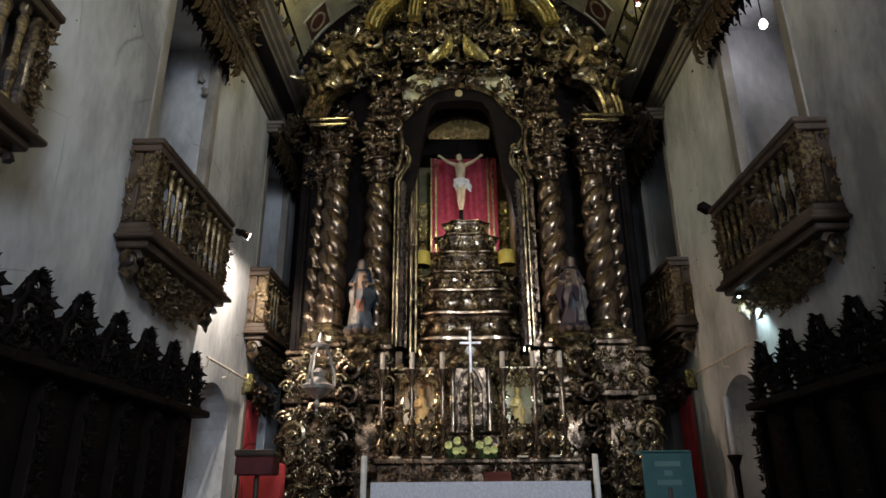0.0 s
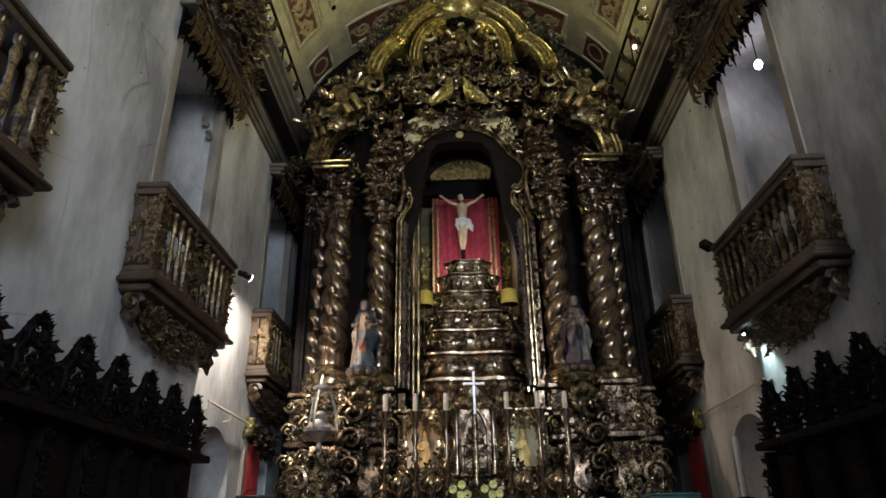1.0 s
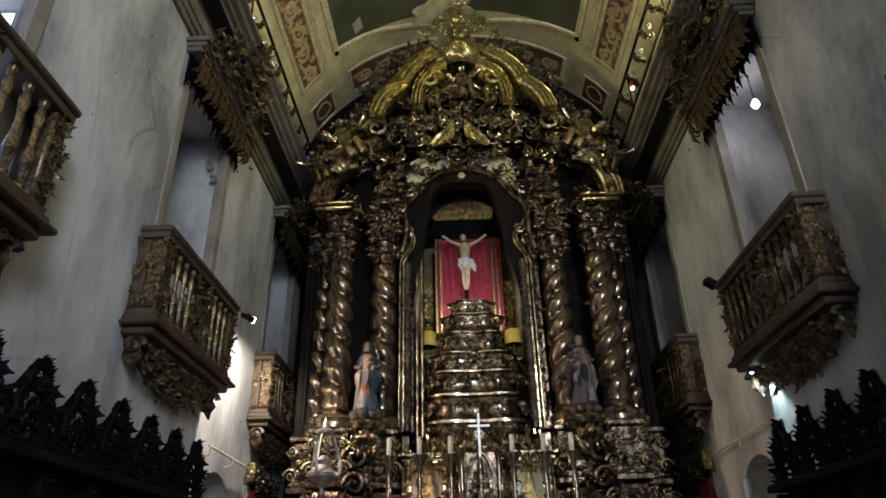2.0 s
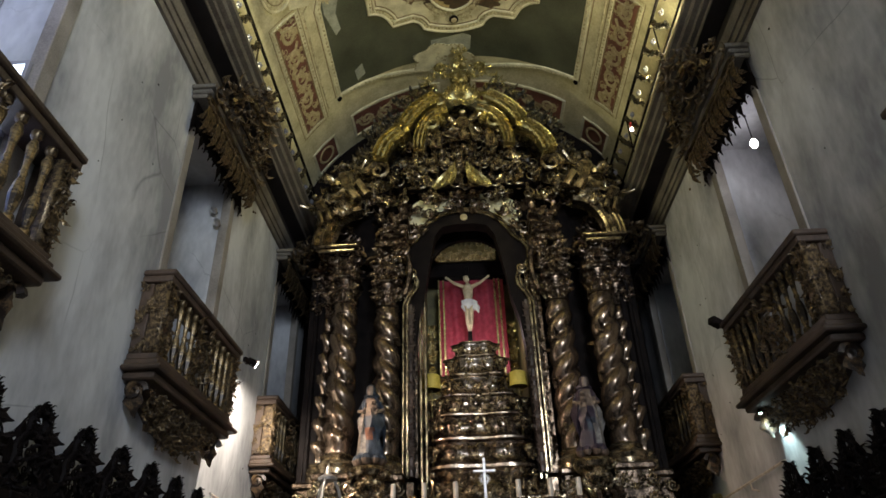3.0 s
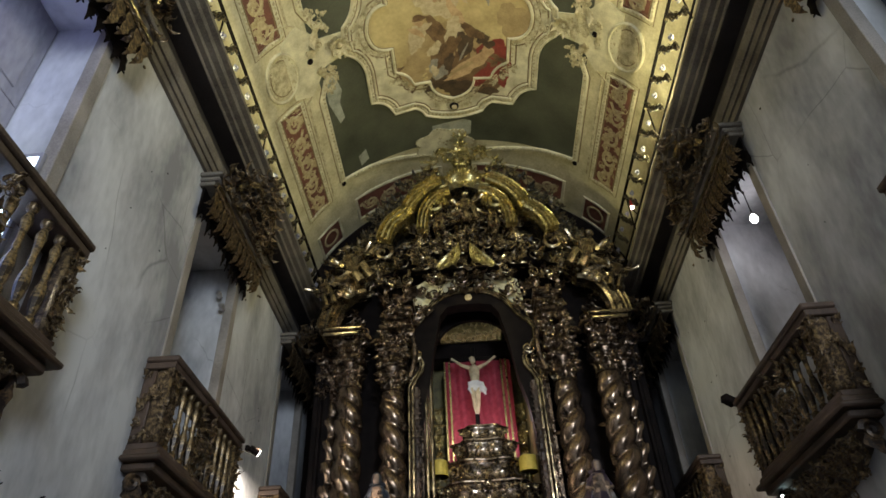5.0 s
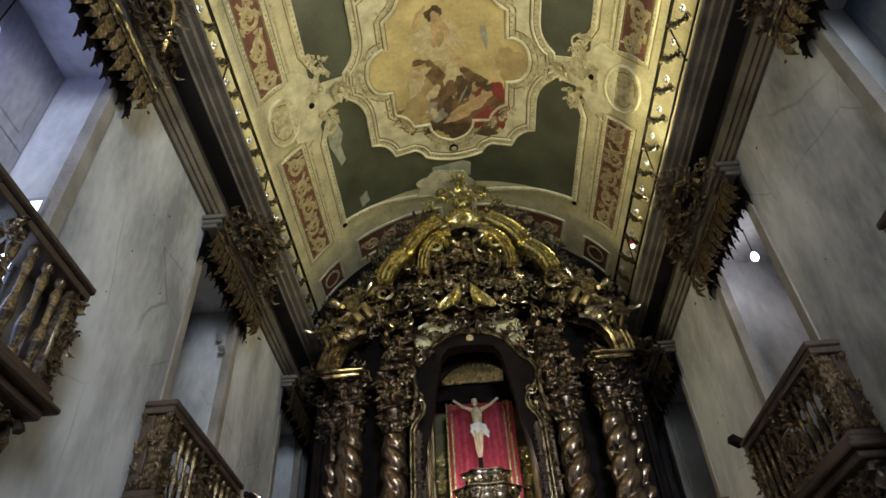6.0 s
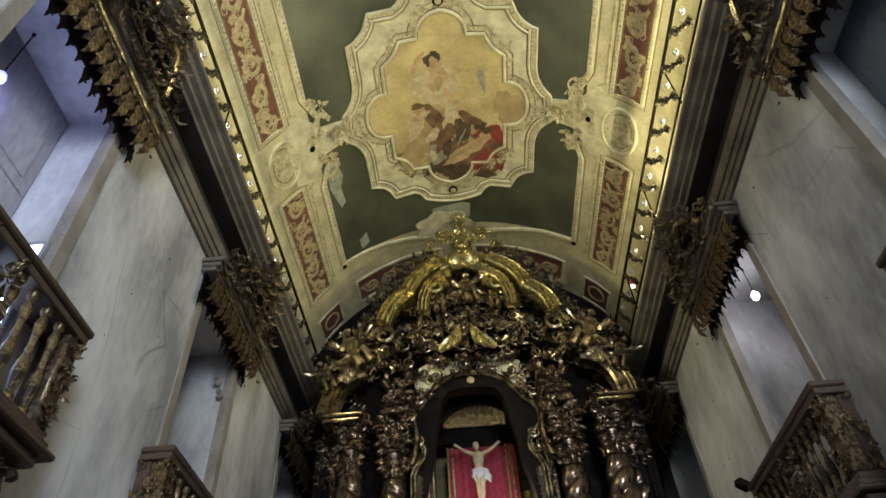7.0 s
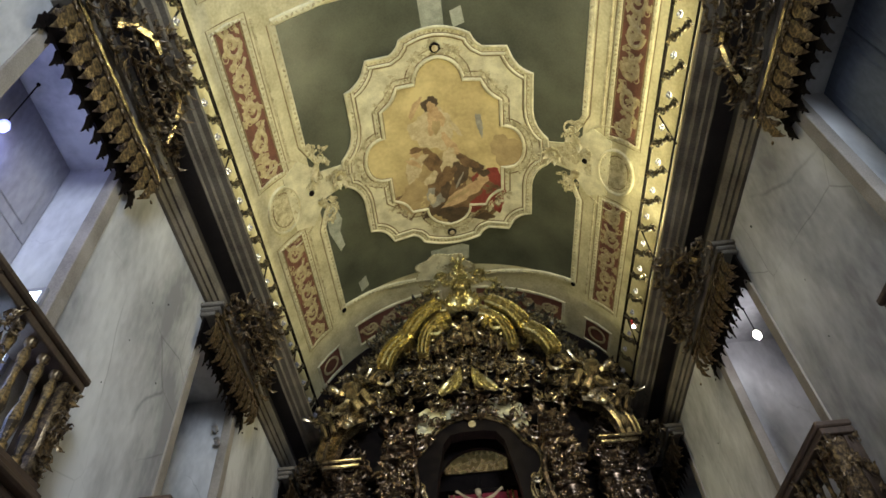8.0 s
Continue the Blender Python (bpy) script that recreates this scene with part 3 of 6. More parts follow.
PAINTED = material("painted_sky", (0.40, 0.29, 0.13), (0.70, 0.57, 0.27), 0.5, 0, 1.4, 14, 0.03, (0.35, 0.62), 0.2)
TONES = {"flesh": material("flesh_paint", (0.40, 0.25, 0.12), (0.66, 0.47, 0.26), 0.5, 0, 5, 30, 0.03), "white": material("white_drapery_paint", (0.44, 0.34, 0.18), (0.68, 0.58, 0.37), 0.5, 0, 7, 30, 0.03),
         "brown": material("umber_paint", (0.09, 0.052, 0.025), (0.26, 0.155, 0.07), 0.5, 0, 5, 30, 0.03), "red": material("vermilion_paint", (0.18, 0.03, 0.02), (0.32, 0.06, 0.04), 0.5, 0, 5, 30, 0.03),
         "dark": material("shadow_paint", (0.04, 0.026, 0.015), (0.13, 0.085, 0.045), 0.5, 0, 5, 30, 0.03), "tan": material("tan_paint", (0.34, 0.24, 0.11), (0.50, 0.37, 0.18), 0.5, 0, 5, 30, 0.03),
         "grey": material("grey_paint", (0.22, 0.20, 0.16), (0.42, 0.39, 0.32), 0.5, 0, 5, 30, 0.03)}
pic = thing("ceiling_painting", "lobed ceiling painting of pale and brown shapes in a gilt sky", "painting", kind="structure")
part("canvas", vault_star(lens_outline, 0.036, 0.004, 12), PAINTED, pic)
SHAPES = (("brown", 0, 0, 280, 640, 70, 60), ("dark", 0, 8, 520, 690, 190, 50), ("tan", 0, -14, 430, 560, 170, 120), ("brown", 0, 20, 560, 620, 190, 110), ("red", 0, -20, 690, 600, 75, 100), ("tan", 0, 0, 770, 420, 75, 72), ("tan", 0, 0, 290, 620, 50, 70),
          ("white", 0, 10, 430, 310, 95, 95), ("dark", 0, 0, 435, 200, 38, 36), ("flesh", 0, 0, 436, 208, 19, 22), ("flesh", 0, 8, 452, 275, 40, 62), ("flesh", 0, 35, 365, 205, 14, 55), ("white", 0, 25, 490, 340, 36, 40),
          ("flesh", 0, -28, 515, 400, 22, 75), ("brown", 0, -38, 430, 470, 36, 92), ("white", 0, 15, 500, 465, 40, 60), ("flesh", 0, 0, 345, 405, 26, 24), ("white", 0, 20, 325, 480, 38, 58), ("white", 0, -40, 405, 535, 42, 20),
          ("grey", 0, 10, 420, 625, 48, 46), ("white", 0, -20, 400, 630, 18, 26), ("dark", 0, 0, 545, 525, 42, 55), ("dark", 0, 0, 630, 500, 30, 24), ("flesh", 0, 65, 585, 605, 26, 105), ("flesh", 0, 0, 655, 545, 24, 30),
          ("red", 0, 60, 640, 665, 26, 90), ("grey", 0, 30, 540, 560, 5, 45), ("dark", 0, 0, 510, 720, 76, 40), ("dark", 0, 75, 420, 690, 18, 80), ("grey", 0, -10, 650, 300, 14, 52), ("brown", 0, 40, 470, 545, 30, 80), ("tan", 0, 60, 520, 640, 16, 70), ("dark", 0, 20, 470, 600, 22, 40),
          ("flesh", 0, 70, 520, 655, 15, 70), ("brown", 0, 0, 345, 392, 30, 14), ("white", 0, 60, 360, 440, 14, 46), ("flesh", 0, -60, 330, 450, 12, 40), ("dark", 0, 0, 660, 525, 30, 16), ("brown", 0, 30, 585, 470, 60, 22), ("white", 0, -35, 530, 300, 10, 70), ("tan", 0, 10, 452, 300, 20, 30))
rng = random.Random(17)
for i, (tone, _, turn, px, py, rx, ry) in enumerate(SHAPES):
    ph = rng.uniform(0, 6)
    pts = []
    for k in range(36):
        a = 2 * math.pi * k / 36
        w = 1 + 0.13 * math.sin(3 * a + ph) + 0.08 * math.sin(5 * a + 2 * ph) + 0.07 * math.sin(11 * a + 3 * ph) + rng.uniform(-0.03, 0.03)
        ex, ey = rx * w * math.cos(a), ry * w * math.sin(a)
        c_, s_ = math.cos(radians(turn)), math.sin(radians(turn))
        qx, qy = px + ex * c_ - ey * s_, py + ex * s_ + ey * c_
        u = (qy - 20) / 745
        pts.append(((qx - 495) / 352 * 22.5 + 1.0, 5.42 + 3.35 * u + 0.45 * u * u))
    part("painted_shape", vault_star(pts, 0.0375 + 0.0006 * i, 0.002, 4), TONES[tone], pic)
# relief on the stucco frame
s, rng = Shape(), random.Random(3)
for i in range(len(lens_outline)):
    a, y = lens_outline[i]
    b, w = lens_outline[(i + 1) % len(lens_outline)]
    for k in range(2):
        u = (k + rng.random()) / 2
        qa, qy = a + (b - a) * u, y + (w - y) * u
        g = rng.uniform(1.09, 1.17)
        foliage(s, rng, 0, 0, rng.uniform(0.09, 0.15), on_vault_frame(qa * g, MID + (qy - MID) * g, 0.032) @ size(1, 0.35, 1))
for sg in (-1, 1):
    for k in range(10):
        foliage(s, rng, 0, 0, rng.uniform(0.18, 0.28), on_vault_frame(sg * rng.uniform(27, 45), MID + rng.uniform(-0.2, 0.2), 0.03) @ size(1, 0.3, 1))
        foliage(s, rng, 0, 0, rng.uniform(0.12, 0.2), on_vault_frame(sg * rng.uniform(48, 56), MID + rng.uniform(-0.35, 0.4), 0.01) @ size(1, 0.2, 1))
    for e in (-1, 1):
        for k in range(5):
            foliage(s, rng, 0, 0, rng.uniform(0.15, 0.22), on_vault_frame(sg * rng.uniform(36, 40), MID + e * rng.uniform(0.35, 0.85), 0.02) @ size(1, 0.3, 1))
for k in range(8):
    foliage(s, rng, 0, 0, rng.uniform(0.18, 0.26), on_vault_frame(rng.uniform(-7, 7), MID + 3.45 + rng.uniform(-0.25, 0.1), 0.02) @ size(1, 0.3, 1))
for sg in (-1, 1):
    # the big blossom where the frame meets its arm, and the curls over the green field
    for q in range(9):
        s.add(LEAF_B, on_vault_frame(sg * 33.0, MID - 0.02, 0.05) @ rot("Y", 40 * q) @ rot("X", 20) @ size(0.26))
    s.add(KNOB, on_vault_frame(sg * 33.0, MID - 0.02, 0.09) @ size(0.07))
    for e in (-1, 1):
        s.add(SCROLL, on_vault_frame(sg * 37.6, MID + e * 0.62, 0.03) @ rot("Y", 90 * e) @ size(0.15, 0.10, 0.15))
        s.add(LEAF_A, on_vault_frame(sg * 38.5, MID + e * 0.5, 0.03) @ rot("Y", 90 - 90 * e + 30 * sg * e) @ size(0.42, 0.25, 0.42))
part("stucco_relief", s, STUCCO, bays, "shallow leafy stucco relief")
cart = [(-4 + 9.5 * math.cos(t * math.pi / 14) * (1 + 0.12 * math.cos(t * math.pi / 2)), 10.52 - 0.42 * math.sin(t * math.pi / 14) * (1 + 0.10 * math.cos(t * math.pi / 2))) for t in range(28)]
part("cartouche", vault_star(cart, 0.03, 0.02, 5), CREAM2, bays, "pale stucco cartouche with a scalloped edge")
carved_band(cart, 0.09, 0.03, bays)
FLAKE = material("flaked_ground", (0.26, 0.27, 0.21), (0.46, 0.46, 0.37), 0.8, 0, 6, 50, 0.1)
for pts in ([(-7.5, 9.98), (-2, 9.93), (3, 9.86), (5.5, 9.93), (5.2, 10.3), (1, 10.42), (-3, 10.52), (-7.3, 10.5)], [(-39.5, 7.95), (-36, 7.85), (-34.6, 8.25), (-36.2, 8.5), (-35.6, 8.9), (-37.5, 9.0), (-39.8, 8.4)],
            [(-3.5, 4.2), (2.5, 4.1), (2.8, 4.78), (-3.0, 4.85)], [(4.5, 4.5), (7.5, 4.42), (8.2, 4.72), (5.2, 4.8)], [(-34, 10.1), (-31, 10.0), (-30.5, 10.3), (-33.6, 10.4)]):
    part("flaked_patch", vault_star(pts, 0.010, 0.004, 4), FLAKE, bays, "pale flaked patch")
for a, y in ((0.2, 9.44), (-0.1, 5.12)):
    part("downlight_ring", Shape().add(lathe([(0.05, 0), (0.095, 0), (0.10, 0.03), (0.05, 0.05)], 16), on_vault_frame(a, y, 0.04) @ rot("X", 90)), BLACKWOOD, bays, "small dark ring")
    part("downlight_lens", Shape().add(lathe([(0.001, 0), (0.06, 0.005), (0.06, 0.03), (0.001, 0.04)], 12), on_vault_frame(a, y, 0.07) @ rot("X", 90)), TONES["white"], bays)
for a, y in ((-42.5, MID + 0.02), (42.5, MID - 0.02), (-41.8, 10.55), (41.8, 10.55)):
    part("vent_hole", Shape().add(lathe([(0.001, 0), (0.055, 0.004), (0.06, 0.02), (0.001, 0.025)], 12), on_vault_frame(a, y, 0.03) @ rot("X", 90)), BLACKWOOD, bays, "small dark hole")

# band of small panels beside the retable
for s in (-1, 1):
    part("red_panel", vault_patch(min(s * 7, s * 38), max(s * 7, s * 38), 11.33, 11.93, 0.006, 0.02, 12, 1), RED, bays, "oxblood panel with cream scrolls")
    part("panel_moulding", vault_line([(s * 6, 11.28), (s * 38.6, 11.28), (s * 38.6, 11.98), (s * 6, 11.98)], 0.09, 0.025, True), CREAM2, bays)
    fs, frng = Shape(), random.Random(50)
    for q in range(16):
        foliage(fs, frng, 0, 0, frng.uniform(0.16, 0.24), on_vault_frame(s * (8 + 29 * (q + 0.5) / 16), frng.uniform(11.45, 11.81), 0.008) @ size(1, 0.05, 1))
    part("painted_leaves", fs, OCHRE, bays, "ochre painted leaf scrolls")
    part("red_panel", vault_patch(min(s * 47.5, s * 57), max(s * 47.5, s * 57), 11.50, 12.10, 0.006, 0.02, 6, 1), RED, bays)
    part("panel_moulding", vault_line([(s * 47, 11.45), (s * 57.5, 11.45), (s * 57.5, 12.15), (s * 47, 12.15)], 0.08, 0.025, True), CREAM2, bays)
    part("painted_scroll", vault_line([(s * (52.2 + 3.2 * math.cos(q * math.pi / 8)), 11.8 + 0.2 * math.sin(q * math.pi / 8)) for q in range(16)], 0.07, 0.012, True, off=0.006), OCHRE, bays)
    for i in range(4):
        ac = 11 + i * 7.4
        pts = [(s * (ac + 3.0 * (1 - 0.85 * q / 19) * math.cos(q / 19 * 8.5)), 11.63 + 0.2 * (1 - 0.85 * q / 19) * math.sin(q / 19 * 8.5)) for q in range(20)]
        part("painted_scroll", vault_line(pts, 0.07, 0.012, off=0.006), OCHRE, bays)


solid("end_arch", vault_patch(-88, 88, 12.22, 12.42, 0.10, 0.10, 40, 1), STONE, "grey plastered arch rib at the end of the vault", "arch", kind="structure")


# ---- tribune openings: stone jambs, back doors, balconies, canopies ----
def balcony(side):
    """A tribune balcony that stands out from its wall; local x points out of the wall, y along it, z up from the slab's foot."""
    b = thing("balcony", "carved dark wooden balcony with turned and gilded balusters", "balcony", group="tribune balconies")
    L, P = 2.5, 0.34
    part("slab", Shape().add(box(0, P + 0.04, -L / 2 - 0.03, L / 2 + 0.03, 0.12, 0.20, 0.015)).add(box(0, P + 0.10, -L / 2 - 0.09, L / 2 + 0.09, 0.06, 0.121, 0.02)).add(box(0, P + 0.02, -L / 2, L / 2, -0.03, 0.061, 0.02)), MIDWOOD, b, "moulded brown wooden slab")
    part("top_rail", Shape().add(box(0, P + 0.05, -L / 2 - 0.04, L / 2 + 0.04, 1.22, 1.30, 0.02)).add(box(0, P + 0.02, -L / 2 - 0.02, L / 2 + 0.02, 1.14, 1.221, 0.01)), WOOD, b, "dark moulded top rail")
    part("foot_rail", box(0.0, P, -L / 2, L / 2, 0.20, 0.27, 0.01), WOOD, b)
    bal = mesh("baluster", baluster(0.87, 0.055), GILTWOOD)
    n = 10
    for i in range(n):
        y = -L / 2 + 0.30 + (L - 0.60) * i / (n - 1)
        if abs(y) < 0.30:
            continue
        part("baluster", bal, None, b, m=at(P - 0.06, y, 0.27))
    # carved corner posts and middle panel
    for sgn in (-1, 1):
        s = Shape().add(box(P - 0.20, P + 0.0, sgn * (L / 2 - 0.10) - 0.10, sgn * (L / 2 - 0.10) + 0.10, 0.27, 1.14, 0.03))
        s.add(carving(0.2, 0.8, 3, 0.12), at(P - 0.01, sgn * (L / 2 - 0.1), 0.70) @ rot("Z", 90) @ size(1, 0.8, 1))
        s.add(carving(0.34, 0.8, 4, 0.13), at(P / 2, sgn * (L / 2 - 0.01), 0.70) @ rot("Z", 0 if sgn < 0 else 180) @ size(1, 0.7, 1))
        part("corner_post", s, CANOPYGILT, b, "carved corner post with leaves")
        part("side_panel", box(0, P - 0.2, sgn * (L / 2 - 0.06) - 0.04, sgn * (L / 2 - 0.06) + 0.04, 0.27, 1.14, 0.01), WOOD, b)
    part("middle_panel", Shape().add(carving(0.58, 0.85, 8, 0.13), at(P - 0.04, 0, 0.70) @ rot("Z", 90)).add(carving(0.5, 0.8, 18, 0.13), at(P - 0.08, 0, 0.70) @ rot("Z", -90)), CANOPYGILT, b, "pierced gilded foliage panel")
    # the hanging apron under the slab
    s = Shape()
    s.add(carving(L - 0.5, 0.52, 12, 0.12, 1.1, mask=lambda x, z: z > -0.26 + 0.36 * (x / (L / 2)) ** 2), at(0.15, 0, -0.27) @ rot("Z", 90) @ rot("X", 24))
    part("apron_carving", s, CANOPYGILT, b, "gilded foliage apron under the slab")
    core = prism([(-L / 2 + 0.12, 0), (L / 2 - 0.12, 0), (L / 2 - 0.2, -0.14), (0.5, -0.36), (0, -0.45), (-0.5, -0.36), (-L / 2 + 0.2, -0.14)], 0.12)
    part("apron", Shape().add(core, at(0.2, 0, -0.03) @ rot("Z", 90) @ rot("X", 22)), WOOD, b)
    for sgn in (-1, 1):
        part("end_scroll", Shape().add(scroll(0.11, 1.3, 0.42), at(0.15, sgn * (L / 2 - 0.08), -0.14) @ rot("Z", 0)).add(LEAF_B, at(0.15, sgn * (L / 2 - 0.1), -0.08) @ rot("X", 180) @ size(0.34)), FLECKED, b)
    return b


def canopy():
    """A lambrequin canopy over a tribune; local x out of the wall, y along it, z = 0 at its rod."""
    c = thing("canopy", "gilded canopy with a leafy crown and hanging lambrequin", "canopy", group="tribune canopies")
    A = 1.15
    rng = random.Random(21)
    part("shelf", Shape().add(box(0, 0.34, -A - 0.03, A + 0.03, 0.10, 0.17, 0.012)).add(box(0, 0.29, -A, A, 0.03, 0.101, 0.02)).add(box(0, 0.22, -A + 0.03, A - 0.03, -0.04, 0.031, 0.012)), CORNICE, c, "moulded wooden shelf", smooth=False)
    part("gilt_rod", sweep([(0.26, -A + 0.04 + (2 * A - 0.08) * i / 12, -0.05 + 0.012 * (i % 2)) for i in range(13)], ring(0.045, 8)), GOLD, c, "gilded rod")
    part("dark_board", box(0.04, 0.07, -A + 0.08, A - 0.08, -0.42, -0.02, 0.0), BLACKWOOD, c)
    petals = []
    for q in range(3):
        s = Shape().add(LEAF_A, rot("X", 180) @ size(0.34, 0.4, 0.60))
        for sg in (-1, 1):
            s.add(LEAF_C, at(sg * 0.05, 0, -0.06) @ rot("Y", sg * 24) @ rot("X", 180) @ size(0.34, 0.4, 0.42))
            s.add(scroll(0.06, 1.2, 0.3), at(sg * 0.07, -0.02, -0.08) @ size(sg, 1, 1))
        s.add(knob(0.04), at(0, -0.05, -0.1)).add(knob(0.028), at(0, -0.1, -0.6))
        petals.append(mesh("lambrequin_petal", s, CANOPYGILT))
    for i in range(12):
        y = -A + 0.10 + (2 * A - 0.20) * i / 11
        part("lambrequin_petal", petals[i % 3], None, c, m=at(0.25, y, -0.06) @ rot("Z", 90) @ rot("X", -2 + rng.uniform(-4, 4)) @ size(1, 0.7, 0.85 if i % 2 else 1.05))
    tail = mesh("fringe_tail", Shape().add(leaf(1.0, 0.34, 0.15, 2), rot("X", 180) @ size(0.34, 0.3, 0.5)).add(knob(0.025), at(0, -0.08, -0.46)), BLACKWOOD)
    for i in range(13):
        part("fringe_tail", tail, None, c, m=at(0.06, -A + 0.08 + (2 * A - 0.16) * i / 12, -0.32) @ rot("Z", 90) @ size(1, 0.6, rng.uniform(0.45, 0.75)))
    s = Shape()

    def top(y):
        return 0.30 + 0.72 * math.exp(-(y / 0.72) ** 2)
    for i in range(18):
        y = -A + 0.06 + (2 * A - 0.12) * i / 17
        n = max(2, round(top(y) / 0.16))
        for q in range(n):
            z = top(y) * (q + 0.5) / n
            m = at(0.26 + 0.42 * z + 0.06 * math.exp(-(y / 0.5) ** 2), y, z) @ rot("Z", 90 - 14 * y) @ rot("X", -18)
            foliage(s, rng, rng.uniform(-0.05, 0.05), 0, rng.uniform(0.15, 0.25), m)
    part("crown_foliage", s, CANOPYGILT, c, "dense gilded acanthus crown")
    part("crown_core", Shape().add(prism([(-0.95, 0.15), (0.95, 0.15), (0.6, 0.45), (0.25, 0.8), (-0.25, 0.8), (-0.6, 0.45)], 0.05), at(0.3, 0, 0.0) @ rot("Z", 90) @ rot("X", -22)), WOOD, c)
    for sg in (-1, 1):
        part("crown_horn", sweep([(0.42, sg * 0.75, 0.2), (0.52, sg * 0.62, 0.42), (0.60, sg * 0.40, 0.56), (0.62, sg * 0.22, 0.52)], [(-0.05, -0.04), (0.05, -0.04), (0.06, 0.02), (0, 0.05), (-0.05, 0.03)], up=(1, 0, 0)), GOLD, c, "curved gilded horn")
    return c


balc, can = balcony(1), canopy()
first = True
for side, word in ((-1, "left"), (1, "right")):
    for k in (-2, -1, 0, 1):
        cy = centre(side, k)
        turn = rot("Z", 0 if side < 0 else 180)
        mb, mc = at(side * HALF, cy, 4.15) @ turn, at(side * HALF, cy + 0.02, 8.38) @ turn
        if first:
            balc.matrix_world, can.matrix_world = mb, mc
            first = False
        else:
            copy_thing(balc, mb)
            copy_thing(can, mc)
        fr = thing("tribune_surround", "grey-brown stone jambs and lintel of a tribune opening", "door frame", kind="structure")
        for a, b, z0, z1 in ((cy - 0.985, cy - 0.812, 4.36, 8.43), (cy + 0.812, cy + 0.985, 4.36, 8.43), (cy - 0.81, cy + 0.81, 8.24, 8.43)):
            part("lintel" if z0 > 5 else "jamb", box(*sorted((side * (HALF - 0.025), side * (HALF + 0.12))), a, b, z0, z1, 0.008), STONE, fr, smooth=False)
        # the shutters that close the recess
        deep = 0.36 if side > 0 and k == -1 else 1.0
        x0, x1 = sorted((side * (HALF + deep), side * (HALF + deep + 0.08)))
        if side < 0 and k == -1:
            w = thing("window_1", "bright tribune window with pale daylight behind its bars", "window", kind="structure")
            xp = side * (HALF + 0.66)
            part("pane", box(xp - 0.01, xp + 0.01, cy - 0.76, cy + 0.76, 4.45, 5.5), BLUELIGHT, w, "glowing blue daylight")
            for yy in (cy - 0.77, cy - 0.26, cy + 0.26, cy + 0.77):
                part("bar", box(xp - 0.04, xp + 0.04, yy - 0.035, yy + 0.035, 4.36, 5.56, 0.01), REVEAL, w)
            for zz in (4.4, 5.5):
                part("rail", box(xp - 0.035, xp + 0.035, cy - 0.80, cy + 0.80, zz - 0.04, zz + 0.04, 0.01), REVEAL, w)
            # a made-up glowing panel with bars, to brighten the gaps between balusters
            part("glow_panel", box(*sorted((side * (HALF + 0.10), side * (HALF + 0.60))), cy + 0.775, cy + 0.805, 4.42, 6.15), DAYLIGHT, w, "glowing panel added on the reveal for the brightness behind the balusters")
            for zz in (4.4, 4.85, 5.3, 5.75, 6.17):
                part("glow_panel_bar", box(*sorted((side * (HALF + 0.07), side * (HALF + 0.63))), cy + 0.765, cy + 0.808, zz - 0.02, zz + 0.02, 0.006), REVEAL, w)
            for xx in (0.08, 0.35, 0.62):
                part("glow_panel_bar", box(*sorted((side * (HALF + xx - 0.02), side * (HALF + xx + 0.02))), cy + 0.76, cy + 0.809, 4.38, 6.19, 0.006), REVEAL, w)
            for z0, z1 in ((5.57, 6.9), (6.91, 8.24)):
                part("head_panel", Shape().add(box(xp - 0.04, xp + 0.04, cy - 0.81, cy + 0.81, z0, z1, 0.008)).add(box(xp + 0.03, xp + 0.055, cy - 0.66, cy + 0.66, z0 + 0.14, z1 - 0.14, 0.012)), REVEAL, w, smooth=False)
            continue
        d = thing("shutter_door", "pale grey panelled double door at the back of a tribune", "door")
        for a in (cy - 0.81, cy + 0.005):
            sl = Shape().add(box(x0, x1, a, a + 0.80, 4.35, 8.2, 0.01))
            for z0, z1 in ((4.55, 5.6), (5.75, 6.8), (6.95, 8.0)):
                sl.add(box(x0 - 0.02 if side > 0 else x0, x1 if side > 0 else x1 + 0.02, a + 0.10, a + 0.70, z0, z1, 0.018))
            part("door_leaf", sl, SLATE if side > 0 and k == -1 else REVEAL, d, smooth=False)


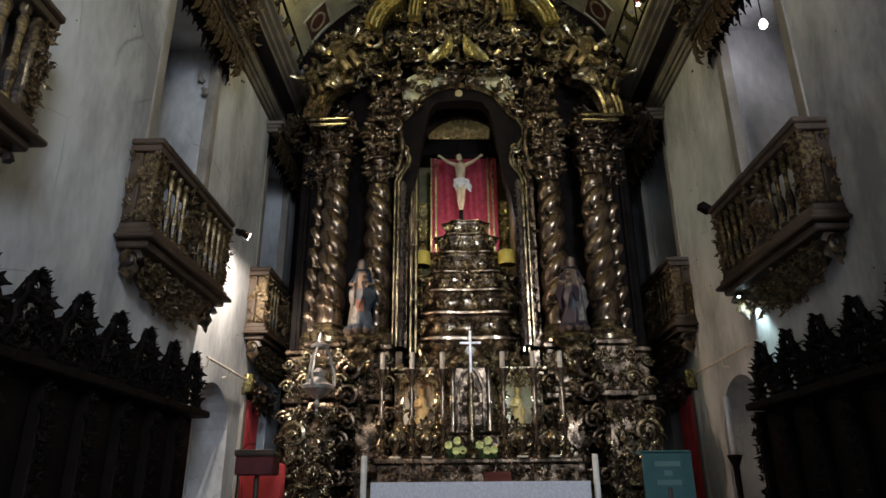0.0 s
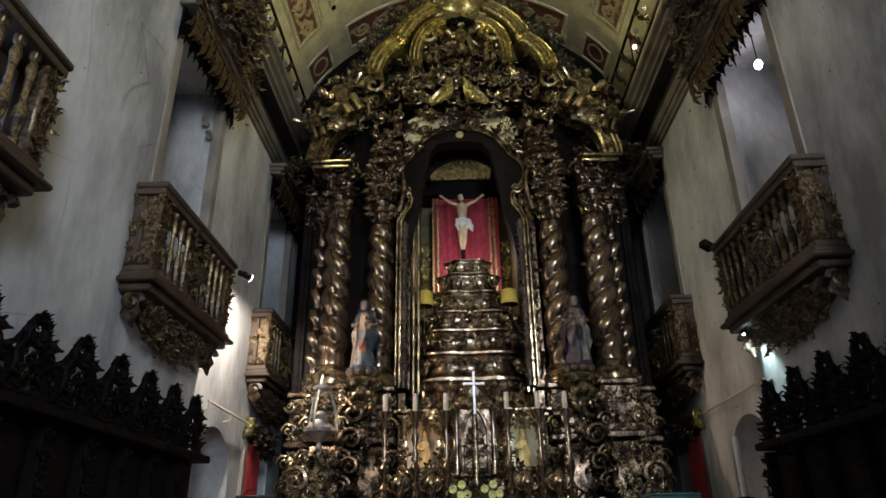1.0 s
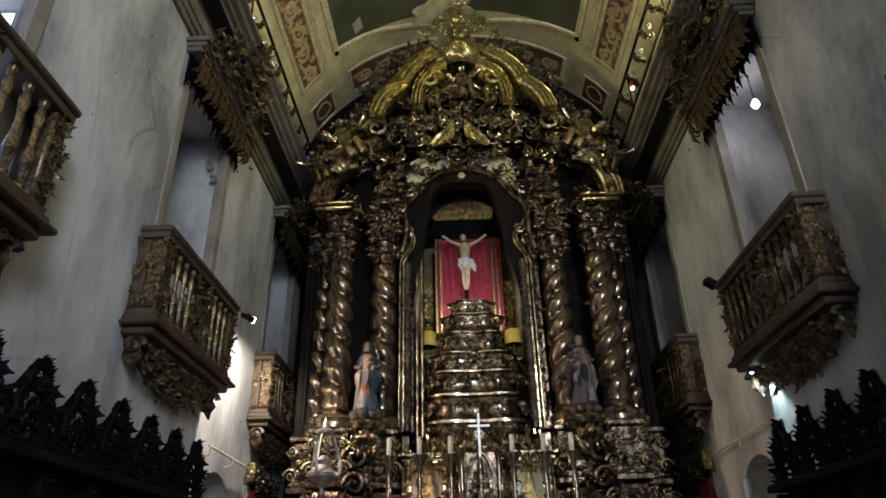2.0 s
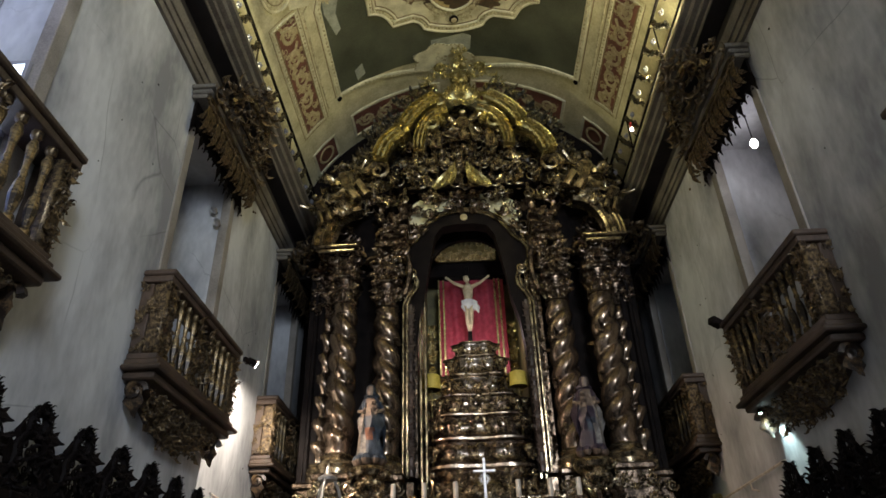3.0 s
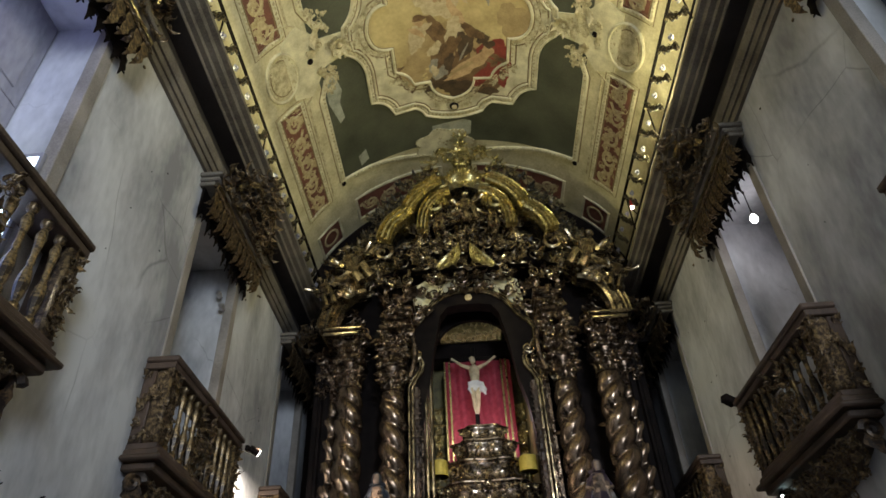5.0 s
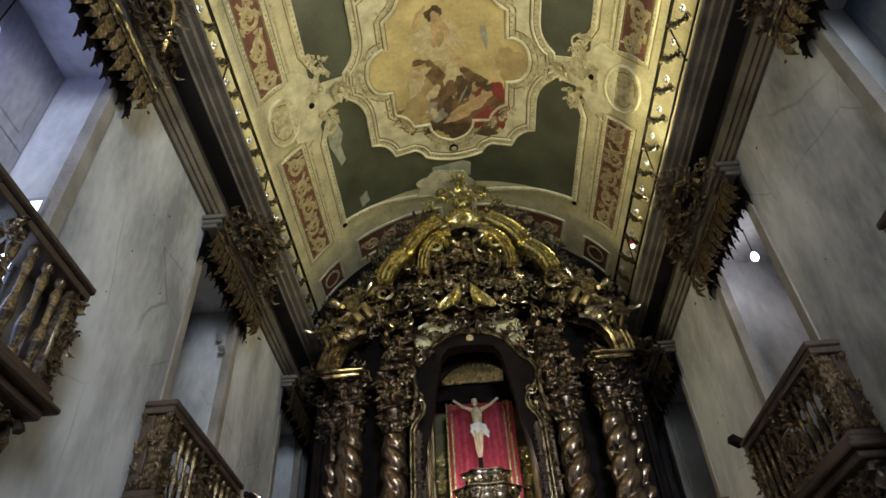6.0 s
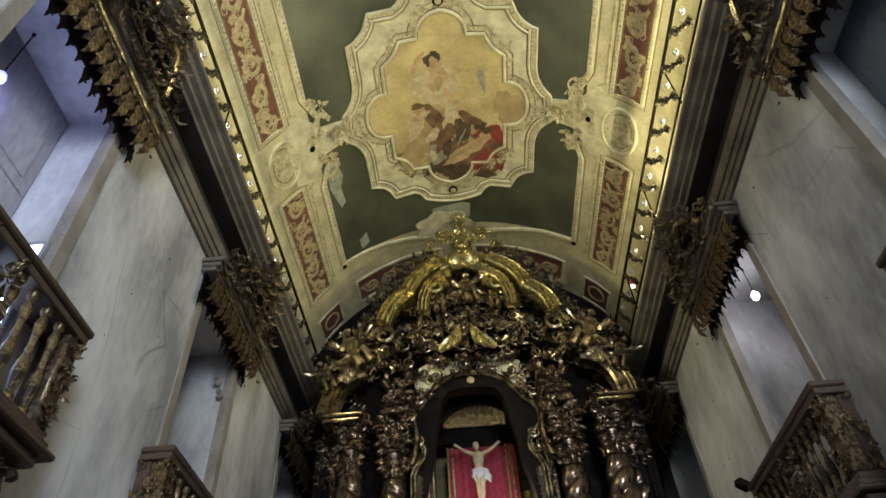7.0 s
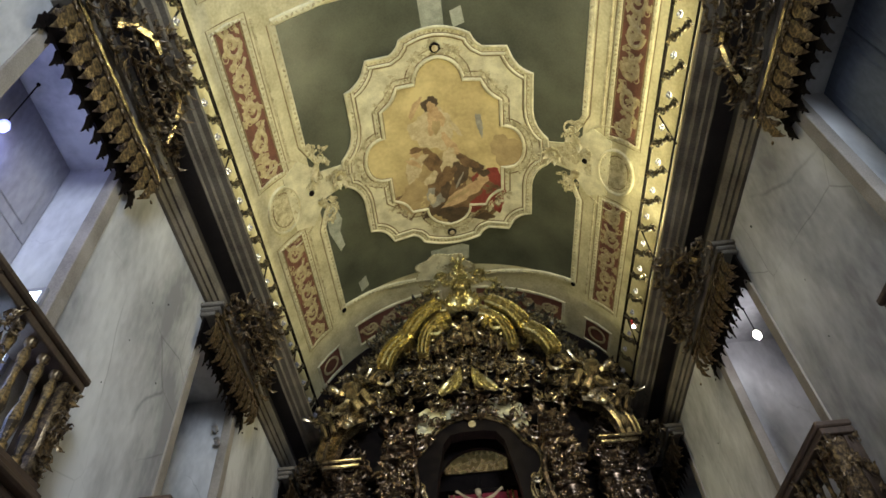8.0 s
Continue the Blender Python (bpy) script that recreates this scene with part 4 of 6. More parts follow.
# ---- choir stalls ----
def stall():
    s = thing("choir_stall", "near-black carved jacaranda choir stall with a pierced crest", "choir stall", group="choir stalls")
    w = 0.70
    part("back_panel", Shape().add(box(0, 0.10, -w / 2 + 0.002, w / 2 - 0.002, 0, 2.56, 0.01)).add(box(0.095, 0.14, -w / 2 + 0.1, w / 2 - 0.1, 1.3, 2.5, 0.02)), BLACKWOOD, s)
    part("pilaster", Shape().add(box(0.09, 0.22, -w / 2 - 0.05, -w / 2 + 0.05, 0, 2.55, 0.01)).add(carving(0.12, 1.2, 5, 0.1), at(0.22, -w / 2, 1.85) @ rot("Z", 90)), BLACKWOOD, s)
    part("seat", Shape().add(box(0.1, 0.55, -w / 2 + 0.03, w / 2 - 0.03, 0.45, 0.52, 0.015)).add(box(0.1, 0.6, -w / 2 - 0.03, -w / 2 + 0.03, 0, 1.05, 0.02)), BLACKWOOD, s)
    part("cornice_shelf", box(-0.02, 0.34, -w / 2 - 0.001, w / 2 + 0.001, 2.56, 2.65, 0.015), BLACKWOOD, s)
    c, crng = Shape(), random.Random(6)
    for sg in (-1, 1):
        # an S-scroll that climbs to the peak, with leaves on its back
        path = [(0.17, sg * (0.31 - 0.23 * u - 0.05 * math.sin(u * 6)), 2.62 + 0.52 * u) for u in [i / 9 for i in range(10)]]
        c.add(sweep(path, ring(0.045, 6), up=(1, 0, 0)))
        for (px, py, pz) in path[1::2]:
            foliage(c, crng, 0, 0, 0.15, at(px + 0.02, py, pz) @ rot("Z", 90))
            foliage(c, crng, 0, 0, 0.13, at(px - 0.02, py, pz) @ rot("Z", -90))
        c.add(scroll(0.10, 1.4, 0.34), at(0.17, sg * 0.23, 2.72) @ rot("Z", 90) @ size(sg, 1, 1))
        for u, a, z in ((0.29, 60, 0.26), (0.22, 40, 0.30), (0.15, 25, 0.26), (0.08, 12, 0.22)):
            c.add(LEAF_B, at(0.17, sg * u, 3.36 - 2.1 * u) @ rot("Z", 90) @ rot("Y", sg * a) @ size(z * 0.8))
    c.add(carving(0.26, 0.42, 31, 0.14), at(0.2, 0, 2.86) @ rot("Z", 90))
    c.add(carving(0.26, 0.42, 32, 0.14), at(0.14, 0, 2.86) @ rot("Z", -90))
    c.add(sweep([(0.17, 0.10 * math.cos(a), 3.22 + 0.13 * math.sin(a)) for a in [math.pi * (-0.35 + 1.7 * i / 14) for i in range(15)]], ring(0.035, 6), up=(1, 0, 0)))
    for k in range(9):
        a = math.pi * (-0.2 + 1.4 * k / 8)
        foliage(c, crng, 0, 0, 0.09, at(0.18, 0.11 * math.cos(a), 3.22 + 0.14 * math.sin(a)) @ rot("Z", 90))
    c.add(SHELL, at(0.19, 0.02, 3.30) @ rot("Z", 90) @ size(0.11))
    c.add(SHELL, at(0.15, 0.02, 3.30) @ rot("Z", -90) @ size(0.11))
    part("crest", c, BLACKWOOD, s, "pierced carved crest")
    return s


st = stall()
first = True
for side, last in ((-1, 8.72), (1, 8.45)):
    for i in range(10):
        m = at(side * (HALF - 0.02), last - 0.7 * i, 0) @ rot("Z", 0 if side < 0 else 180)
        if first:
            st.matrix_world, first = m, False
        else:
            copy_thing(st, m)

# ---- presbytery, altar and retable ----
RX = 0.0
steps = thing("presbytery_steps", "grey stone steps and platform before the altar", "steps", kind="structure")
for i in range(4):
    part("step", box(-HALF, HALF, 7.9 + 0.34 * i, 14.0, 0.18 * i, 0.18 * (i + 1) - 0.001, 0.01), MARBLE, steps, smooth=False)
FLOOR = 0.72

ret = thing("altar_retable", "towering carved and gilded baroque retable with twisted columns", "altarpiece", at(RX, 0, 0))


def both(fn):
    for sg in (-1, 1):
        fn(sg)


# back boards, black in place of the deep shade between the columns
part("back_board", box(-3.12, -1.2, 12.0, 12.15, FLOOR, 8.3, 0.01), BLACKWOOD, ret, "boards behind the columns, black for the shade between them", smooth=False)
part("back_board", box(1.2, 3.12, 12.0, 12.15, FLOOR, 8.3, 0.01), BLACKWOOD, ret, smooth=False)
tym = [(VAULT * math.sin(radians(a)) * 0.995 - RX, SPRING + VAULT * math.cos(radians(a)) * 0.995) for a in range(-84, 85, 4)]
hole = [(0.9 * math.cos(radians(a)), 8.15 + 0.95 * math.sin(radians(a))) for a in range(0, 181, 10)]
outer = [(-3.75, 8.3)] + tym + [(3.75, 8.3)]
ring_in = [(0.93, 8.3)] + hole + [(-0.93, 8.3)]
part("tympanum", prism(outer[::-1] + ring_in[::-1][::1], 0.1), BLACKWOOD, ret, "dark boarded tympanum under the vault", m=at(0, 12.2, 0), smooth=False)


def twisted(h, r, turns, hand, n=28, rows=120):
    """A shaft of two rope-like strands wound round each other."""
    v, f = [], []
    for j in range(rows + 1):
        u = j / rows
        a = hand * turns * math.pi * u
        env = min(1, 10 * u, 10 * (1 - u))
        for i in range(n):
            b = 2 * math.pi * i / n
            k = abs(math.cos(b - a)) ** 0.8
            rr = r * (0.68 + 0.30 * k * env + 0.12 * (1 - env)) * (1 - 0.10 * u)
            v.append((rr * math.cos(b), rr * math.sin(b), h * u))
    for j in range(rows):
        for i in range(n):
            a, b = j * n + i, j * n + (i + 1) % n
            f.append((a, b, b + n, a + n))
    return v, f


def vine(h, r, turns, hand, seed):
    """Leaves and grapes that climb in the hollow of a twisted shaft."""
    s, rng = Shape(), random.Random(seed)
    k = int(turns * 2)
    for i in range(k):
        u = (i + 0.5) / k
        a = hand * turns * math.pi * u + math.pi / 2
        m = at(0, 0, h * u) @ rot("Z", math.degrees(a) + 90) @ at(0, -r * 0.55, 0)
        lf = rng.choice((LEAF_A, LEAF_B))
        s.add(lf, m @ rot("Y", rng.uniform(-70, 70)) @ rot("X", rng.uniform(0, 25)) @ size(r * rng.uniform(0.5, 0.8)))
        if i % 2:
            for q in range(4):
                s.add(KNOB, m @ at(rng.uniform(-0.3, 0.3) * r, -0.08, rng.uniform(-0.3, 0.3) * r) @ size(0.13 * r))
    return s


def capital(r, h):
    s = Shape()
    s.add(lathe([(r * 0.85, 0), (r * 0.95, 0.04 * h), (r * 0.8, 0.1 * h), (r * 0.85, 0.6 * h), (r * 1.1, 0.85 * h), (r * 1.1, 0.86 * h)], 16))
    for j, (z, n, sz) in enumerate(((0.08, 8, 0.5), (0.36, 8, 0.48))):
        for i in range(n):
            s.add(LEAF_A, rot("Z", 360 / n * (i + 0.5 * j)) @ at(0, -r * 0.84, z * h) @ size(r * 0.9, r * 0.9, sz * h))
    for i in range(4):
        s.add(scroll(r * 0.32, 1.4, 0.3), rot("Z", 45 + 90 * i) @ at(r * 1.05, 0, 0.78 * h))
    s.add(box(-r * 1.2, r * 1.2, -r * 1.2, r * 1.2, 0.86 * h, h, 0.03))
    return s


def column_base(r):
    return lathe([(r * 1.25, 0), (r * 1.25, 0.08), (r * 1.18, 0.1), (r * 1.28, 0.16), (r * 1.15, 0.22), (r * 0.95, 0.25), (r * 1.08, 0.3), (r * 0.9, 0.35)], 20)


SHAFT = material("burnished_brown_shaft", (0.06, 0.042, 0.028), (0.37, 0.27, 0.195), 0.20, 0.85, 3, 30, 0.08, (0.35, 0.7))
CAP = mesh("capital", capital(0.25, 0.55).add(carving(0.5, 0.5, 15, 0.16), at(0, -0.28, 0.32)), BROWN)
CBASE = mesh("column_base", column_base(0.27), GOLD)
for sg in (-1, 1):
    sh = mesh("column", twisted(2.75, 0.29, 6.5, sg), SHAFT)
    vn = mesh("vine", vine(2.75, 0.33, 6.5, sg, 40 + sg), BROWN)
    for x, y in ((2.40, 11.2), (1.63, 11.45), (2.86, 11.85)):
        c = part("column", sh, None, ret, "twisted brown and gilded column", m=at(sg * x, y, 4.35))
        part("vine", vn, None, c, "gilded vine leaves and grapes")
        part("capital", CAP, None, c, "gilded leafy capital", m=at(0, 0, 2.75))
        part("column_base", CBASE, None, c, m=at(0, 0, -0.35))
        # entablature block over the column
        e = Shape().add(box(-0.20, 0.20, -0.20, 0.4, 3.30, 3.76, 0.03))
        e.add(carving(0.46, 0.62, 9 + int(10 * x), 0.17, 1.2), at(0, -0.24, 3.55))
        for q in (-1, 1):
            e.add(carving(0.4, 0.6, 19, 0.17), at(q * 0.20, 0, 3.5) @ rot("Z", q * 90))
            e.add(scroll(0.15, 1.4, 0.3), at(q * 0.24, -0.26, 3.66) @ size(q, 1, 1))
        part("entablature", e, BROWN, c, "carved entablature block thick with leaves")
        # pedestal and console
        p = Shape().add(box(-0.36, 0.36, -0.36, 0.45, -0.47, -0.35, 0.03)).add(box(-0.30, 0.30, -0.30, 0.45, -1.20, -0.46, 0.02)).add(box(-0.36, 0.36, -0.36, 0.45, -1.32, -1.19, 0.03))
        part("pedestal", p, BROWN, c, "brown moulded pedestal")
        g = Shape().add(carving(0.58, 0.72, 14 + int(10 * x), 0.13, 1.1), at(0, -0.30, -0.83))
        for q in (-1, 1):
            g.add(carving(0.5, 0.7, 16, 0.13), at(q * 0.30, 0.02, -0.83) @ rot("Z", q * 90))
            g.add(scroll(0.11, 1.5, 0.26), at(q * 0.27, -0.38, -1.02) @ size(q, 1, 1))
            g.add(scroll(0.09, 1.5, 0.26), at(q * 0.27, -0.38, -0.62) @ size(q, 1, -1))
        part("pedestal_carving", g, GOLD, c, "gilded pedestal carving")
        k = Shape().add(box(-0.26, 0.26, -0.22, 0.45, -3.5, -1.32, 0.04)).add(sweep([(0, -0.30, -1.4), (0, -0.46, -1.8), (0, -0.34, -2.4), (0, -0.5, -3.0), (0, -0.3, -3.5)], [(-0.2, -0.08), (0.2, -0.08), (0.15, 0.08), (-0.15, 0.08)], up=(0, 1, 0)))
        part("console", k, BROWN, c, "brown curved console")
        g = Shape().add(carving(0.62, 2.05, 24 + int(10 * x), 0.15, 1.1), at(0, -0.46, -2.42))
        for q in (-1, 1):
            for z in (-1.55, -1.95, -2.5, -3.0):
                g.add(scroll(0.13, 1.6, 0.26), at(q * 0.30, -0.34, z) @ size(q, 1, 1 if z > -2.2 else -1))
            g.add(carving(0.5, 2.0, 26, 0.17), at(q * 0.27, 0, -2.4) @ rot("Z", q * 90))
        part("console_carving", g, BROWN, c, "gilded console carving")

# pilasters and the arched niche frame
for sg in (-1, 1):
    p = Shape().add(box(-0.14, 0.14, 11.55, 12.0, 4.0, 7.75, 0.015)).add(box(-0.06, 0.06, 11.49, 11.56, 4.15, 7.6, 0.02))
    p.add(carving(0.2, 3.5, 77, 0.11), at(0, 11.5, 5.9))
    part("pilaster", p, BROWN, ret, "dark pilaster with carved strip", m=at(sg * 1.20, 0, 0))
    p = Shape().add(box(-0.025, 0.025, 11.45, 11.7, 3.9, 7.7, 0.01)).add(sweep([(0.09, 11.5, 3.9), (0.09, 11.5, 7.7)], ring(0.03), up=(0, 1, 0)))
    part("fillet", p, GOLD, ret, m=at(sg * 1.0, 0, 0))
    part("outer_pilaster", Shape().add(box(-0.16, 0.16, 11.6, 12.0, FLOOR, 8.0, 0.02)).add(sweep([(0, 11.58, 3.9), (0, 11.58, 7.6)], ring(0.05), up=(0, 1, 0))), BLACKWOOD, ret, m=at(sg * 3.02, 0, 0))

NX = -0.07
half_out = [(1.17, 4.0), (1.17, 7.18), (1.10, 7.34), (0.98, 7.52), (0.96, 7.68), (1.02, 7.84), (1.14, 7.94), (1.24, 8.10), (1.24, 8.32), (1.14, 8.50), (0.98, 8.62), (0.88, 8.80), (0.72, 9.02), (0.48, 9.20), (0.22, 9.28), (0.0, 9.30)]
half_in = [(1.04, 4.0), (1.03, 6.25), (0.96, 6.85), (0.84, 7.30), (0.77, 7.85), (0.67, 8.40), (0.60, 8.75), (0.46, 8.95), (0.22, 9.0), (0.0, 9.0)]
arch = [(-x, z) for x, z in half_out] + half_out[-2::-1]
opening = [(-x, z) for x, z in half_in] + half_in[-2::-1]
part("arch_frame", prism(arch + opening[::-1], 0.30), BLACKWOOD, ret, "dark shouldered frame of the niche", m=at(NX, 11.42, 0), smooth=False)
for sc, rad, yy in ((1.0, 0.035, 11.38), (1.06, 0.022, 11.36)):
    part("arch_bead", sweep([(NX + x * sc, yy, z + (0.05 if sc > 1 and z > 8.9 else 0)) for x, z in arch], ring(rad, 6), up=(0, 1, 0)), GOLD, ret, "thin gilded moulding")
for sg in (-1, 1):
    part("arch_volute", scroll(0.11, 1.5, 0.28), GOLD, ret, m=at(NX + sg * 1.08, 11.34, 7.86) @ size(sg, 1, -1))
    part("arch_strip", Shape().add(box(-0.03, 0.03, 11.38, 11.44, 4.0, 7.2, 0.01)).add(carving(0.1, 3.0, 79, 0.08), at(0, 11.38, 5.6)), WOOD, ret, m=at(NX + sg * 1.10, 0, 0))
part("keystone_medallion", lathe([(0.001, -0.02), (0.06, -0.015), (0.075, 0.0), (0.075, 0.03)], 16), OCHRE, ret, "small pale medallion on the frame", m=at(NX, 11.40, 9.14) @ rot("X", 90))
s, rng = Shape(), random.Random(8)
for i, (x, z) in enumerate(arch):
    for k in range(2 if z > 7.3 else 0):
        a = math.degrees(math.atan2(z - 7.7, x)) - 90
        foliage(s, rng, 0, 0.16 + 0.2 * k, 0.15, at(NX + x * 1.04, 11.34, z) @ rot("Y", -a))
part("arch_foliage", s, GOLD, ret, "gilded foliage round the arch")

for sg in (-1, 1):
    part("spandrel_board", prism([(0.12, 9.36), (0.62, 9.26), (0.95, 8.95), (1.12, 9.05), (1.05, 9.55), (0.7, 9.78), (0.2, 9.72)], 0.06), CREAM2, ret, "pale painted spandrel board", m=at(NX, 11.44, 0) @ size(sg, 1, 1), smooth=False)
# broken curved pediments
for sg in (-1, 1):
    path = [(sg * (2.10 + 0.74 * math.cos(a)), 10.95, 8.26 + 0.98 * math.sin(a)) for a in [radians(88) * i / 12 for i in range(13)]]
    part("pediment", sweep(path, [(0.20, -0.12), (0.18, 0.12), (0.12, 0.07), (0.09, 0.13), (0.03, 0.08), (0.0, 0.15), (-0.05, 0.15), (-0.11, 0.10), (-0.15, 0.20), (-0.20, 0.16), (-0.20, -0.12)], up=(0, -1, 0)), GOLD, ret, "gilded broken pediment")
    part("pediment_shelf", Shape().add(box(-0.40, 0.42, 10.74, 11.6, 8.18, 8.25, 0.02)).add(box(-0.34, 0.36, 10.80, 11.6, 8.10, 8.181, 0.02)), GOLD, ret, m=at(sg * 2.56, 0, 0))
    # a black board in place of the shaded void beside each pediment
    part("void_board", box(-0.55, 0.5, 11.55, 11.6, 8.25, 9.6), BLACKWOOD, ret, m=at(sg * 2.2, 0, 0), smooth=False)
    s = Shape()
    s.add(carving(0.5, 0.7, 51, 0.18), at(sg * 2.75, 11.0, 8.75))
    s.add(SHELL, at(sg * 2.44, 10.70, 8.92) @ size(0.26)).add(knob(0.11, 10), at(sg * 2.44, 10.66, 8.90))
    s.add(carving(1.1, 1.0, 52, 0.22, mirror=False), at(sg * 2.55, 11.3, 9.75))
    s.add(carving(0.9, 0.5, 53, 0.2, mirror=False), at(sg * 2.3, 11.2, 10.3))
    part("pediment_foliage", s, GOLD, ret, "gilded foliage over the pediment")
    # inner stepped volute over the inner column
    s = Shape()
    for i in range(4):
        s.add(box(-0.30 + 0.05 * i, 0.30 - 0.04 * i, 10.95 - 0.05 * i, 11.8, 8.26 + 0.17 * i, 8.36 + 0.17 * i, 0.02), at(sg * (1.55 - 0.07 * i), 0, 0))
        s.add(box(-0.24 + 0.05 * i, 0.24 - 0.04 * i, 11.02 - 0.05 * i, 11.8, 8.36 + 0.17 * i, 8.43 + 0.17 * i, 0.0), at(sg * (1.55 - 0.07 * i), 0, 0))
    s.add(scroll(0.17, 1.5, 0.24), at(sg * 1.30, 10.95, 8.16) @ size(sg, 1, 1)).add(carving(0.62, 0.7, 57, 0.16), at(sg * 1.52, 10.86, 8.0)).add(carving(0.5, 0.5, 58, 0.15), at(sg * 1.5, 10.84, 8.75))
    s.add(sweep([(sg * (1.25 - 0.1 * math.sin(u * 3)), 11.0, 7.2 + 1.0 * u) for u in [i / 8 for i in range(9)]], ring(0.05), up=(0, 1, 0)))
    part("stepped_volute", s, BROWN, ret, "stepped gilded volute")

# field of foliage between the niche arch and the crest
def upper(x, z):
    """Inside the retable's upper outline, clear of the niche arch and the dark voids beside the pediments."""
    x = abs(x)
    if x < 1.38 and z < 8.7 or x < 1.1 and z < 9.1 or x < 0.7 and z < 9.4:
        return False
    if 1.75 < x < 2.2 and 8.4 < z < 9.1:
        return False
    edge = ((0, 12.3), (0.6, 11.85), (1.47, 11.3), (2.0, 11.0), (2.67, 10.25), (3.1, 9.4), (3.3, 8.3))
    for (a, p), (b, q) in zip(edge, edge[1:]):
        if a <= x <= b:
            return z < p + (q - p) * (x - a) / (b - a)
    return False


for k, (yy, zc, hh, ww, rr, mat) in enumerate(((11.35, 9.3, 1.9, 6.1, 0.32, BROWN), (11.05, 9.85, 1.1, 4.6, 0.34, GOLD), (10.9, 10.4, 1.0, 2.6, 0.30, GOLD), (11.25, 10.75, 1.5, 5.2, 0.32, DARKGILT), (11.0, 11.2, 1.2, 3.6, 0.28, DARKGILT))):
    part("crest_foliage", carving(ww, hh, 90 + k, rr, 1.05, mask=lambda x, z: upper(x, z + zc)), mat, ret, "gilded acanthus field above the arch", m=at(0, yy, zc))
plume = mesh("palmette_leaf", leaf(0.48, 0.15, 0.25, 0, 0.04), BRIGHT)
for sg in (-1, 1):
    for x, z, a in ((0.27, 9.54, -20), (0.42, 9.48, -30), (0.56, 9.44, -42)):
        part("palmette_leaf", plume, None, ret, "gilded palmette leaf", m=at(-0.08 + sg * x, 10.72, z) @ rot("Y", sg * a) @ rot("X", 8))
SEC = [(-0.07, -0.10), (0.12, -0.10), (0.14, -0.07), (0.07, -0.055), (0.12, -0.03), (0.12, 0.0), (0.06, 0.015), (0.10, 0.04), (0.10, 0.065), (0.05, 0.075), (0.09, 0.11), (-0.07, 0.10)]
for sg in (-1, 1):
    for k, (p, q) in enumerate((((1.72, 10.08), (1.26, 10.70)), ((1.20, 10.82), (0.52, 11.46)))):
        path = []
        for i in range(7):
            u = i / 6
            path.append((sg * (p[0] + (q[0] - p[0]) * u + 0.07 * math.sin(math.pi * u)), 10.52 - 0.10 * k - 0.08 * u, p[1] + (q[1] - p[1]) * u + 0.05 * math.sin(math.pi * u)))
        part("crest_arch", sweep(path, [(1.5 * y, 1.3 * x) for x, y in SEC[::-1]], up=(0, -1, 0)), BRIGHT, ret, "gilded arched moulding")
    part("crest_block", Shape().add(box(-0.17, 0.17, 10.42, 11.0, -0.05, 0.03, 0.015)).add(box(-0.13, 0.13, 10.46, 11.0, 0.03, 0.09, 0.01)).add(box(-0.2, 0.2, 10.38, 11.0, 0.09, 0.13, 0.01)), BRIGHT, ret, m=at(sg * 1.24, 0, 10.70) @ rot("Y", sg * 40))
    path = [(sg * (0.92 - 0.62 * u * u), 10.48 - 0.08 * u, 10.25 + 0.92 * math.sin(u * 1.5)) for u in [i / 9 for i in range(10)]]
    part("inner_arch", sweep(path, [(1.1 * y, 1.1 * x) for x, y in SEC[::-1]], up=(0, -1, 0)), BRIGHT, ret)
    part("crest_volute", scroll(0.24, 1.5, 0.26), GOLD, ret, m=at(sg * 1.75, 10.7, 9.9) @ size(sg, 1, 1))
s = Shape()
s.add(carving(1.5, 0.9, 95, 0.2), at(0, 10.75, 10.7))
part("crest_heart", s, GOLD, ret, "gilded carved heart of the crest")
rib = mesh("shell_rib", leaf(0.50, 0.15, 0.5, 0, 0.05, 8), BRIGHT)
for i in range(13):
    part("shell_rib", rib, None, ret, "bright gilded shell rib", m=at(0, 10.38, 11.40) @ rot("Y", -84 + 14 * i) @ size(1, 1, 1 - 0.14 * abs(i - 6) / 6))
for sg in (-1, 1):
    part("crest_curl", scroll(0.2, 1.5, 0.28), BRIGHT, ret, m=at(sg * 0.5, 10.36, 11.42) @ size(sg, 1, 1))
s = Shape().add(carving(0.7, 0.5, 96, 0.17), at(0, 10.3, 12.12)).add(carving(0.34, 0.5, 97, 0.14), at(0, 10.25, 12.55)).add(LEAF_A, at(0, 10.25, 12.6) @ size(0.3))
for sg in (-1, 1):
    s.add(carving(0.36, 0.36, 92, 0.14, mirror=False), at(sg * 0.42, 10.32, 12.18)).add(carving(0.34, 0.32, 93, 0.13, mirror=False), at(sg * 0.74, 10.36, 11.98)).add(scroll(0.11, 1.5, 0.3), at(sg * 0.42, 10.22, 12.25) @ size(sg, 1, 1))
s.add(box(-0.1, 0.1, 10.3, 10.4, 11.9, 12.7, 0.03))
for sg in (-1, 1):
    s.add(carving(0.8, 0.45, 98, 0.16, mirror=False), at(sg * 0.85, 10.5, 11.75) @ rot("Y", sg * 38))
    s.add(carving(0.7, 0.4, 99, 0.16, mirror=False), at(sg * 1.5, 10.7, 11.1) @ rot("Y", sg * 45))
s.add(lathe([(0.02, 11.95), (0.22, 12.0), (0.26, 12.15), (0.15, 12.3), (0.17, 12.42), (0.10, 12.6), (0.12, 12.7), (0.02, 12.85)], 12), at(0, 10.38, 0) @ size(1, 0.6, 1))
part("finial_foliage", s, BRIGHT, ret, "gilded foliage finial")
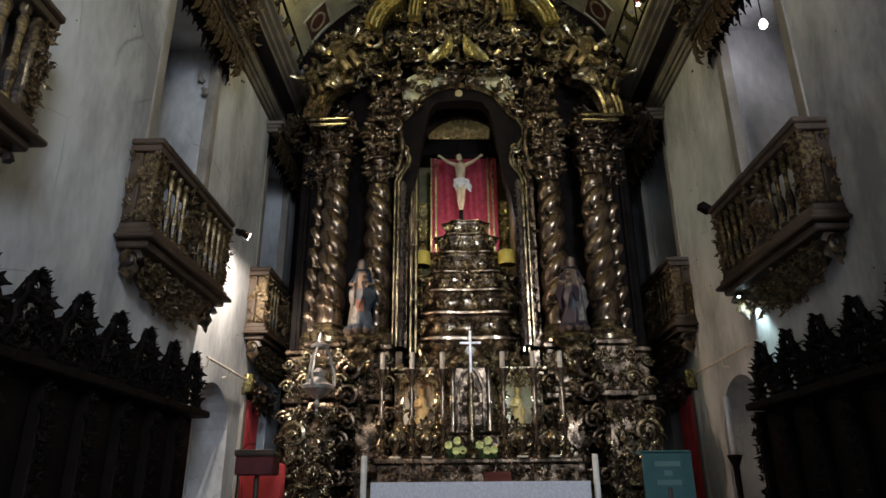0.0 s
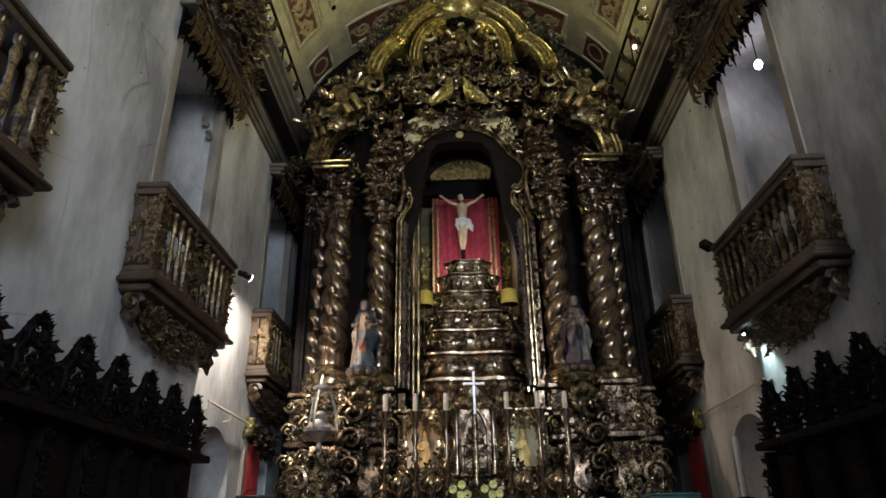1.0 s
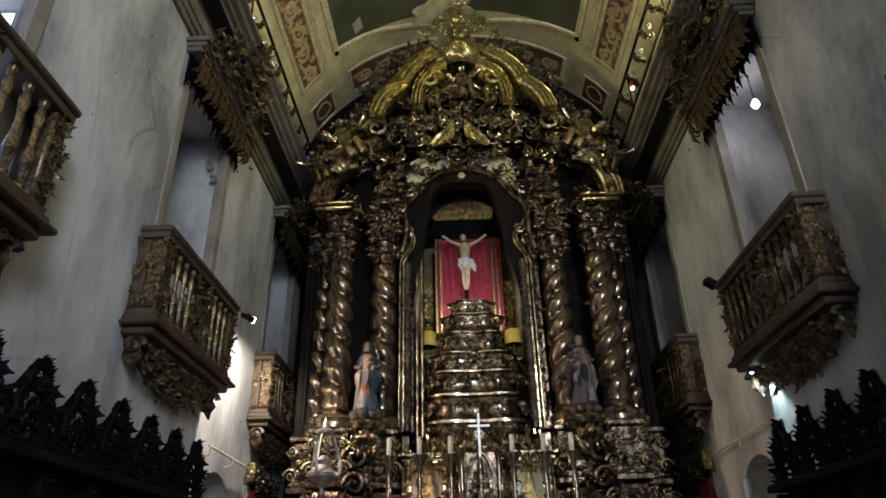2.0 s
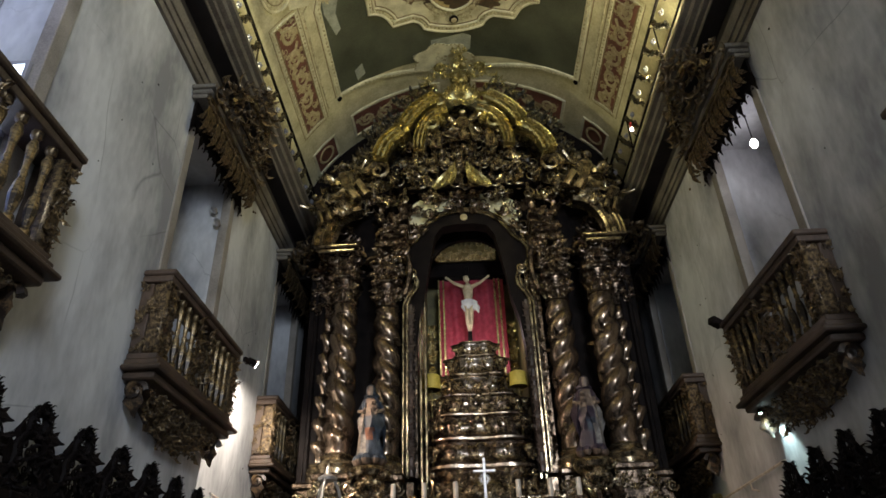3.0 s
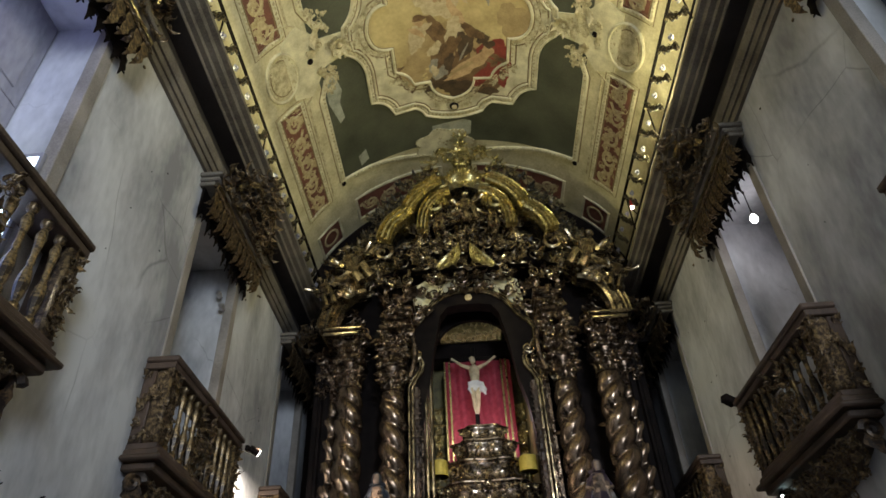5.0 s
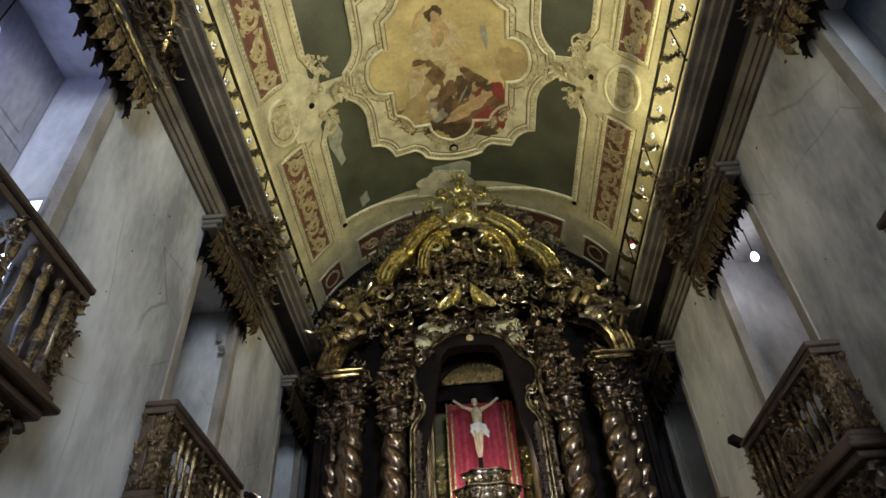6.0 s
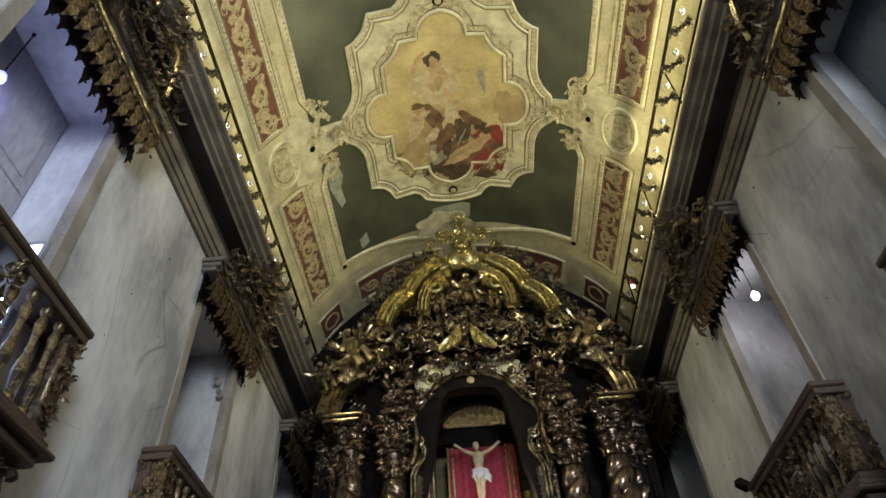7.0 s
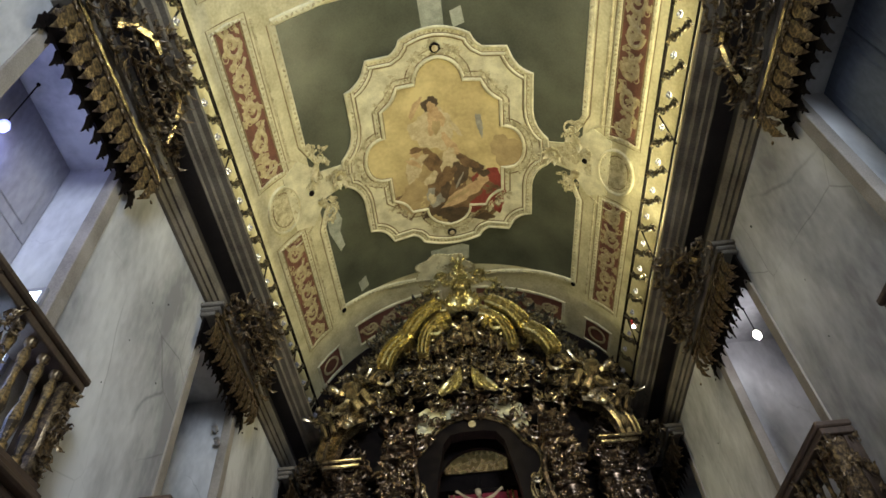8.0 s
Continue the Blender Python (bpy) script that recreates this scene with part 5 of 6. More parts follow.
rosette = mesh("crest_leaf", leaf(0.30, 0.16, 0.6, 0, 0.05), BRIGHT)
for sg in (-1, 1):
    # leaves that cross the mouldings, and foliage along their outer edge
    for i in range(3):
        u = (i + 0.4) / 2.8
        part("crest_leaf", rosette, None, ret, m=at(sg * (1.62 - 1.0 * u), 10.52 - 0.12 * u, 10.12 + 1.18 * u) @ rot("Y", sg * (20 + 30 * (i % 2))))
    part("edge_foliage", Shape().add(carving(1.0, 0.5, 131, 0.2, 1.1, mirror=False), at(sg * 1.62, 10.62, 10.98) @ rot("Y", sg * 48)).add(carving(0.8, 0.45, 132, 0.19, 1.1, mirror=False), at(sg * 2.0, 10.75, 10.35) @ rot("Y", sg * 58)).add(carving(0.8, 0.42, 133, 0.18, 1.1, mirror=False), at(sg * 0.95, 10.45, 11.62) @ rot("Y", sg * 38)), DARKGILT, ret, "gilded foliage along the crest's edge")
    part("crest_volute", scroll(0.22, 1.6, 0.3), BRIGHT, ret, m=at(sg * 0.62, 10.42, 10.86) @ size(-sg, 1, 1))
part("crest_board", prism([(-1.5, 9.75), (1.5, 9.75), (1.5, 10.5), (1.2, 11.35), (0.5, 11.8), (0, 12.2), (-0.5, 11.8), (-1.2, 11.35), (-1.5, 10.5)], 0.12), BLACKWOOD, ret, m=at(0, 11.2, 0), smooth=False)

# niche: walls, canopy, cloth of honour, crucifix
niche = thing("niche", "deep niche lined with dull green and gilded boards", "niche", at(RX, 0, 0), kind="structure")
OLIVE = material("olive_gilt_board", (0.06, 0.055, 0.03), (0.22, 0.19, 0.08), 0.45, 0.3, 4, 30, 0.2)
for sg in (-1, 1):
    part("side_board", box(*sorted((sg * 0.98, sg * 1.02)), 12.02, 13.6, 3.6, 9.75), OLIVE, niche, smooth=False)
    part("gilt_strip", carving(0.18, 3.0, 33, 0.12), BRIGHT, niche, m=at(sg * 0.86, 13.2, 6.1))
part("back", box(-1.02, 1.02, 13.6, 13.65, 3.6, 9.75), OLIVE, niche, smooth=False)
part("top", box(-1.02, 1.02, 12.0, 13.65, 9.7, 9.75), OLIVE, niche, smooth=False)
part("canopy_band", box(-0.68, 0.52, 0.0, 0.05, 0.0, 0.09, 0.01), BRIGHT, niche, "gilded canopy band", m=at(0, 12.56, 9.36) @ rot("X", 40))
sc = mesh("scallop", prism([(-0.06, 0), (0.06, 0), (0.055, -0.07), (0, -0.12), (-0.055, -0.07)], 0.03), OLIVE)
for i in range(11):
    part("scallop", sc, None, niche, m=at(-0.66 + 0.115 * i, 12.57, 9.37) @ rot("X", 40) @ size(1, 1, 1.5))

CLOTH = material("crimson_damask", (0.20, 0.015, 0.03), (0.34, 0.035, 0.06), 0.6, 0, 9, 60, 0.2)
cloth = thing("cloth_of_honour", "crimson damask hanging with gold braid, lit from below", "hanging", at(RX + 0.02, 12.95, 0))
v, f = [], []
for j in range(9):
    for i in range(41):
        u = i / 40
        v.append((-0.72 + 1.44 * u, 0.03 * math.sin(u * 37 + 0.3 * j), 6.3 + 2.2 * j / 8))
for j in range(8):
    for i in range(40):
        a = j * 41 + i
        f.append((a, a + 1, a + 42, a + 41))
part("damask", (v, f), CLOTH, cloth)
for x in (-0.70, -0.60, 0.52, 0.62):
    part("braid", box(x - 0.018, x + 0.018, -0.05, -0.035, 6.3, 8.5), BRIGHT, cloth)

throne = thing("throne", "stepped gilded throne of lobed drums with silver mouldings", "throne", at(RX + 0.03, 12.0, 0))
tiers = [(3.55, 4.15, 1.20), (4.15, 4.62, 1.14), (4.62, 5.05, 1.06), (5.05, 5.42, 0.95), (5.42, 5.85, 0.72), (5.85, 6.25, 0.56), (6.25, 6.55, 0.42)]
SILVERGILT = material("silvered_gilding", (0.08, 0.06, 0.04), (0.58, 0.47, 0.37), 0.22, 0.92, 6, 40, 0.2, (0.42, 0.66))


def lobed(profile, n=48, lobes=6, depth=0.10):
    v, f = lathe(profile, n)
    out = []
    for x, y, z in v:
        a = math.atan2(y, x)
        k = 1 + depth * math.cos(lobes * a) * (1 if math.hypot(x, y) > 0.05 else 0)
        out.append((x * k, y * k * 0.55, z))
    return out, f


for i, (z0, z1, r) in enumerate(tiers):
    h = z1 - z0
    t = part("tier", lobed([(r * 1.02, z0), (r * 1.02, z0 + 0.05 * h), (r * 0.93, z0 + 0.12 * h), (r * 0.86, z0 + 0.35 * h), (r * 0.88, z0 + 0.62 * h), (r * 0.98, z0 + 0.74 * h), (r * 1.0, z0 + 0.82 * h), (r * 0.94, z0 + 0.86 * h), (r * 1.05, z0 + 0.93 * h), (r * 1.05, z1), (r * 0.6, z1 + 0.002)]), SILVERGILT, throne)
    s = Shape().add(carving(r * 1.0, h * 0.6, 60 + i, 0.13), at(0, -r * 0.52, z0 + 0.5 * h))
    for q in (-1, 1):
        s.add(carving(r * 0.4, h * 0.6, 66 + i, 0.12), at(q * r * 0.72, -r * 0.40, z0 + 0.5 * h) @ rot("Z", q * 35))
    for sg in (-1, 1):
        s.add(scroll(h * 0.32, 1.4, 0.28), at(sg * r * 0.78, -r * 0.33, z0 + 0.5 * h) @ rot("Z", sg * 40) @ size(sg, 1, 1))
    part("tier_carving", s, GOLD, t)

IVORY = material("painted_ivory", (0.45, 0.38, 0.30), (0.72, 0.65, 0.55), 0.5, 0, 8, 40, 0.05)
cr = thing("crucifix", "dark wooden cross with a pale carved figure in a white loincloth", "crucifix", at(-0.05, 12.5, 6.62))
part("cross", Shape().add(box(-0.045, 0.045, 0, 0.06, 0.0, 1.98, 0.01)).add(box(-0.50, 0.50, 0, 0.06, 1.66, 1.74, 0.01)), BLACKWOOD, cr)
body = Shape()
for sg in (-1, 1):
    body.add(sweep([(sg * 0.015, -0.05, 0.44), (sg * 0.035, -0.09, 0.62), (sg * 0.045, -0.16, 0.80), (sg * 0.06, -0.08, 1.04)], ring(1.0, 8), up=(0, 1, 0), scale=[0.026, 0.042, 0.046, 0.065]))
    body.add(sweep([(sg * 0.09, -0.08, 1.44), (sg * 0.26, -0.06, 1.53), (sg * 0.40, -0.03, 1.66), (sg * 0.46, -0.02, 1.71)], ring(1.0, 7), up=(0, 1, 0), scale=[0.045, 0.032, 0.024, 0.03]))
body.add(lathe([(0.02, 1.0), (0.10, 1.04), (0.085, 1.16), (0.105, 1.32), (0.115, 1.42), (0.06, 1.49), (0.035, 1.52)], 12), at(0, -0.08, 0) @ size(1, 0.65, 1))
body.add(lathe([(0.01, -0.09), (0.05, -0.06), (0.062, 0.0), (0.055, 0.06), (0.01, 0.085)], 10), at(-0.025, -0.12, 1.60) @ rot("Y", -14))
part("figure", body, material("ivory_figure", (0.36, 0.29, 0.18), (0.62, 0.53, 0.36), 0.42, 0, 9, 40, 0.1), cr)
wrap = Shape().add(lathe([(0.115, 0.88), (0.125, 0.95), (0.118, 1.05), (0.105, 1.12)], 18), at(0, -0.085, 0) @ size(1, 0.75, 1))
for q, (x, z, a, h) in enumerate(((-0.10, 1.1, 176, 0.30), (-0.02, 1.1, 184, 0.24), (0.08, 1.1, 178, 0.26), (0.12, 1.08, 165, 0.34))):
    wrap.add(LEAF_B, at(x, -0.14, z) @ rot("Y", a) @ size(0.22, 0.25, h))
part("loincloth", wrap, material("white_loincloth", (0.52, 0.52, 0.54), (0.80, 0.80, 0.82), 0.6, 0, 8, 40, 0.2), cr, "white carved loincloth")

part("canopy_border", box(-0.74, 0.62, 0.0, 0.03, 0.0, 0.50, 0.01), BRIGHT, niche, "dull gilded valance board", m=at(0, 12.62, 9.36) @ rot("X", 223))
# black board painted as the darkness between the valance and the cloth
part("canopy_soffit", box(-0.95, 0.95, 12.98, 13.5, 8.62, 8.97, 0.01), BLACKWOOD, niche, "black board for the shade under the canopy")

# ---- altar ----
LINEN = material("altar_linen", (0.60, 0.60, 0.68), (0.84, 0.84, 0.91), 0.8, 0, 30, 120, 0.3)
AX = 0.10
alt = thing("altar", "altar table with a carved gilded front and lace cloth", "altar", at(AX, 0, 0))
part("block", box(-1.36, 1.36, 9.5, 10.3, FLOOR, 1.62, 0.02), BROWN, alt)
part("tabletop", box(-1.46, 1.46, 9.4, 10.3, 1.62, 1.72, 0.02), STONE, alt)
ac = thing("altar_cloth", "white lace altar cloth with a patterned border", "cloth", at(AX, 0, 0))
part("linen", Shape().add(box(-1.47, 1.47, 9.38, 10.25, 1.723, 1.735)).add(box(-1.47, 1.47, 9.37, 9.385, 1.50, 1.735)), LINEN, ac)
pr = mesh("lace_point", prism([(-0.05, 0), (0.05, 0), (0.03, -0.05), (0, -0.07), (-0.03, -0.05)], 0.008), LINEN)
for i in range(29):
    part("lace_point", pr, None, ac, m=at(-1.42 + i * 0.1015, 9.372, 1.5))
grad = thing("gradine", "gilded stepped shelf behind the altar table", "shelf", at(AX, 0, 0))
s = Shape().add(box(-1.5, 1.5, 10.3, 11.3, FLOOR, 2.0, 0.02)).add(box(-1.56, 1.56, 10.22, 11.3, 2.0, 2.08, 0.02)).add(carving(2.9, 0.24, 70, 0.14), at(0, 10.29, 1.86))
part("shelf", s, BROWN, grad)
part("upper_shelf", Shape().add(box(-1.3, 1.3, 10.75, 11.6, 2.08, 2.45, 0.02)).add(carving(2.5, 0.3, 71, 0.15), at(0, 10.74, 2.27)), BROWN, grad)


def candlestick():
    c = thing("altar_candlestick", "tall gilded altar candlestick with a white candle", "candlestick", group="altar candlesticks")
    part("stem", lathe([(0.11, 0), (0.12, 0.04), (0.07, 0.1), (0.09, 0.2), (0.03, 0.3), (0.06, 0.42), (0.085, 0.5), (0.03, 0.6), (0.05, 0.72), (0.03, 0.8), (0.055, 0.95), (0.025, 1.05), (0.06, 1.22), (0.12, 1.31), (0.12, 1.35)], 10), SHAFT, c)
    part("candle", lathe([(0.038, 1.35), (0.038, 1.62), (0.01, 1.63)], 10), IVORY, c, "white wax candle")
    s = Shape()
    for i in range(3):
        s.add(scroll(0.09, 1.3, 0.3), rot("Z", 120 * i + 30) @ at(0.1, 0, 0.1))
        s.add(LEAF_A, rot("Z", 120 * i) @ at(0, -0.05, 0.1) @ size(0.14))
        for z in (0.38, 0.62, 0.9):
            s.add(LEAF_A, rot("Z", 120 * i + 60) @ at(0, -0.03, z) @ size(0.13))
            s.add(scroll(0.04, 1.2, 0.3), rot("Z", 120 * i) @ at(0.06, 0, z))
    part("foot", s, GOLD, c)
    return c


cs = candlestick()
for i, x in enumerate((-1.37, -0.90, -0.42, 0.53, 1.01, 1.44)):
    m = at(x, 10.45, 2.08)
    if i:
        copy_thing(cs, m)
    else:
        cs.matrix_world = m

# doors to the sacristy with red curtains, and low arched recesses
CURTAIN = material("red_curtain", (0.22, 0.012, 0.015), (0.42, 0.03, 0.03), 0.7, 0, 3, 60, 0.1)

# ---- statues on their brackets ----
ROBE_BLUE = material("faded_blue_robe", (0.008, 0.012, 0.02), (0.05, 0.07, 0.10), 0.45, 0, 7, 30, 0.3)
ROBE_VIOLET = material("dark_violet_robe", (0.012, 0.008, 0.016), (0.05, 0.035, 0.055), 0.45, 0, 5, 30, 0.15)
ROBE_WHITE = material("dulled_white_robe", (0.08, 0.07, 0.065), (0.30, 0.275, 0.25), 0.5, 0, 8, 30, 0.3)
ROBE_RUST = material("rust_robe", (0.10, 0.03, 0.015), (0.22, 0.08, 0.035), 0.5, 0, 5, 30, 0.15)
CARNATION = material("aged_carnation", (0.06, 0.045, 0.035), (0.22, 0.16, 0.12), 0.5, 0, 7, 30, 0.1)


def statue(label, mat, mirror, seed):
    """A robed figure: folded skirts, shoulders, bent arms and a veiled head, in one mesh."""
    rng, s = random.Random(seed), Shape()
    prof = [(0.30, 0), (0.31, 0.10), (0.27, 0.35), (0.22, 0.62), (0.18, 0.85), (0.20, 1.0), (0.235, 1.14), (0.20, 1.24), (0.09, 1.30)]
    v, f = lathe(prof, 28)
    out = []
    for x, y, z in v:
        a = math.atan2(y, x)
        k = 1 + (0.10 * math.sin(7 * a + 3 * z) + 0.06 * math.sin(11 * a - 2 * z)) * max(0, 1 - z / 1.25)
        out.append((x * k + 0.05 * math.sin(2.2 * z), y * k * 0.75, z))
    s.add((out, f))
    s.add(lathe([(0.02, -0.15), (0.10, -0.11), (0.125, 0), (0.11, 0.09), (0.05, 0.14), (0.01, 0.15)], 14), at(0.03, -0.02, 1.42))
    for sg in (-1, 1):
        s.add(sweep([(sg * 0.2, 0, 1.17), (sg * 0.30, -0.06, 0.98), (sg * 0.14, -0.24, 0.92)], ring(0.05, 8), up=(0, 1, 0)))
    # folds of the cloak and the cloud underfoot
    for i in range(11):
        a = 33 * i
        s.add(LEAF_B, at(0.16 * math.cos(radians(a)), 0.13 * math.sin(radians(a)), rng.uniform(0.95, 1.2)) @ rot("Z", a + 90) @ rot("X", 166 + rng.uniform(-8, 8)) @ size(rng.uniform(0.45, 0.7), 0.6, rng.uniform(0.7, 0.95)))
    s.add(LEAF_B, at(0.03, 0.09, 1.2) @ size(0.62, 0.6, 0.32))
    s.add(knob(0.09, 8, 1.0), at(-0.08, -0.2, 1.0)).add(knob(0.06, 8, 1.0), at(-0.09, -0.22, 1.13))
    for i in range(9):
        a = 40 * i
        s.add(knob(rng.uniform(0.09, 0.15), 8, 1.0), at(0.3 * math.cos(radians(a)), 0.22 * math.sin(radians(a)), -0.03))
    ob = solid("statue", s, mat[0], label, "statue", at(mirror * 1.80, 10.92, 4.20) @ size(mirror * 0.68, 0.74, 0.80))
    for extra in mat[1:]:
        ob.data.materials.append(extra)
    for p in ob.data.polygons:
        x, y, z = p.center
        if 1.33 < z < 1.50 and y < -0.07 and abs(x - 0.03) < 0.075 or 0.84 < z < 1.2 and y < -0.15:
            p.material_index = 1
        elif z < 0.0:
            p.material_index = 1
        elif 0.12 < z < 0.85 and x > 0.09:
            p.material_index = 2
        elif 0.25 < z < 0.6 and -0.08 < x <= 0.09:
            p.material_index = 3
    return ob


statue("painted wooden statue in a blue, white and rust robe", (ROBE_BLUE, CARNATION, ROBE_WHITE, ROBE_RUST), -1, 2)
statue("painted wooden statue in a dark violet robe with a pale cloak", (ROBE_VIOLET, CARNATION, ROBE_WHITE, ROBE_BLUE), 1, 4)
for sg in (-1, 1):
    b = part("statue_bracket", Shape().add(lathe([(0.02, -0.62), (0.12, -0.55), (0.2, -0.42), (0.26, -0.28), (0.22, -0.2), (0.34, -0.14), (0.36, -0.06), (0.33, 0.0), (0.01, 0.001)], 20)).add(carving(0.5, 0.36, 44, 0.14), at(0, -0.25, -0.3)), GOLD, ret, "round carved bracket", m=at(sg * 1.80, 10.95, 4.05))


def gilded_figure(x, y, z, lean, mir, sc):
    s = Shape()
    s.add(lathe([(0.05, -0.1), (0.2, 0), (0.22, 0.15), (0.16, 0.32), (0.19, 0.5), (0.12, 0.62), (0.05, 0.66)], 14), size(1, 0.8, 1))
    s.add(knob(0.11, 10, 1.0), at(0.02, -0.03, 0.76))
    s.add(sweep([(0.05, -0.1, 0.08), (0.2, -0.3, 0.05), (0.28, -0.3, -0.3)], ring(0.09, 8), up=(0, 1, 0)))
    s.add(sweep([(-0.05, -0.1, 0.05), (-0.02, -0.32, -0.02), (0.06, -0.34, -0.36)], ring(0.09, 8), up=(0, 1, 0)))
    s.add(sweep([(0.16, 0, 0.52), (0.34, -0.1, 0.5), (0.5, -0.16, 0.66)], ring(0.05, 8), up=(0, 1, 0)))
    s.add(sweep([(-0.16, 0, 0.52), (-0.3, -0.1, 0.34), (-0.2, -0.25, 0.25)], ring(0.05, 8), up=(0, 1, 0)))
    s.add(LEAF_A, at(-0.1, 0.1, 0.35) @ rot("Y", -40) @ size(0.6))
    s.add(LEAF_A, at(0.1, 0.12, 0.35) @ rot("Y", 30) @ size(0.55))
    s.add(LEAF_B, at(-0.1, -0.15, 0.1) @ rot("Y", -120) @ size(0.5))
    solid("gilded_statue", s, GOLD, "gilded seated figure with wings on the retable", "statue", at(x, y, z) @ rot("Y", lean) @ size(mir * sc, sc, sc), group="gilded figures")


for sg in (-1, 1):
    gilded_figure(sg * 2.30, 10.85, 9.42, sg * 18, -sg, 1.0)
    gilded_figure(sg * 2.78, 10.95, 9.0, sg * 30, sg, 0.75)
    gilded_figure(sg * 0.62, 10.62, 10.45, sg * -12, -sg, 0.62)
gilded_figure(0.0, 10.5, 10.55, 0, 1, 0.8)

# ---- lower storey: tabernacle, side recesses, rails ----
part("lower_wall", box(-1.25, -1.12, 11.3, 12.0, FLOOR, 3.9, 0.01), BROWN, ret)
part("lower_wall", box(1.12, 1.25, 11.3, 12.0, FLOOR, 3.9, 0.01), BROWN, ret)
part("lower_wall", box(-0.52, 0.55, 11.5, 12.0, FLOOR, 3.9, 0.01), BROWN, ret)
part("lower_shelf", Shape().add(box(-1.3, 1.32, 11.0, 12.0, 3.50, 3.58, 0.02)).add(box(-1.25, 1.27, 11.06, 12.0, 3.42, 3.501, 0.02)), GOLD, ret, "gilded shelf")
part("lower_carving", Shape().add(carving(1.0, 0.55, 121, 0.14), at(0, 11.42, 3.65)).add(carving(2.3, 0.26, 122, 0.13), at(0, 10.98, 3.46)).add(carving(2.4, 0.3, 123, 0.14), at(0, 11.0, 2.55)), GOLD, ret, "gilded carving of the lower storey")
PALE = material("pale_recess_lining", (0.42, 0.38, 0.30), (0.66, 0.62, 0.52), 0.4, 0.2, 3, 30, 0.1)
for sg in (-1, 1):
    part("recess_back", box(-0.3, 0.3, 11.85, 11.9, 2.3, 3.45), PALE, ret, "pale lit recess", m=at(sg * 0.83, 0, 0))
    part("recess_sill", Shape().add(box(-0.32, 0.32, 11.2, 11.9, 2.55, 2.66, 0.02)).add(carving(0.6, 0.25, 81, 0.14), at(0, 11.2, 2.5)), BROWN, ret, m=at(sg * 0.83, 0, 0))
    part("recess_foliage", carving(0.66, 0.3, 83, 0.15), BROWN, ret, m=at(sg * 0.83, 11.3, 3.36))
    bust = Shape().add(lathe([(0.13, 0), (0.14, 0.05), (0.10, 0.2), (0.075, 0.34), (0.095, 0.44), (0.035, 0.52), (0.05, 0.56), (0.045, 0.63), (0.005, 0.66)], 14)).add(LEAF_B, at(0.05, -0.06, 0.1) @ size(0.3)).add(sweep([(-0.08, 0, 0.44), (-0.12, -0.06, 0.33), (0.0, -0.12, 0.32)], ring(0.03, 6), up=(0, 1, 0)))
    solid("small_statue", bust, TONES["tan"], "small pale statue in a lit recess", "statue", at(sg * 0.83 + 0.02, 11.6, 2.66))
    for x in (0.52, 1.14):
        part("lower_pilaster", Shape().add(lathe([(0.075, 2.1), (0.08, 2.2), (0.05, 2.3), (0.07, 2.6), (0.045, 2.9), (0.06, 3.1), (0.045, 3.3), (0.08, 3.4), (0.08, 3.45)], 10)).add(carving(0.14, 0.9, 85, 0.1), at(0, -0.06, 2.75)), GOLD, ret, m=at(sg * x + 0.01, 11.1, 0))
    s = Shape()
    for i in range(3):
        s.add(scroll(0.2 - 0.03 * i, 1.5, 0.26), at(0, -0.05 * i, 3.15 - 0.42 * i) @ size(sg, 1, 1))
    s.add(carving(0.5, 1.4, 87, 0.17), at(0, 0.08, 2.7))
    part("side_scrollwork", s, BROWN, ret, "carved scrolls beside the recess", m=at(sg * 1.95, 10.85, 0.35))
    part("front_carving", Shape().add(carving(0.7, 1.9, 89, 0.17, 1.1)).add(SHELL, at(0, -0.12, -0.2) @ size(0.24)).add(scroll(0.2, 1.5, 0.22), at(sg * 0.22, -0.1, 0.55) @ size(sg, 1, 1)).add(scroll(0.17, 1.5, 0.22), at(-sg * 0.2, -0.1, -0.6)), GOLD, ret, "gilded carved bracket", m=at(sg * 2.5, 10.62, 1.9))

TB = 0.03
tab = thing("tabernacle", "domed gilded tabernacle with a pointed carved door", "tabernacle", at(TB, 10.95, 0))
part("body", Shape().add(box(-0.34, 0.34, -0.22, 0.5, 2.45, 3.55, 0.04)).add(carving(0.7, 0.25, 101, 0.13), at(0, -0.22, 2.55)), BROWN, tab)
part("door", Shape().add(prism([(-0.17, 2.6), (0.17, 2.6), (0.17, 3.15), (0.1, 3.35), (0, 3.46), (-0.1, 3.35), (-0.17, 3.15)], 0.04), at(0, -0.26, 0)).add(sweep([(-0.2, -0.26, 2.58), (-0.2, -0.26, 3.17), (-0.12, -0.26, 3.4), (0, -0.26, 3.52), (0.12, -0.26, 3.4), (0.2, -0.26, 3.17), (0.2, -0.26, 2.58)], ring(0.03), up=(0, 1, 0))).add(carving(0.24, 0.6, 102, 0.1), at(0, -0.26, 2.95)), BROWN, tab, "pointed gilded door")
for sg in (-1, 1):
    part("colonnette", lathe([(0.06, 2.5), (0.04, 2.6), (0.045, 3.2), (0.035, 3.35), (0.065, 3.5)], 10), SILVERGILT, tab, m=at(sg * 0.29, -0.25, 0))
part("dome", Shape().add(lathe([(0.44, 3.5), (0.46, 3.56), (0.38, 3.6), (0.36, 3.7), (0.26, 3.82), (0.12, 3.92), (0.02, 3.97)], 20), size(1, 0.6, 1)).add(carving(0.8, 0.34, 103, 0.15), at(0, -0.24, 3.66)), GOLD, tab, "carved dome")

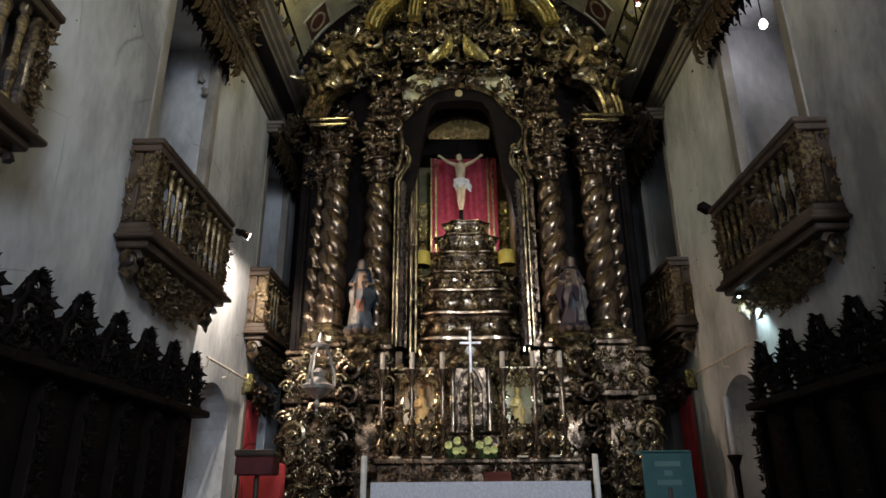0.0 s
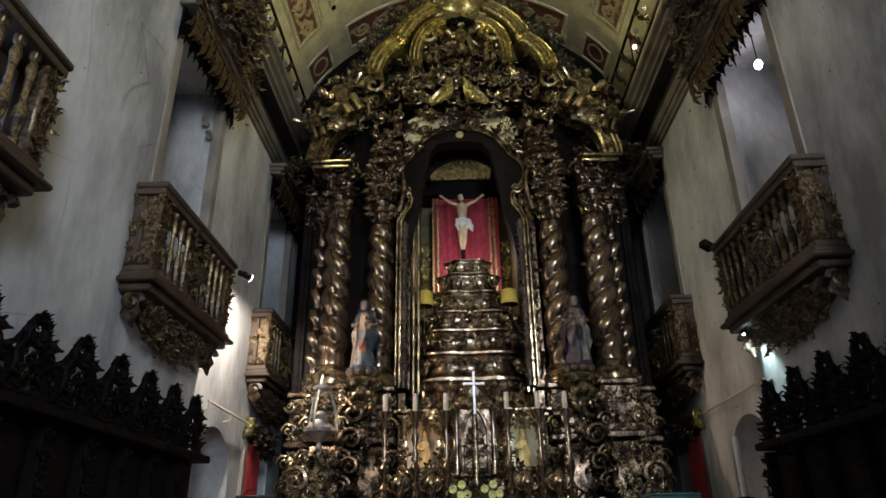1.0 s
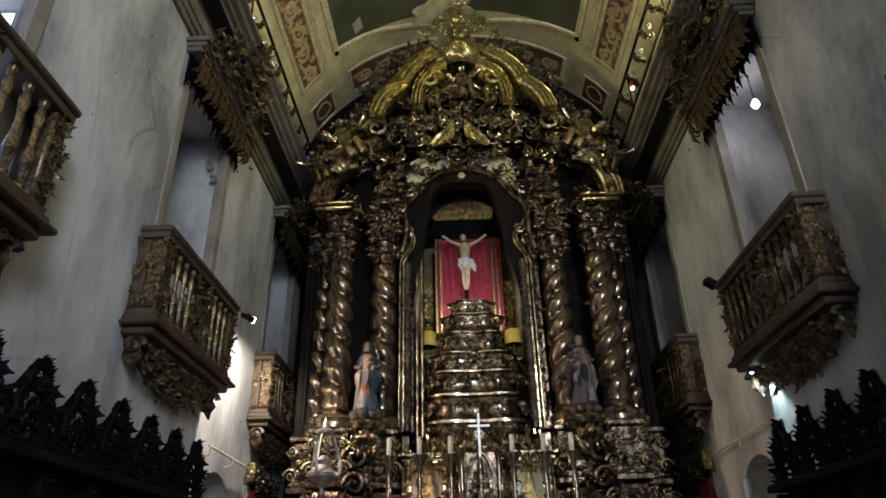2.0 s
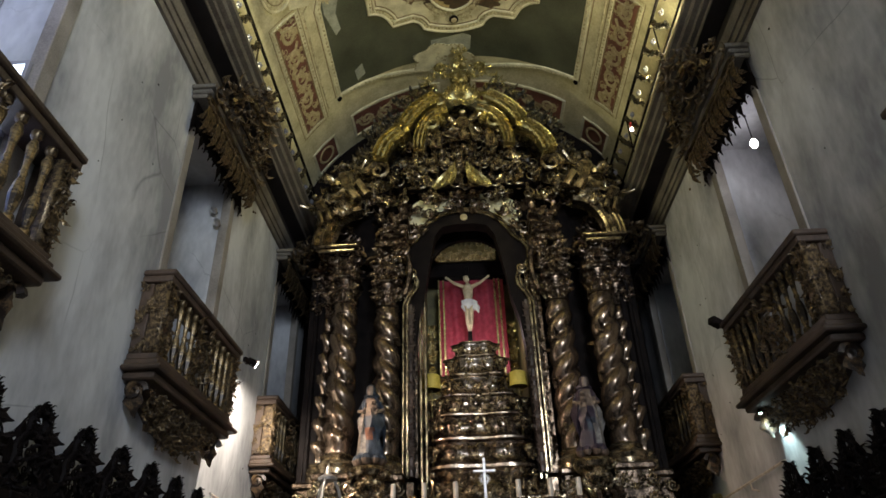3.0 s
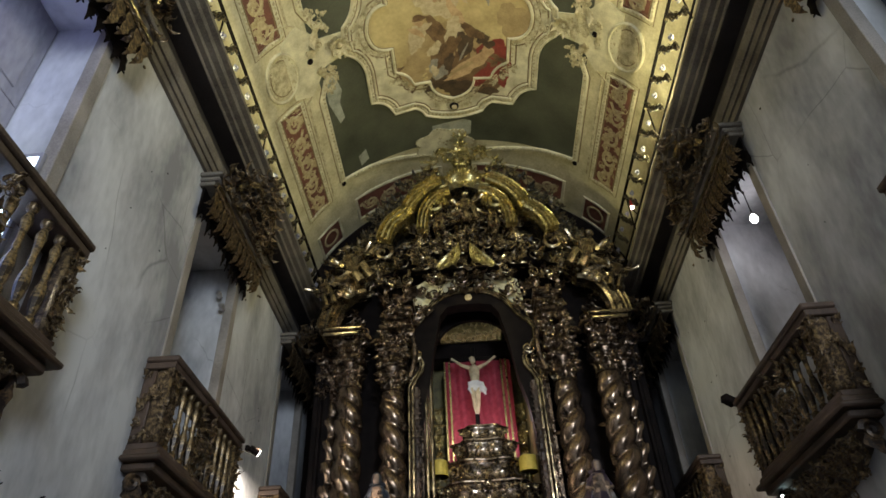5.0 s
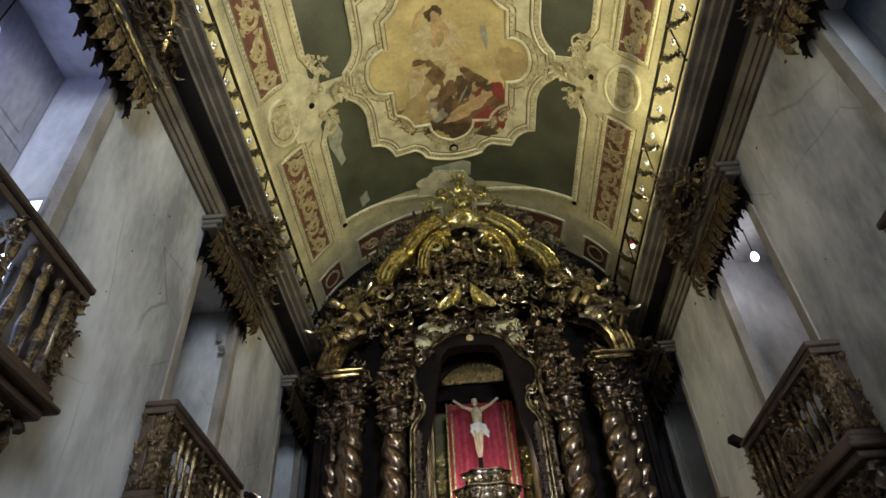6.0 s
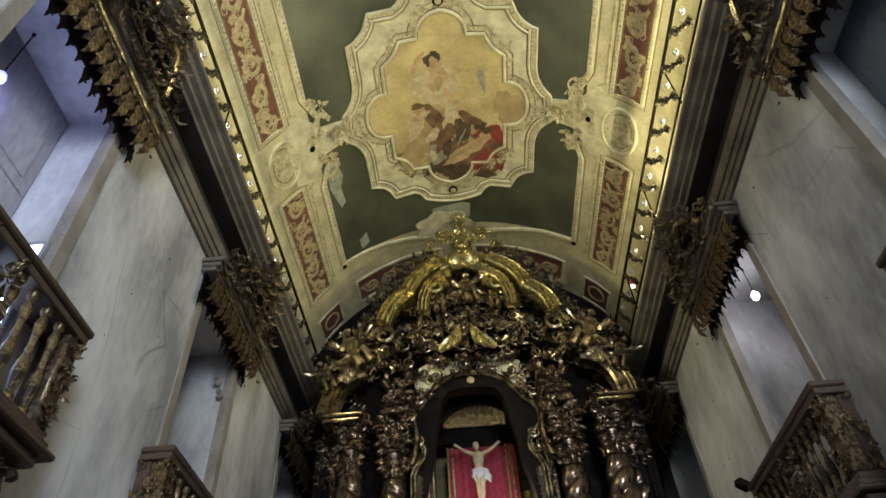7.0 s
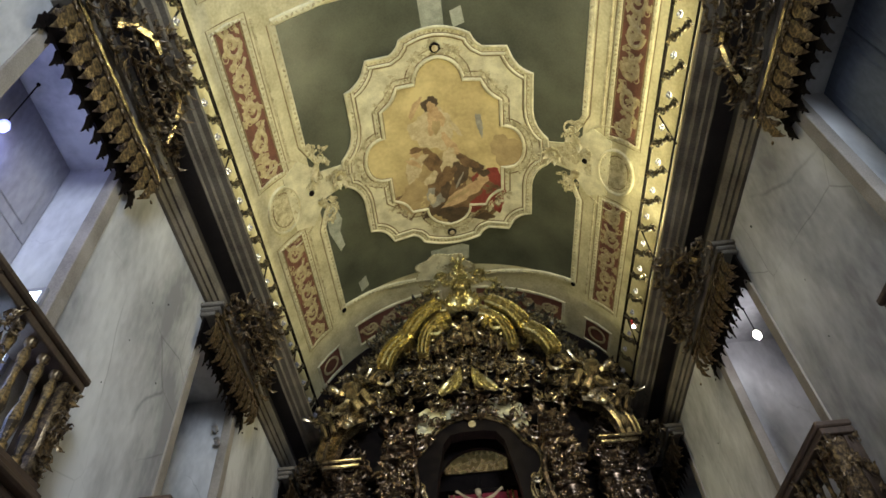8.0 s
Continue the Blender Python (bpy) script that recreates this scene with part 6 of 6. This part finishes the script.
SILVER = material("polished_silver", (0.26, 0.25, 0.24), (0.62, 0.60, 0.58), 0.34, 0.75, 8, 40, 0.1)
cross = thing("altar_cross", "tall silver altar cross with rays on a gilded stem", "altar cross", at(0.03, 10.5, 2.08))
part("stem", lathe([(0.13, 0), (0.14, 0.06), (0.05, 0.14), (0.08, 0.25), (0.03, 0.4), (0.05, 0.7), (0.03, 0.9), (0.05, 1.1), (0.025, 1.3)], 10), GOLD, cross)
part("crosspiece", Shape().add(box(-0.02, 0.02, -0.015, 0.015, 1.3, 1.98, 0.006)).add(box(-0.17, 0.17, -0.016, 0.016, 1.76, 1.80, 0.006)), SILVER, cross, "bright silver cross")
ray = mesh("ray", prism([(-0.005, 0.04), (0.005, 0.04), (0.0, 0.10)], 0.006), SILVER)
for i in range(16):
    part("ray", ray, None, cross, m=at(0, 0, 1.66) @ rot("Y", 22.5 * i + 11))


def urn():
    u = thing("gilded_urn", "small gilded urn with two looped handles", "urn", group="altar urns")
    part("bowl", lathe([(0.07, 0), (0.075, 0.03), (0.03, 0.08), (0.05, 0.12), (0.105, 0.24), (0.11, 0.30), (0.07, 0.36), (0.085, 0.40), (0.05, 0.42), (0.01, 0.46)], 14), GOLD, u)
    for sg in (-1, 1):
        part("handle", sweep([(sg * (0.09 + 0.075 * math.sin(a)), 0, 0.27 + 0.10 * math.cos(a)) for a in [math.pi * i / 8 for i in range(9)]], ring(0.014, 5), up=(0, 1, 0)), GOLD, u)
    part("foot", box(-0.08, 0.08, -0.08, 0.08, -0.001, 0.03, 0.01), IVORY, u, "pale square foot")
    return u


u0 = urn()
for i, x in enumerate((-1.14, -0.66, 0.77, 1.25)):
    m = at(x, 10.36, 2.081)
    if i:
        copy_thing(u0, m)
    else:
        u0.matrix_world = m

PETAL = material("pale_lime_petal", (0.52, 0.56, 0.18), (0.74, 0.76, 0.36), 0.5, 0, 10, 60, 0.1)
FOLIAGE = material("flower_leaf", (0.02, 0.045, 0.015), (0.06, 0.10, 0.03), 0.5, 0, 10, 60, 0.1)
for x in (-0.22, 0.24):
    fl = thing("flower_arrangement", "bunch of lime-yellow flowers with dark green leaves", "flowers", at(x, 10.30, 2.08))
    rng = random.Random(int(x * 100))
    s = Shape()
    for k in range(12):
        s.add(LEAF_B, at(rng.uniform(-0.1, 0.1), rng.uniform(-0.05, 0.05), 0) @ rot("Z", rng.uniform(0, 360)) @ rot("X", rng.uniform(-10, 40)) @ size(rng.uniform(0.16, 0.28)))
    part("leaves", s, FOLIAGE, fl)
    for k in range(4):
        pet = Shape()
        for q in range(5):
            pet.add(leaf(0.075, 0.07, 0.4, 0, 0.008, 5), rot("Y", 72 * q) @ rot("X", 25))
        part("flower", pet, PETAL, fl, "lime-yellow flower", m=at((-0.11, 0.0, 0.10, 0.02)[k], -0.10, (0.16, 0.08, 0.09, 0.22)[k] + 0.02))
bk = thing("missal", "closed maroon book on a slanted stand upon the altar", "book", at(0.36, 9.75, 1.738) @ rot("X", 35))
part("cover", box(-0.19, 0.19, -0.14, 0.14, 0.02, 0.07, 0.01), material("maroon_leather", (0.05, 0.012, 0.012), (0.12, 0.03, 0.03), 0.5, 0, 6, 60, 0.2), bk)
part("pages", box(-0.18, 0.185, -0.13, 0.13, 0.0, 0.0205), IVORY, bk)

WAX = material("white_wax", (0.66, 0.63, 0.56), (0.82, 0.80, 0.74), 0.4, 0, 5, 30, 0.02)
for i, (x, y) in enumerate(((-1.47, 9.4), (1.66, 9.4))):
    c = thing("standing_candle", "thick white candle on a low dark stand", "candle", at(x, y, FLOOR), group="standing candles")
    part("stand", lathe([(0.16, 0), (0.16, 0.03), (0.04, 0.06), (0.03, 0.35), (0.07, 0.40), (0.07, 0.42)], 14), WOOD, c)
    part("wax", lathe([(0.042, 0.42), (0.042, 1.34), (0.03, 1.36), (0.005, 1.36)], 14), WAX, c)

# hanging silver lamp
lamp = thing("sanctuary_lamp", "hanging chased silver sanctuary lamp on chains", "hanging lamp", at(-2.34, 10.25, 2.73))
part("bowl", lathe([(0.01, 0), (0.035, 0.05), (0.015, 0.09), (0.05, 0.14), (0.03, 0.22), (0.13, 0.30), (0.24, 0.38), (0.25, 0.43), (0.16, 0.49), (0.10, 0.56), (0.13, 0.62), (0.04, 0.70)], 18), SILVER, lamp)
part("crown", lathe([(0.14, 1.02), (0.15, 1.06), (0.05, 1.12), (0.03, 1.2), (0.005, 1.28)], 14), SILVER, lamp)
for i in range(3):
    a = radians(120 * i + 20)
    part("chain", sweep([(0.25 * math.cos(a), 0.25 * math.sin(a), 0.43), (0.26 * math.cos(a), 0.26 * math.sin(a), 0.6), (0.17 * math.cos(a), 0.14 * math.sin(a), 0.9), (0.09 * math.cos(a), 0.09 * math.sin(a), 1.05)], ring(0.022, 6), up=(0.3, 0.2, 1)), SILVER, lamp)
part("cord", sweep([(0, 0, 1.25), (0.02, 0.55, 5.38)], ring(0.005, 5), up=(1, 0, 0)), BLACKWOOD, lamp)

# yellow lamp shades in the niche
SHADE = material("yellow_shade", (0.46, 0.34, 0.05), (0.66, 0.52, 0.10), 0.6, 0, 5, 30, 0.05)
for x in (-0.82, 0.78):
    c = thing("shaded_lamp", "yellow cloth lamp shade on a thin brass candle arm", "lamp", at(x, 11.75, 5.60), group="niche lamps")
    part("shade", lathe([(0.17, 0), (0.155, 0.27), (0.148, 0.27), (0.163, 0.0)], 18), SHADE, c)
    part("stem", lathe([(0.05, -1.55), (0.015, -1.5), (0.012, -0.1), (0.02, 0.0), (0.01, 0.1)], 8), BRIGHT, c)

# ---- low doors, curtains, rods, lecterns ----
# white with shade mixed into its colour, for recess backs and a candle
SHADOWED = material("shaded_white", (0.40, 0.40, 0.42), (0.58, 0.58, 0.60), 0.85, 0, 1.5, 20, 0.1)
for side, (a, b), word in ((-1, low_left, "left"), (1, low_right, "right")):
    r, c = (b - a) / 2, (a + b) / 2
    n = 16
    x0, x1 = side * (HALF + 0.0), side * (HALF + DEEP)
    # spandrels: the square hole's head is filled round a half circle
    v, f = [], []
    for x in (x0, x1):
        v += [(x, c + r * math.cos(math.pi * i / n), 2.4 + r * math.sin(math.pi * i / n)) for i in range(n + 1)]
        v += [(x, c + r * math.cos(math.pi * i / n), 3.32) for i in range(n + 1)]
    k = n + 1
    for i in range(n):
        f += [(i, i + 1, k + i + 1, k + i), (2 * k + i, 3 * k + i, 3 * k + i + 1, 2 * k + i + 1), (i, 2 * k + i, 2 * k + i + 1, i + 1)]
    solid("arch_head_" + word, (v, f), PLASTER, "plastered round head of a low wall recess", "wall", kind="structure", smooth=False)
    solid("recess_back_" + word, box(*sorted((side * (HALF + 0.55), side * (HALF + 0.6))), a - 0.05, b + 0.05, 0, 3.3), SHADOWED, "white back of the wall recess, shade put into its colour", "wall", kind="structure", smooth=False)
    # the sacristy door with its red curtain
    dr = thing("sacristy_door_" + word, "dark sacristy doorway under a gilded carved lintel", "doorway", kind="structure")
    part("jamb", box(*sorted((side * (HALF - 0.06), side * (HALF + 0.2))), 11.42, 11.56, FLOOR, 3.28, 0.01), STONE, dr)
    part("lintel", box(*sorted((side * (HALF - 0.10), side * (HALF + 0.2))), 11.40, 13.2, 3.2, 3.34, 0.015), BROWN, dr)
    part("door_back", box(*sorted((side * (HALF + 0.6), side * (HALF + 0.64))), 11.4, 13.2, 0, 3.3), BLACKWOOD, dr)
    part("lintel_carving", carving(1.5, 0.5, 111, 0.17), BROWN, dr, "gilded leaf fringe", m=at(side * (HALF - 0.14), 12.2, 3.25) @ rot("Z", -90 * side))
    part("corbel", Shape().add(box(-0.08, 0.08, -0.07, 0.07, -0.16, 0.16, 0.02)).add(carving(0.16, 0.28, 112, 0.09), at(0, -0.07, 0)), BRIGHT, dr, m=at(side * (HALF - 0.1), 11.45, 3.4) @ rot("Z", 0))
    cu = thing("curtain", "red cloth curtain drawn across the sacristy door", "curtain", at(side * (HALF + 0.02), 12.0, FLOOR), group="red curtains")
    v, f = [], []
    for j in range(9):
        for i in range(31):
            u = i / 30
            v.append((side * (0.05 * math.sin(u * 30 + 0.4 * j) * (0.6 + 0.05 * j)) - side * 0.05, -0.38 + 0.72 * u, 2.42 * j / 8))
    for j in range(8):
        for i in range(30):
            q = j * 31 + i
            f.append((q, q + 1, q + 32, q + 31))
    part("cloth", (v, f), CURTAIN, cu)
    part("rod", sweep([(-side * 0.05, -0.5, 2.44), (-side * 0.05, 0.9, 2.44)], ring(0.015)), BRIGHT, cu)
    # a slender rod fixed along the wall
    y0, y1 = (9.4, 11.4) if side < 0 else (8.7, 11.2)
    rd = thing("wall_rod", "slender pale metal rod on brackets along the wall", "rod", at(side * (HALF - 0.10), 0, 3.46))
    part("bar", sweep([(0, y0, 0), (0, y1, -0.03)], ring(0.018)), IVORY, rd)
    for y in (y0 + 0.05, (y0 + y1) / 2):
        part("bracket", sweep([(side * 0.1, y, -0.14), (0, y, -0.12), (-0.01 * side, y, 0)], ring(0.014), up=(0, 1, 0)), IVORY, rd)

TEAL = material("teal_cloth", (0.02, 0.075, 0.075), (0.035, 0.12, 0.12), 0.7, 0, 3, 70, 0.1)
WORN = material("faded_lettering", (0.08, 0.16, 0.155), (0.11, 0.19, 0.18), 0.7, 0, 6, 60, 0.05)
amb = thing("ambo", "reading stand hung with a teal cloth with faded lettering", "lectern", at(2.42, 8.75, 0.54))
part("post", lathe([(0.2, 0), (0.2, 0.04), (0.04, 0.1), (0.04, 1.1)], 14), WOOD, amb)
part("cloth", Shape().add(box(-0.31, 0.31, -0.03, 0.0, 0.45, 1.53, 0.008)).add(box(-0.31, 0.31, -0.03, 0.3, 1.50, 1.54, 0.008)), TEAL, amb, "teal cloth front")
for i, (w, z) in enumerate(((0.32, 1.38), (0.10, 1.27), (0.30, 1.16))):
    part("lettering_bar", box(-w / 2, w / 2, -0.034, -0.0305, z - 0.03, z + 0.03), WORN, amb)
lec = thing("lectern", "dark wooden lectern with a red cloth hanging in front", "lectern", at(-2.95, 9.5, FLOOR))
part("desk", box(-0.27, 0.27, -0.2, 0.2, 1.36, 1.41, 0.01), WOOD, lec, m=rot("X", 0))
part("paper", box(-0.12, 0.24, -0.17, 0.15, 1.411, 1.418), IVORY, lec, "white sheet lying on the desk")
part("desk_lip", box(-0.27, 0.27, -0.22, -0.19, 1.38, 1.45, 0.005), WOOD, lec)
part("skirt", box(-0.26, 0.26, -0.19, 0.18, 1.12, 1.361, 0.02), material("dark_red_cloth", (0.06, 0.008, 0.01), (0.13, 0.02, 0.022), 0.7, 0, 4, 60, 0.1), lec)
part("post", lathe([(0.2, 0), (0.2, 0.04), (0.035, 0.1), (0.035, 1.2)], 12), WOOD, lec)
chair = thing("draped_chair", "high-backed chair draped in red cloth", "chair", at(-3.12, 10.2, FLOOR))
part("seat_block", box(-0.3, 0.3, -0.25, 0.25, 0.0, 0.48, 0.03), WOOD, chair)
part("red_drape", Shape().add(box(-0.32, 0.32, -0.28, 0.3, 0.46, 0.52, 0.03)).add(box(-0.32, 0.32, 0.2, 0.32, 0.5, 1.32, 0.05)), CURTAIN, chair, "red cloth")
mic = thing("microphone_stand", "thin black microphone on a gooseneck stand", "microphone", at(-3.2, 9.45, FLOOR))
part("pole", lathe([(0.12, 0), (0.12, 0.02), (0.012, 0.03), (0.012, 1.3)], 10), BLACKWOOD, mic)
part("gooseneck", sweep([(0, 0, 1.3), (0.02, 0, 1.45), (0.1, 0, 1.53), (0.22, 0, 1.53)], ring(0.008, 5), up=(0, 1, 0)), BLACKWOOD, mic)
pas = thing("paschal_candle", "large white decorated candle on a tall dark stand", "candle", at(3.74, 9.9, FLOOR))
part("stand", lathe([(0.22, 0), (0.22, 0.05), (0.06, 0.12), (0.05, 0.5), (0.09, 0.6), (0.04, 0.75), (0.045, 1.2), (0.10, 1.33), (0.11, 1.35), (0.04, 1.36)], 16), BLACKWOOD, pas)
# the wax takes the greyed white, so its shade is painted on
part("wax", lathe([(0.045, 1.36), (0.045, 2.16), (0.01, 2.17)], 16), SHADOWED, pas, "white wax candle with pale markings, its shade put into the colour")

# ---- lamps and floodlights that can be seen ----
GLOW_W = glowing("lamp_glow_white", (1.0, 0.95, 0.90), 12)
GLOW_C = glowing("lamp_glow_cool", (0.75, 1.0, 1.0), 10)
GLOW_B = glowing("lamp_glow_blue", (0.40, 0.45, 1.0), 1.2)
GLOW_P = glowing("lamp_glow_pink", (1.0, 0.72, 0.70), 9)
fl = thing("spotlight", "small white spotlight clamped to the balcony rail", "spotlight", at(-3.44, 9.22, 5.33))
part("housing", Shape().add(lathe([(0.05, 0), (0.06, 0.1), (0.06, 0.14)], 12), rot("Z", 40) @ rot("Y", 110)), BLACKWOOD, fl)
part("lens", Shape().add(lathe([(0.001, 0.142), (0.056, 0.142), (0.05, 0.155), (0.001, 0.156)], 12), rot("Z", 40) @ rot("Y", 110)), GLOW_W, fl, "glowing lens")
part("clamp", box(-0.03, 0.03, -0.14, 0.0, -0.08, 0.0, 0.01), BLACKWOOD, fl)
fl = thing("floodlight", "black floodlight on an arm beside the balcony", "floodlight", at(3.49, 8.98, 5.50))
part("housing", box(-0.10, 0.10, -0.07, 0.07, -0.06, 0.06, 0.02), BLACKWOOD, fl, m=rot("Z", 25) @ rot("Y", 18))
part("arm", sweep([(0.08, -0.02, 0.0), (0.14, -0.12, 0.02), (0.10, -0.24, -0.10)], ring(0.015), up=(0, 0, 1)), WOOD, fl)
fl = thing("tube_light", "cool white lamp fixed under the balcony", "lamp", at(3.70, 8.66, 4.07))
part("body", box(-0.10, 0.12, -0.03, 0.03, -0.005, 0.04, 0.01), BLACKWOOD, fl)
part("diffuser", box(-0.09, 0.11, -0.02, 0.025, -0.022, -0.004, 0.006), GLOW_C, fl, "glowing cool diffuser")
fl = thing("tribune_bulb", "bare white bulb under the head of the tribune", "lamp", at(4.16, 7.66, 7.72))
part("glass", lathe([(0.005, -0.09), (0.045, -0.05), (0.058, 0), (0.04, 0.05), (0.01, 0.08)], 14), GLOW_W, fl, "glowing bulb")
part("holder", lathe([(0.008, 0.075), (0.008, 0.50), (0.02, 0.51), (0.02, 0.53)], 8), BLACKWOOD, fl)
fl = thing("tribune_bulb", "violet-blue bulb hanging under the head of the tribune", "lamp", at(-4.36, 3.00, 7.40))
part("glass", lathe([(0.005, -0.09), (0.05, -0.05), (0.06, 0), (0.045, 0.05), (0.02, 0.08)], 14), GLOW_B, fl, "glowing bluish bulb")
part("holder", lathe([(0.007, 0.075), (0.007, 0.82), (0.02, 0.83), (0.02, 0.848)], 8), BLACKWOOD, fl)
fl = thing("cornice_lamp", "small pink-white lamp on the cornice railing", "lamp", at(3.14, 9.62, 9.76))
part("glass", lathe([(0.005, -0.05), (0.035, -0.02), (0.035, 0.02), (0.005, 0.05)], 10), GLOW_P, fl, "glowing bulb")
part("bracket", sweep([(0.0, 0, -0.045), (0.03, 0, -0.12), (0.07, 0, -0.19)], ring(0.012), up=(0, 1, 0)), BLACKWOOD, fl)
part("socket", lathe([(0.02, 0.05), (0.03, 0.07), (0.03, 0.16), (0.012, 0.17)], 10), CURTAIN, fl, "red lamp socket")
fl = thing("cornice_floodlight", "small black floodlight standing on the cornice", "floodlight", at(3.38, 7.98, 9.51))
part("housing", box(-0.10, 0.10, -0.07, 0.07, 0.10, 0.28, 0.015), BLACKWOOD, fl)
part("lens", box(-0.085, 0.085, -0.074, -0.069, 0.12, 0.26), GLOW_W, fl, "glowing lens")
part("yoke", Shape().add(box(-0.12, -0.10, -0.02, 0.02, 0.0, 0.22)).add(box(0.10, 0.12, -0.02, 0.02, 0.0, 0.22)).add(box(-0.12, 0.12, -0.03, 0.03, 0.0, 0.015)), BLACKWOOD, fl)

for z, x in ((7.62, 0.18), (7.38, 0.10)):
    fl = thing("tribune_spot", "small chrome spotlight on the tribune's reveal", "spotlight", at(-HALF - x, centre(-1, 0) + 0.74, z), group="tribune spots")
    part("can", Shape().add(lathe([(0.03, 0), (0.045, 0.03), (0.045, 0.11), (0.03, 0.115)], 12), rot("X", 70)), SILVER, fl)
    part("arm", sweep([(0, 0.0, 0.0), (0, 0.05, 0.04), (0, 0.085, 0.05)], ring(0.01), up=(1, 0, 0)), BLACKWOOD, fl)

rng = random.Random(12)
nail = mesh("nail", lathe([(0.02, 0), (0.018, 0.008), (0.001, 0.01)], 8), BLACKWOOD)
for side, wobj in ((-1, wall_left), (1, wall_right)):
    for i in range(15):
        part("nail", nail, None, wobj, m=at(side * (HALF - 0.001), rng.choice((5.2, 5.9, 10.1, 10.6, 0.9)) + rng.uniform(-0.35, 0.35), rng.uniform(3.6, 8.3)) @ rot("Y", -90 * side) @ size(rng.uniform(0.4, 0.9)))
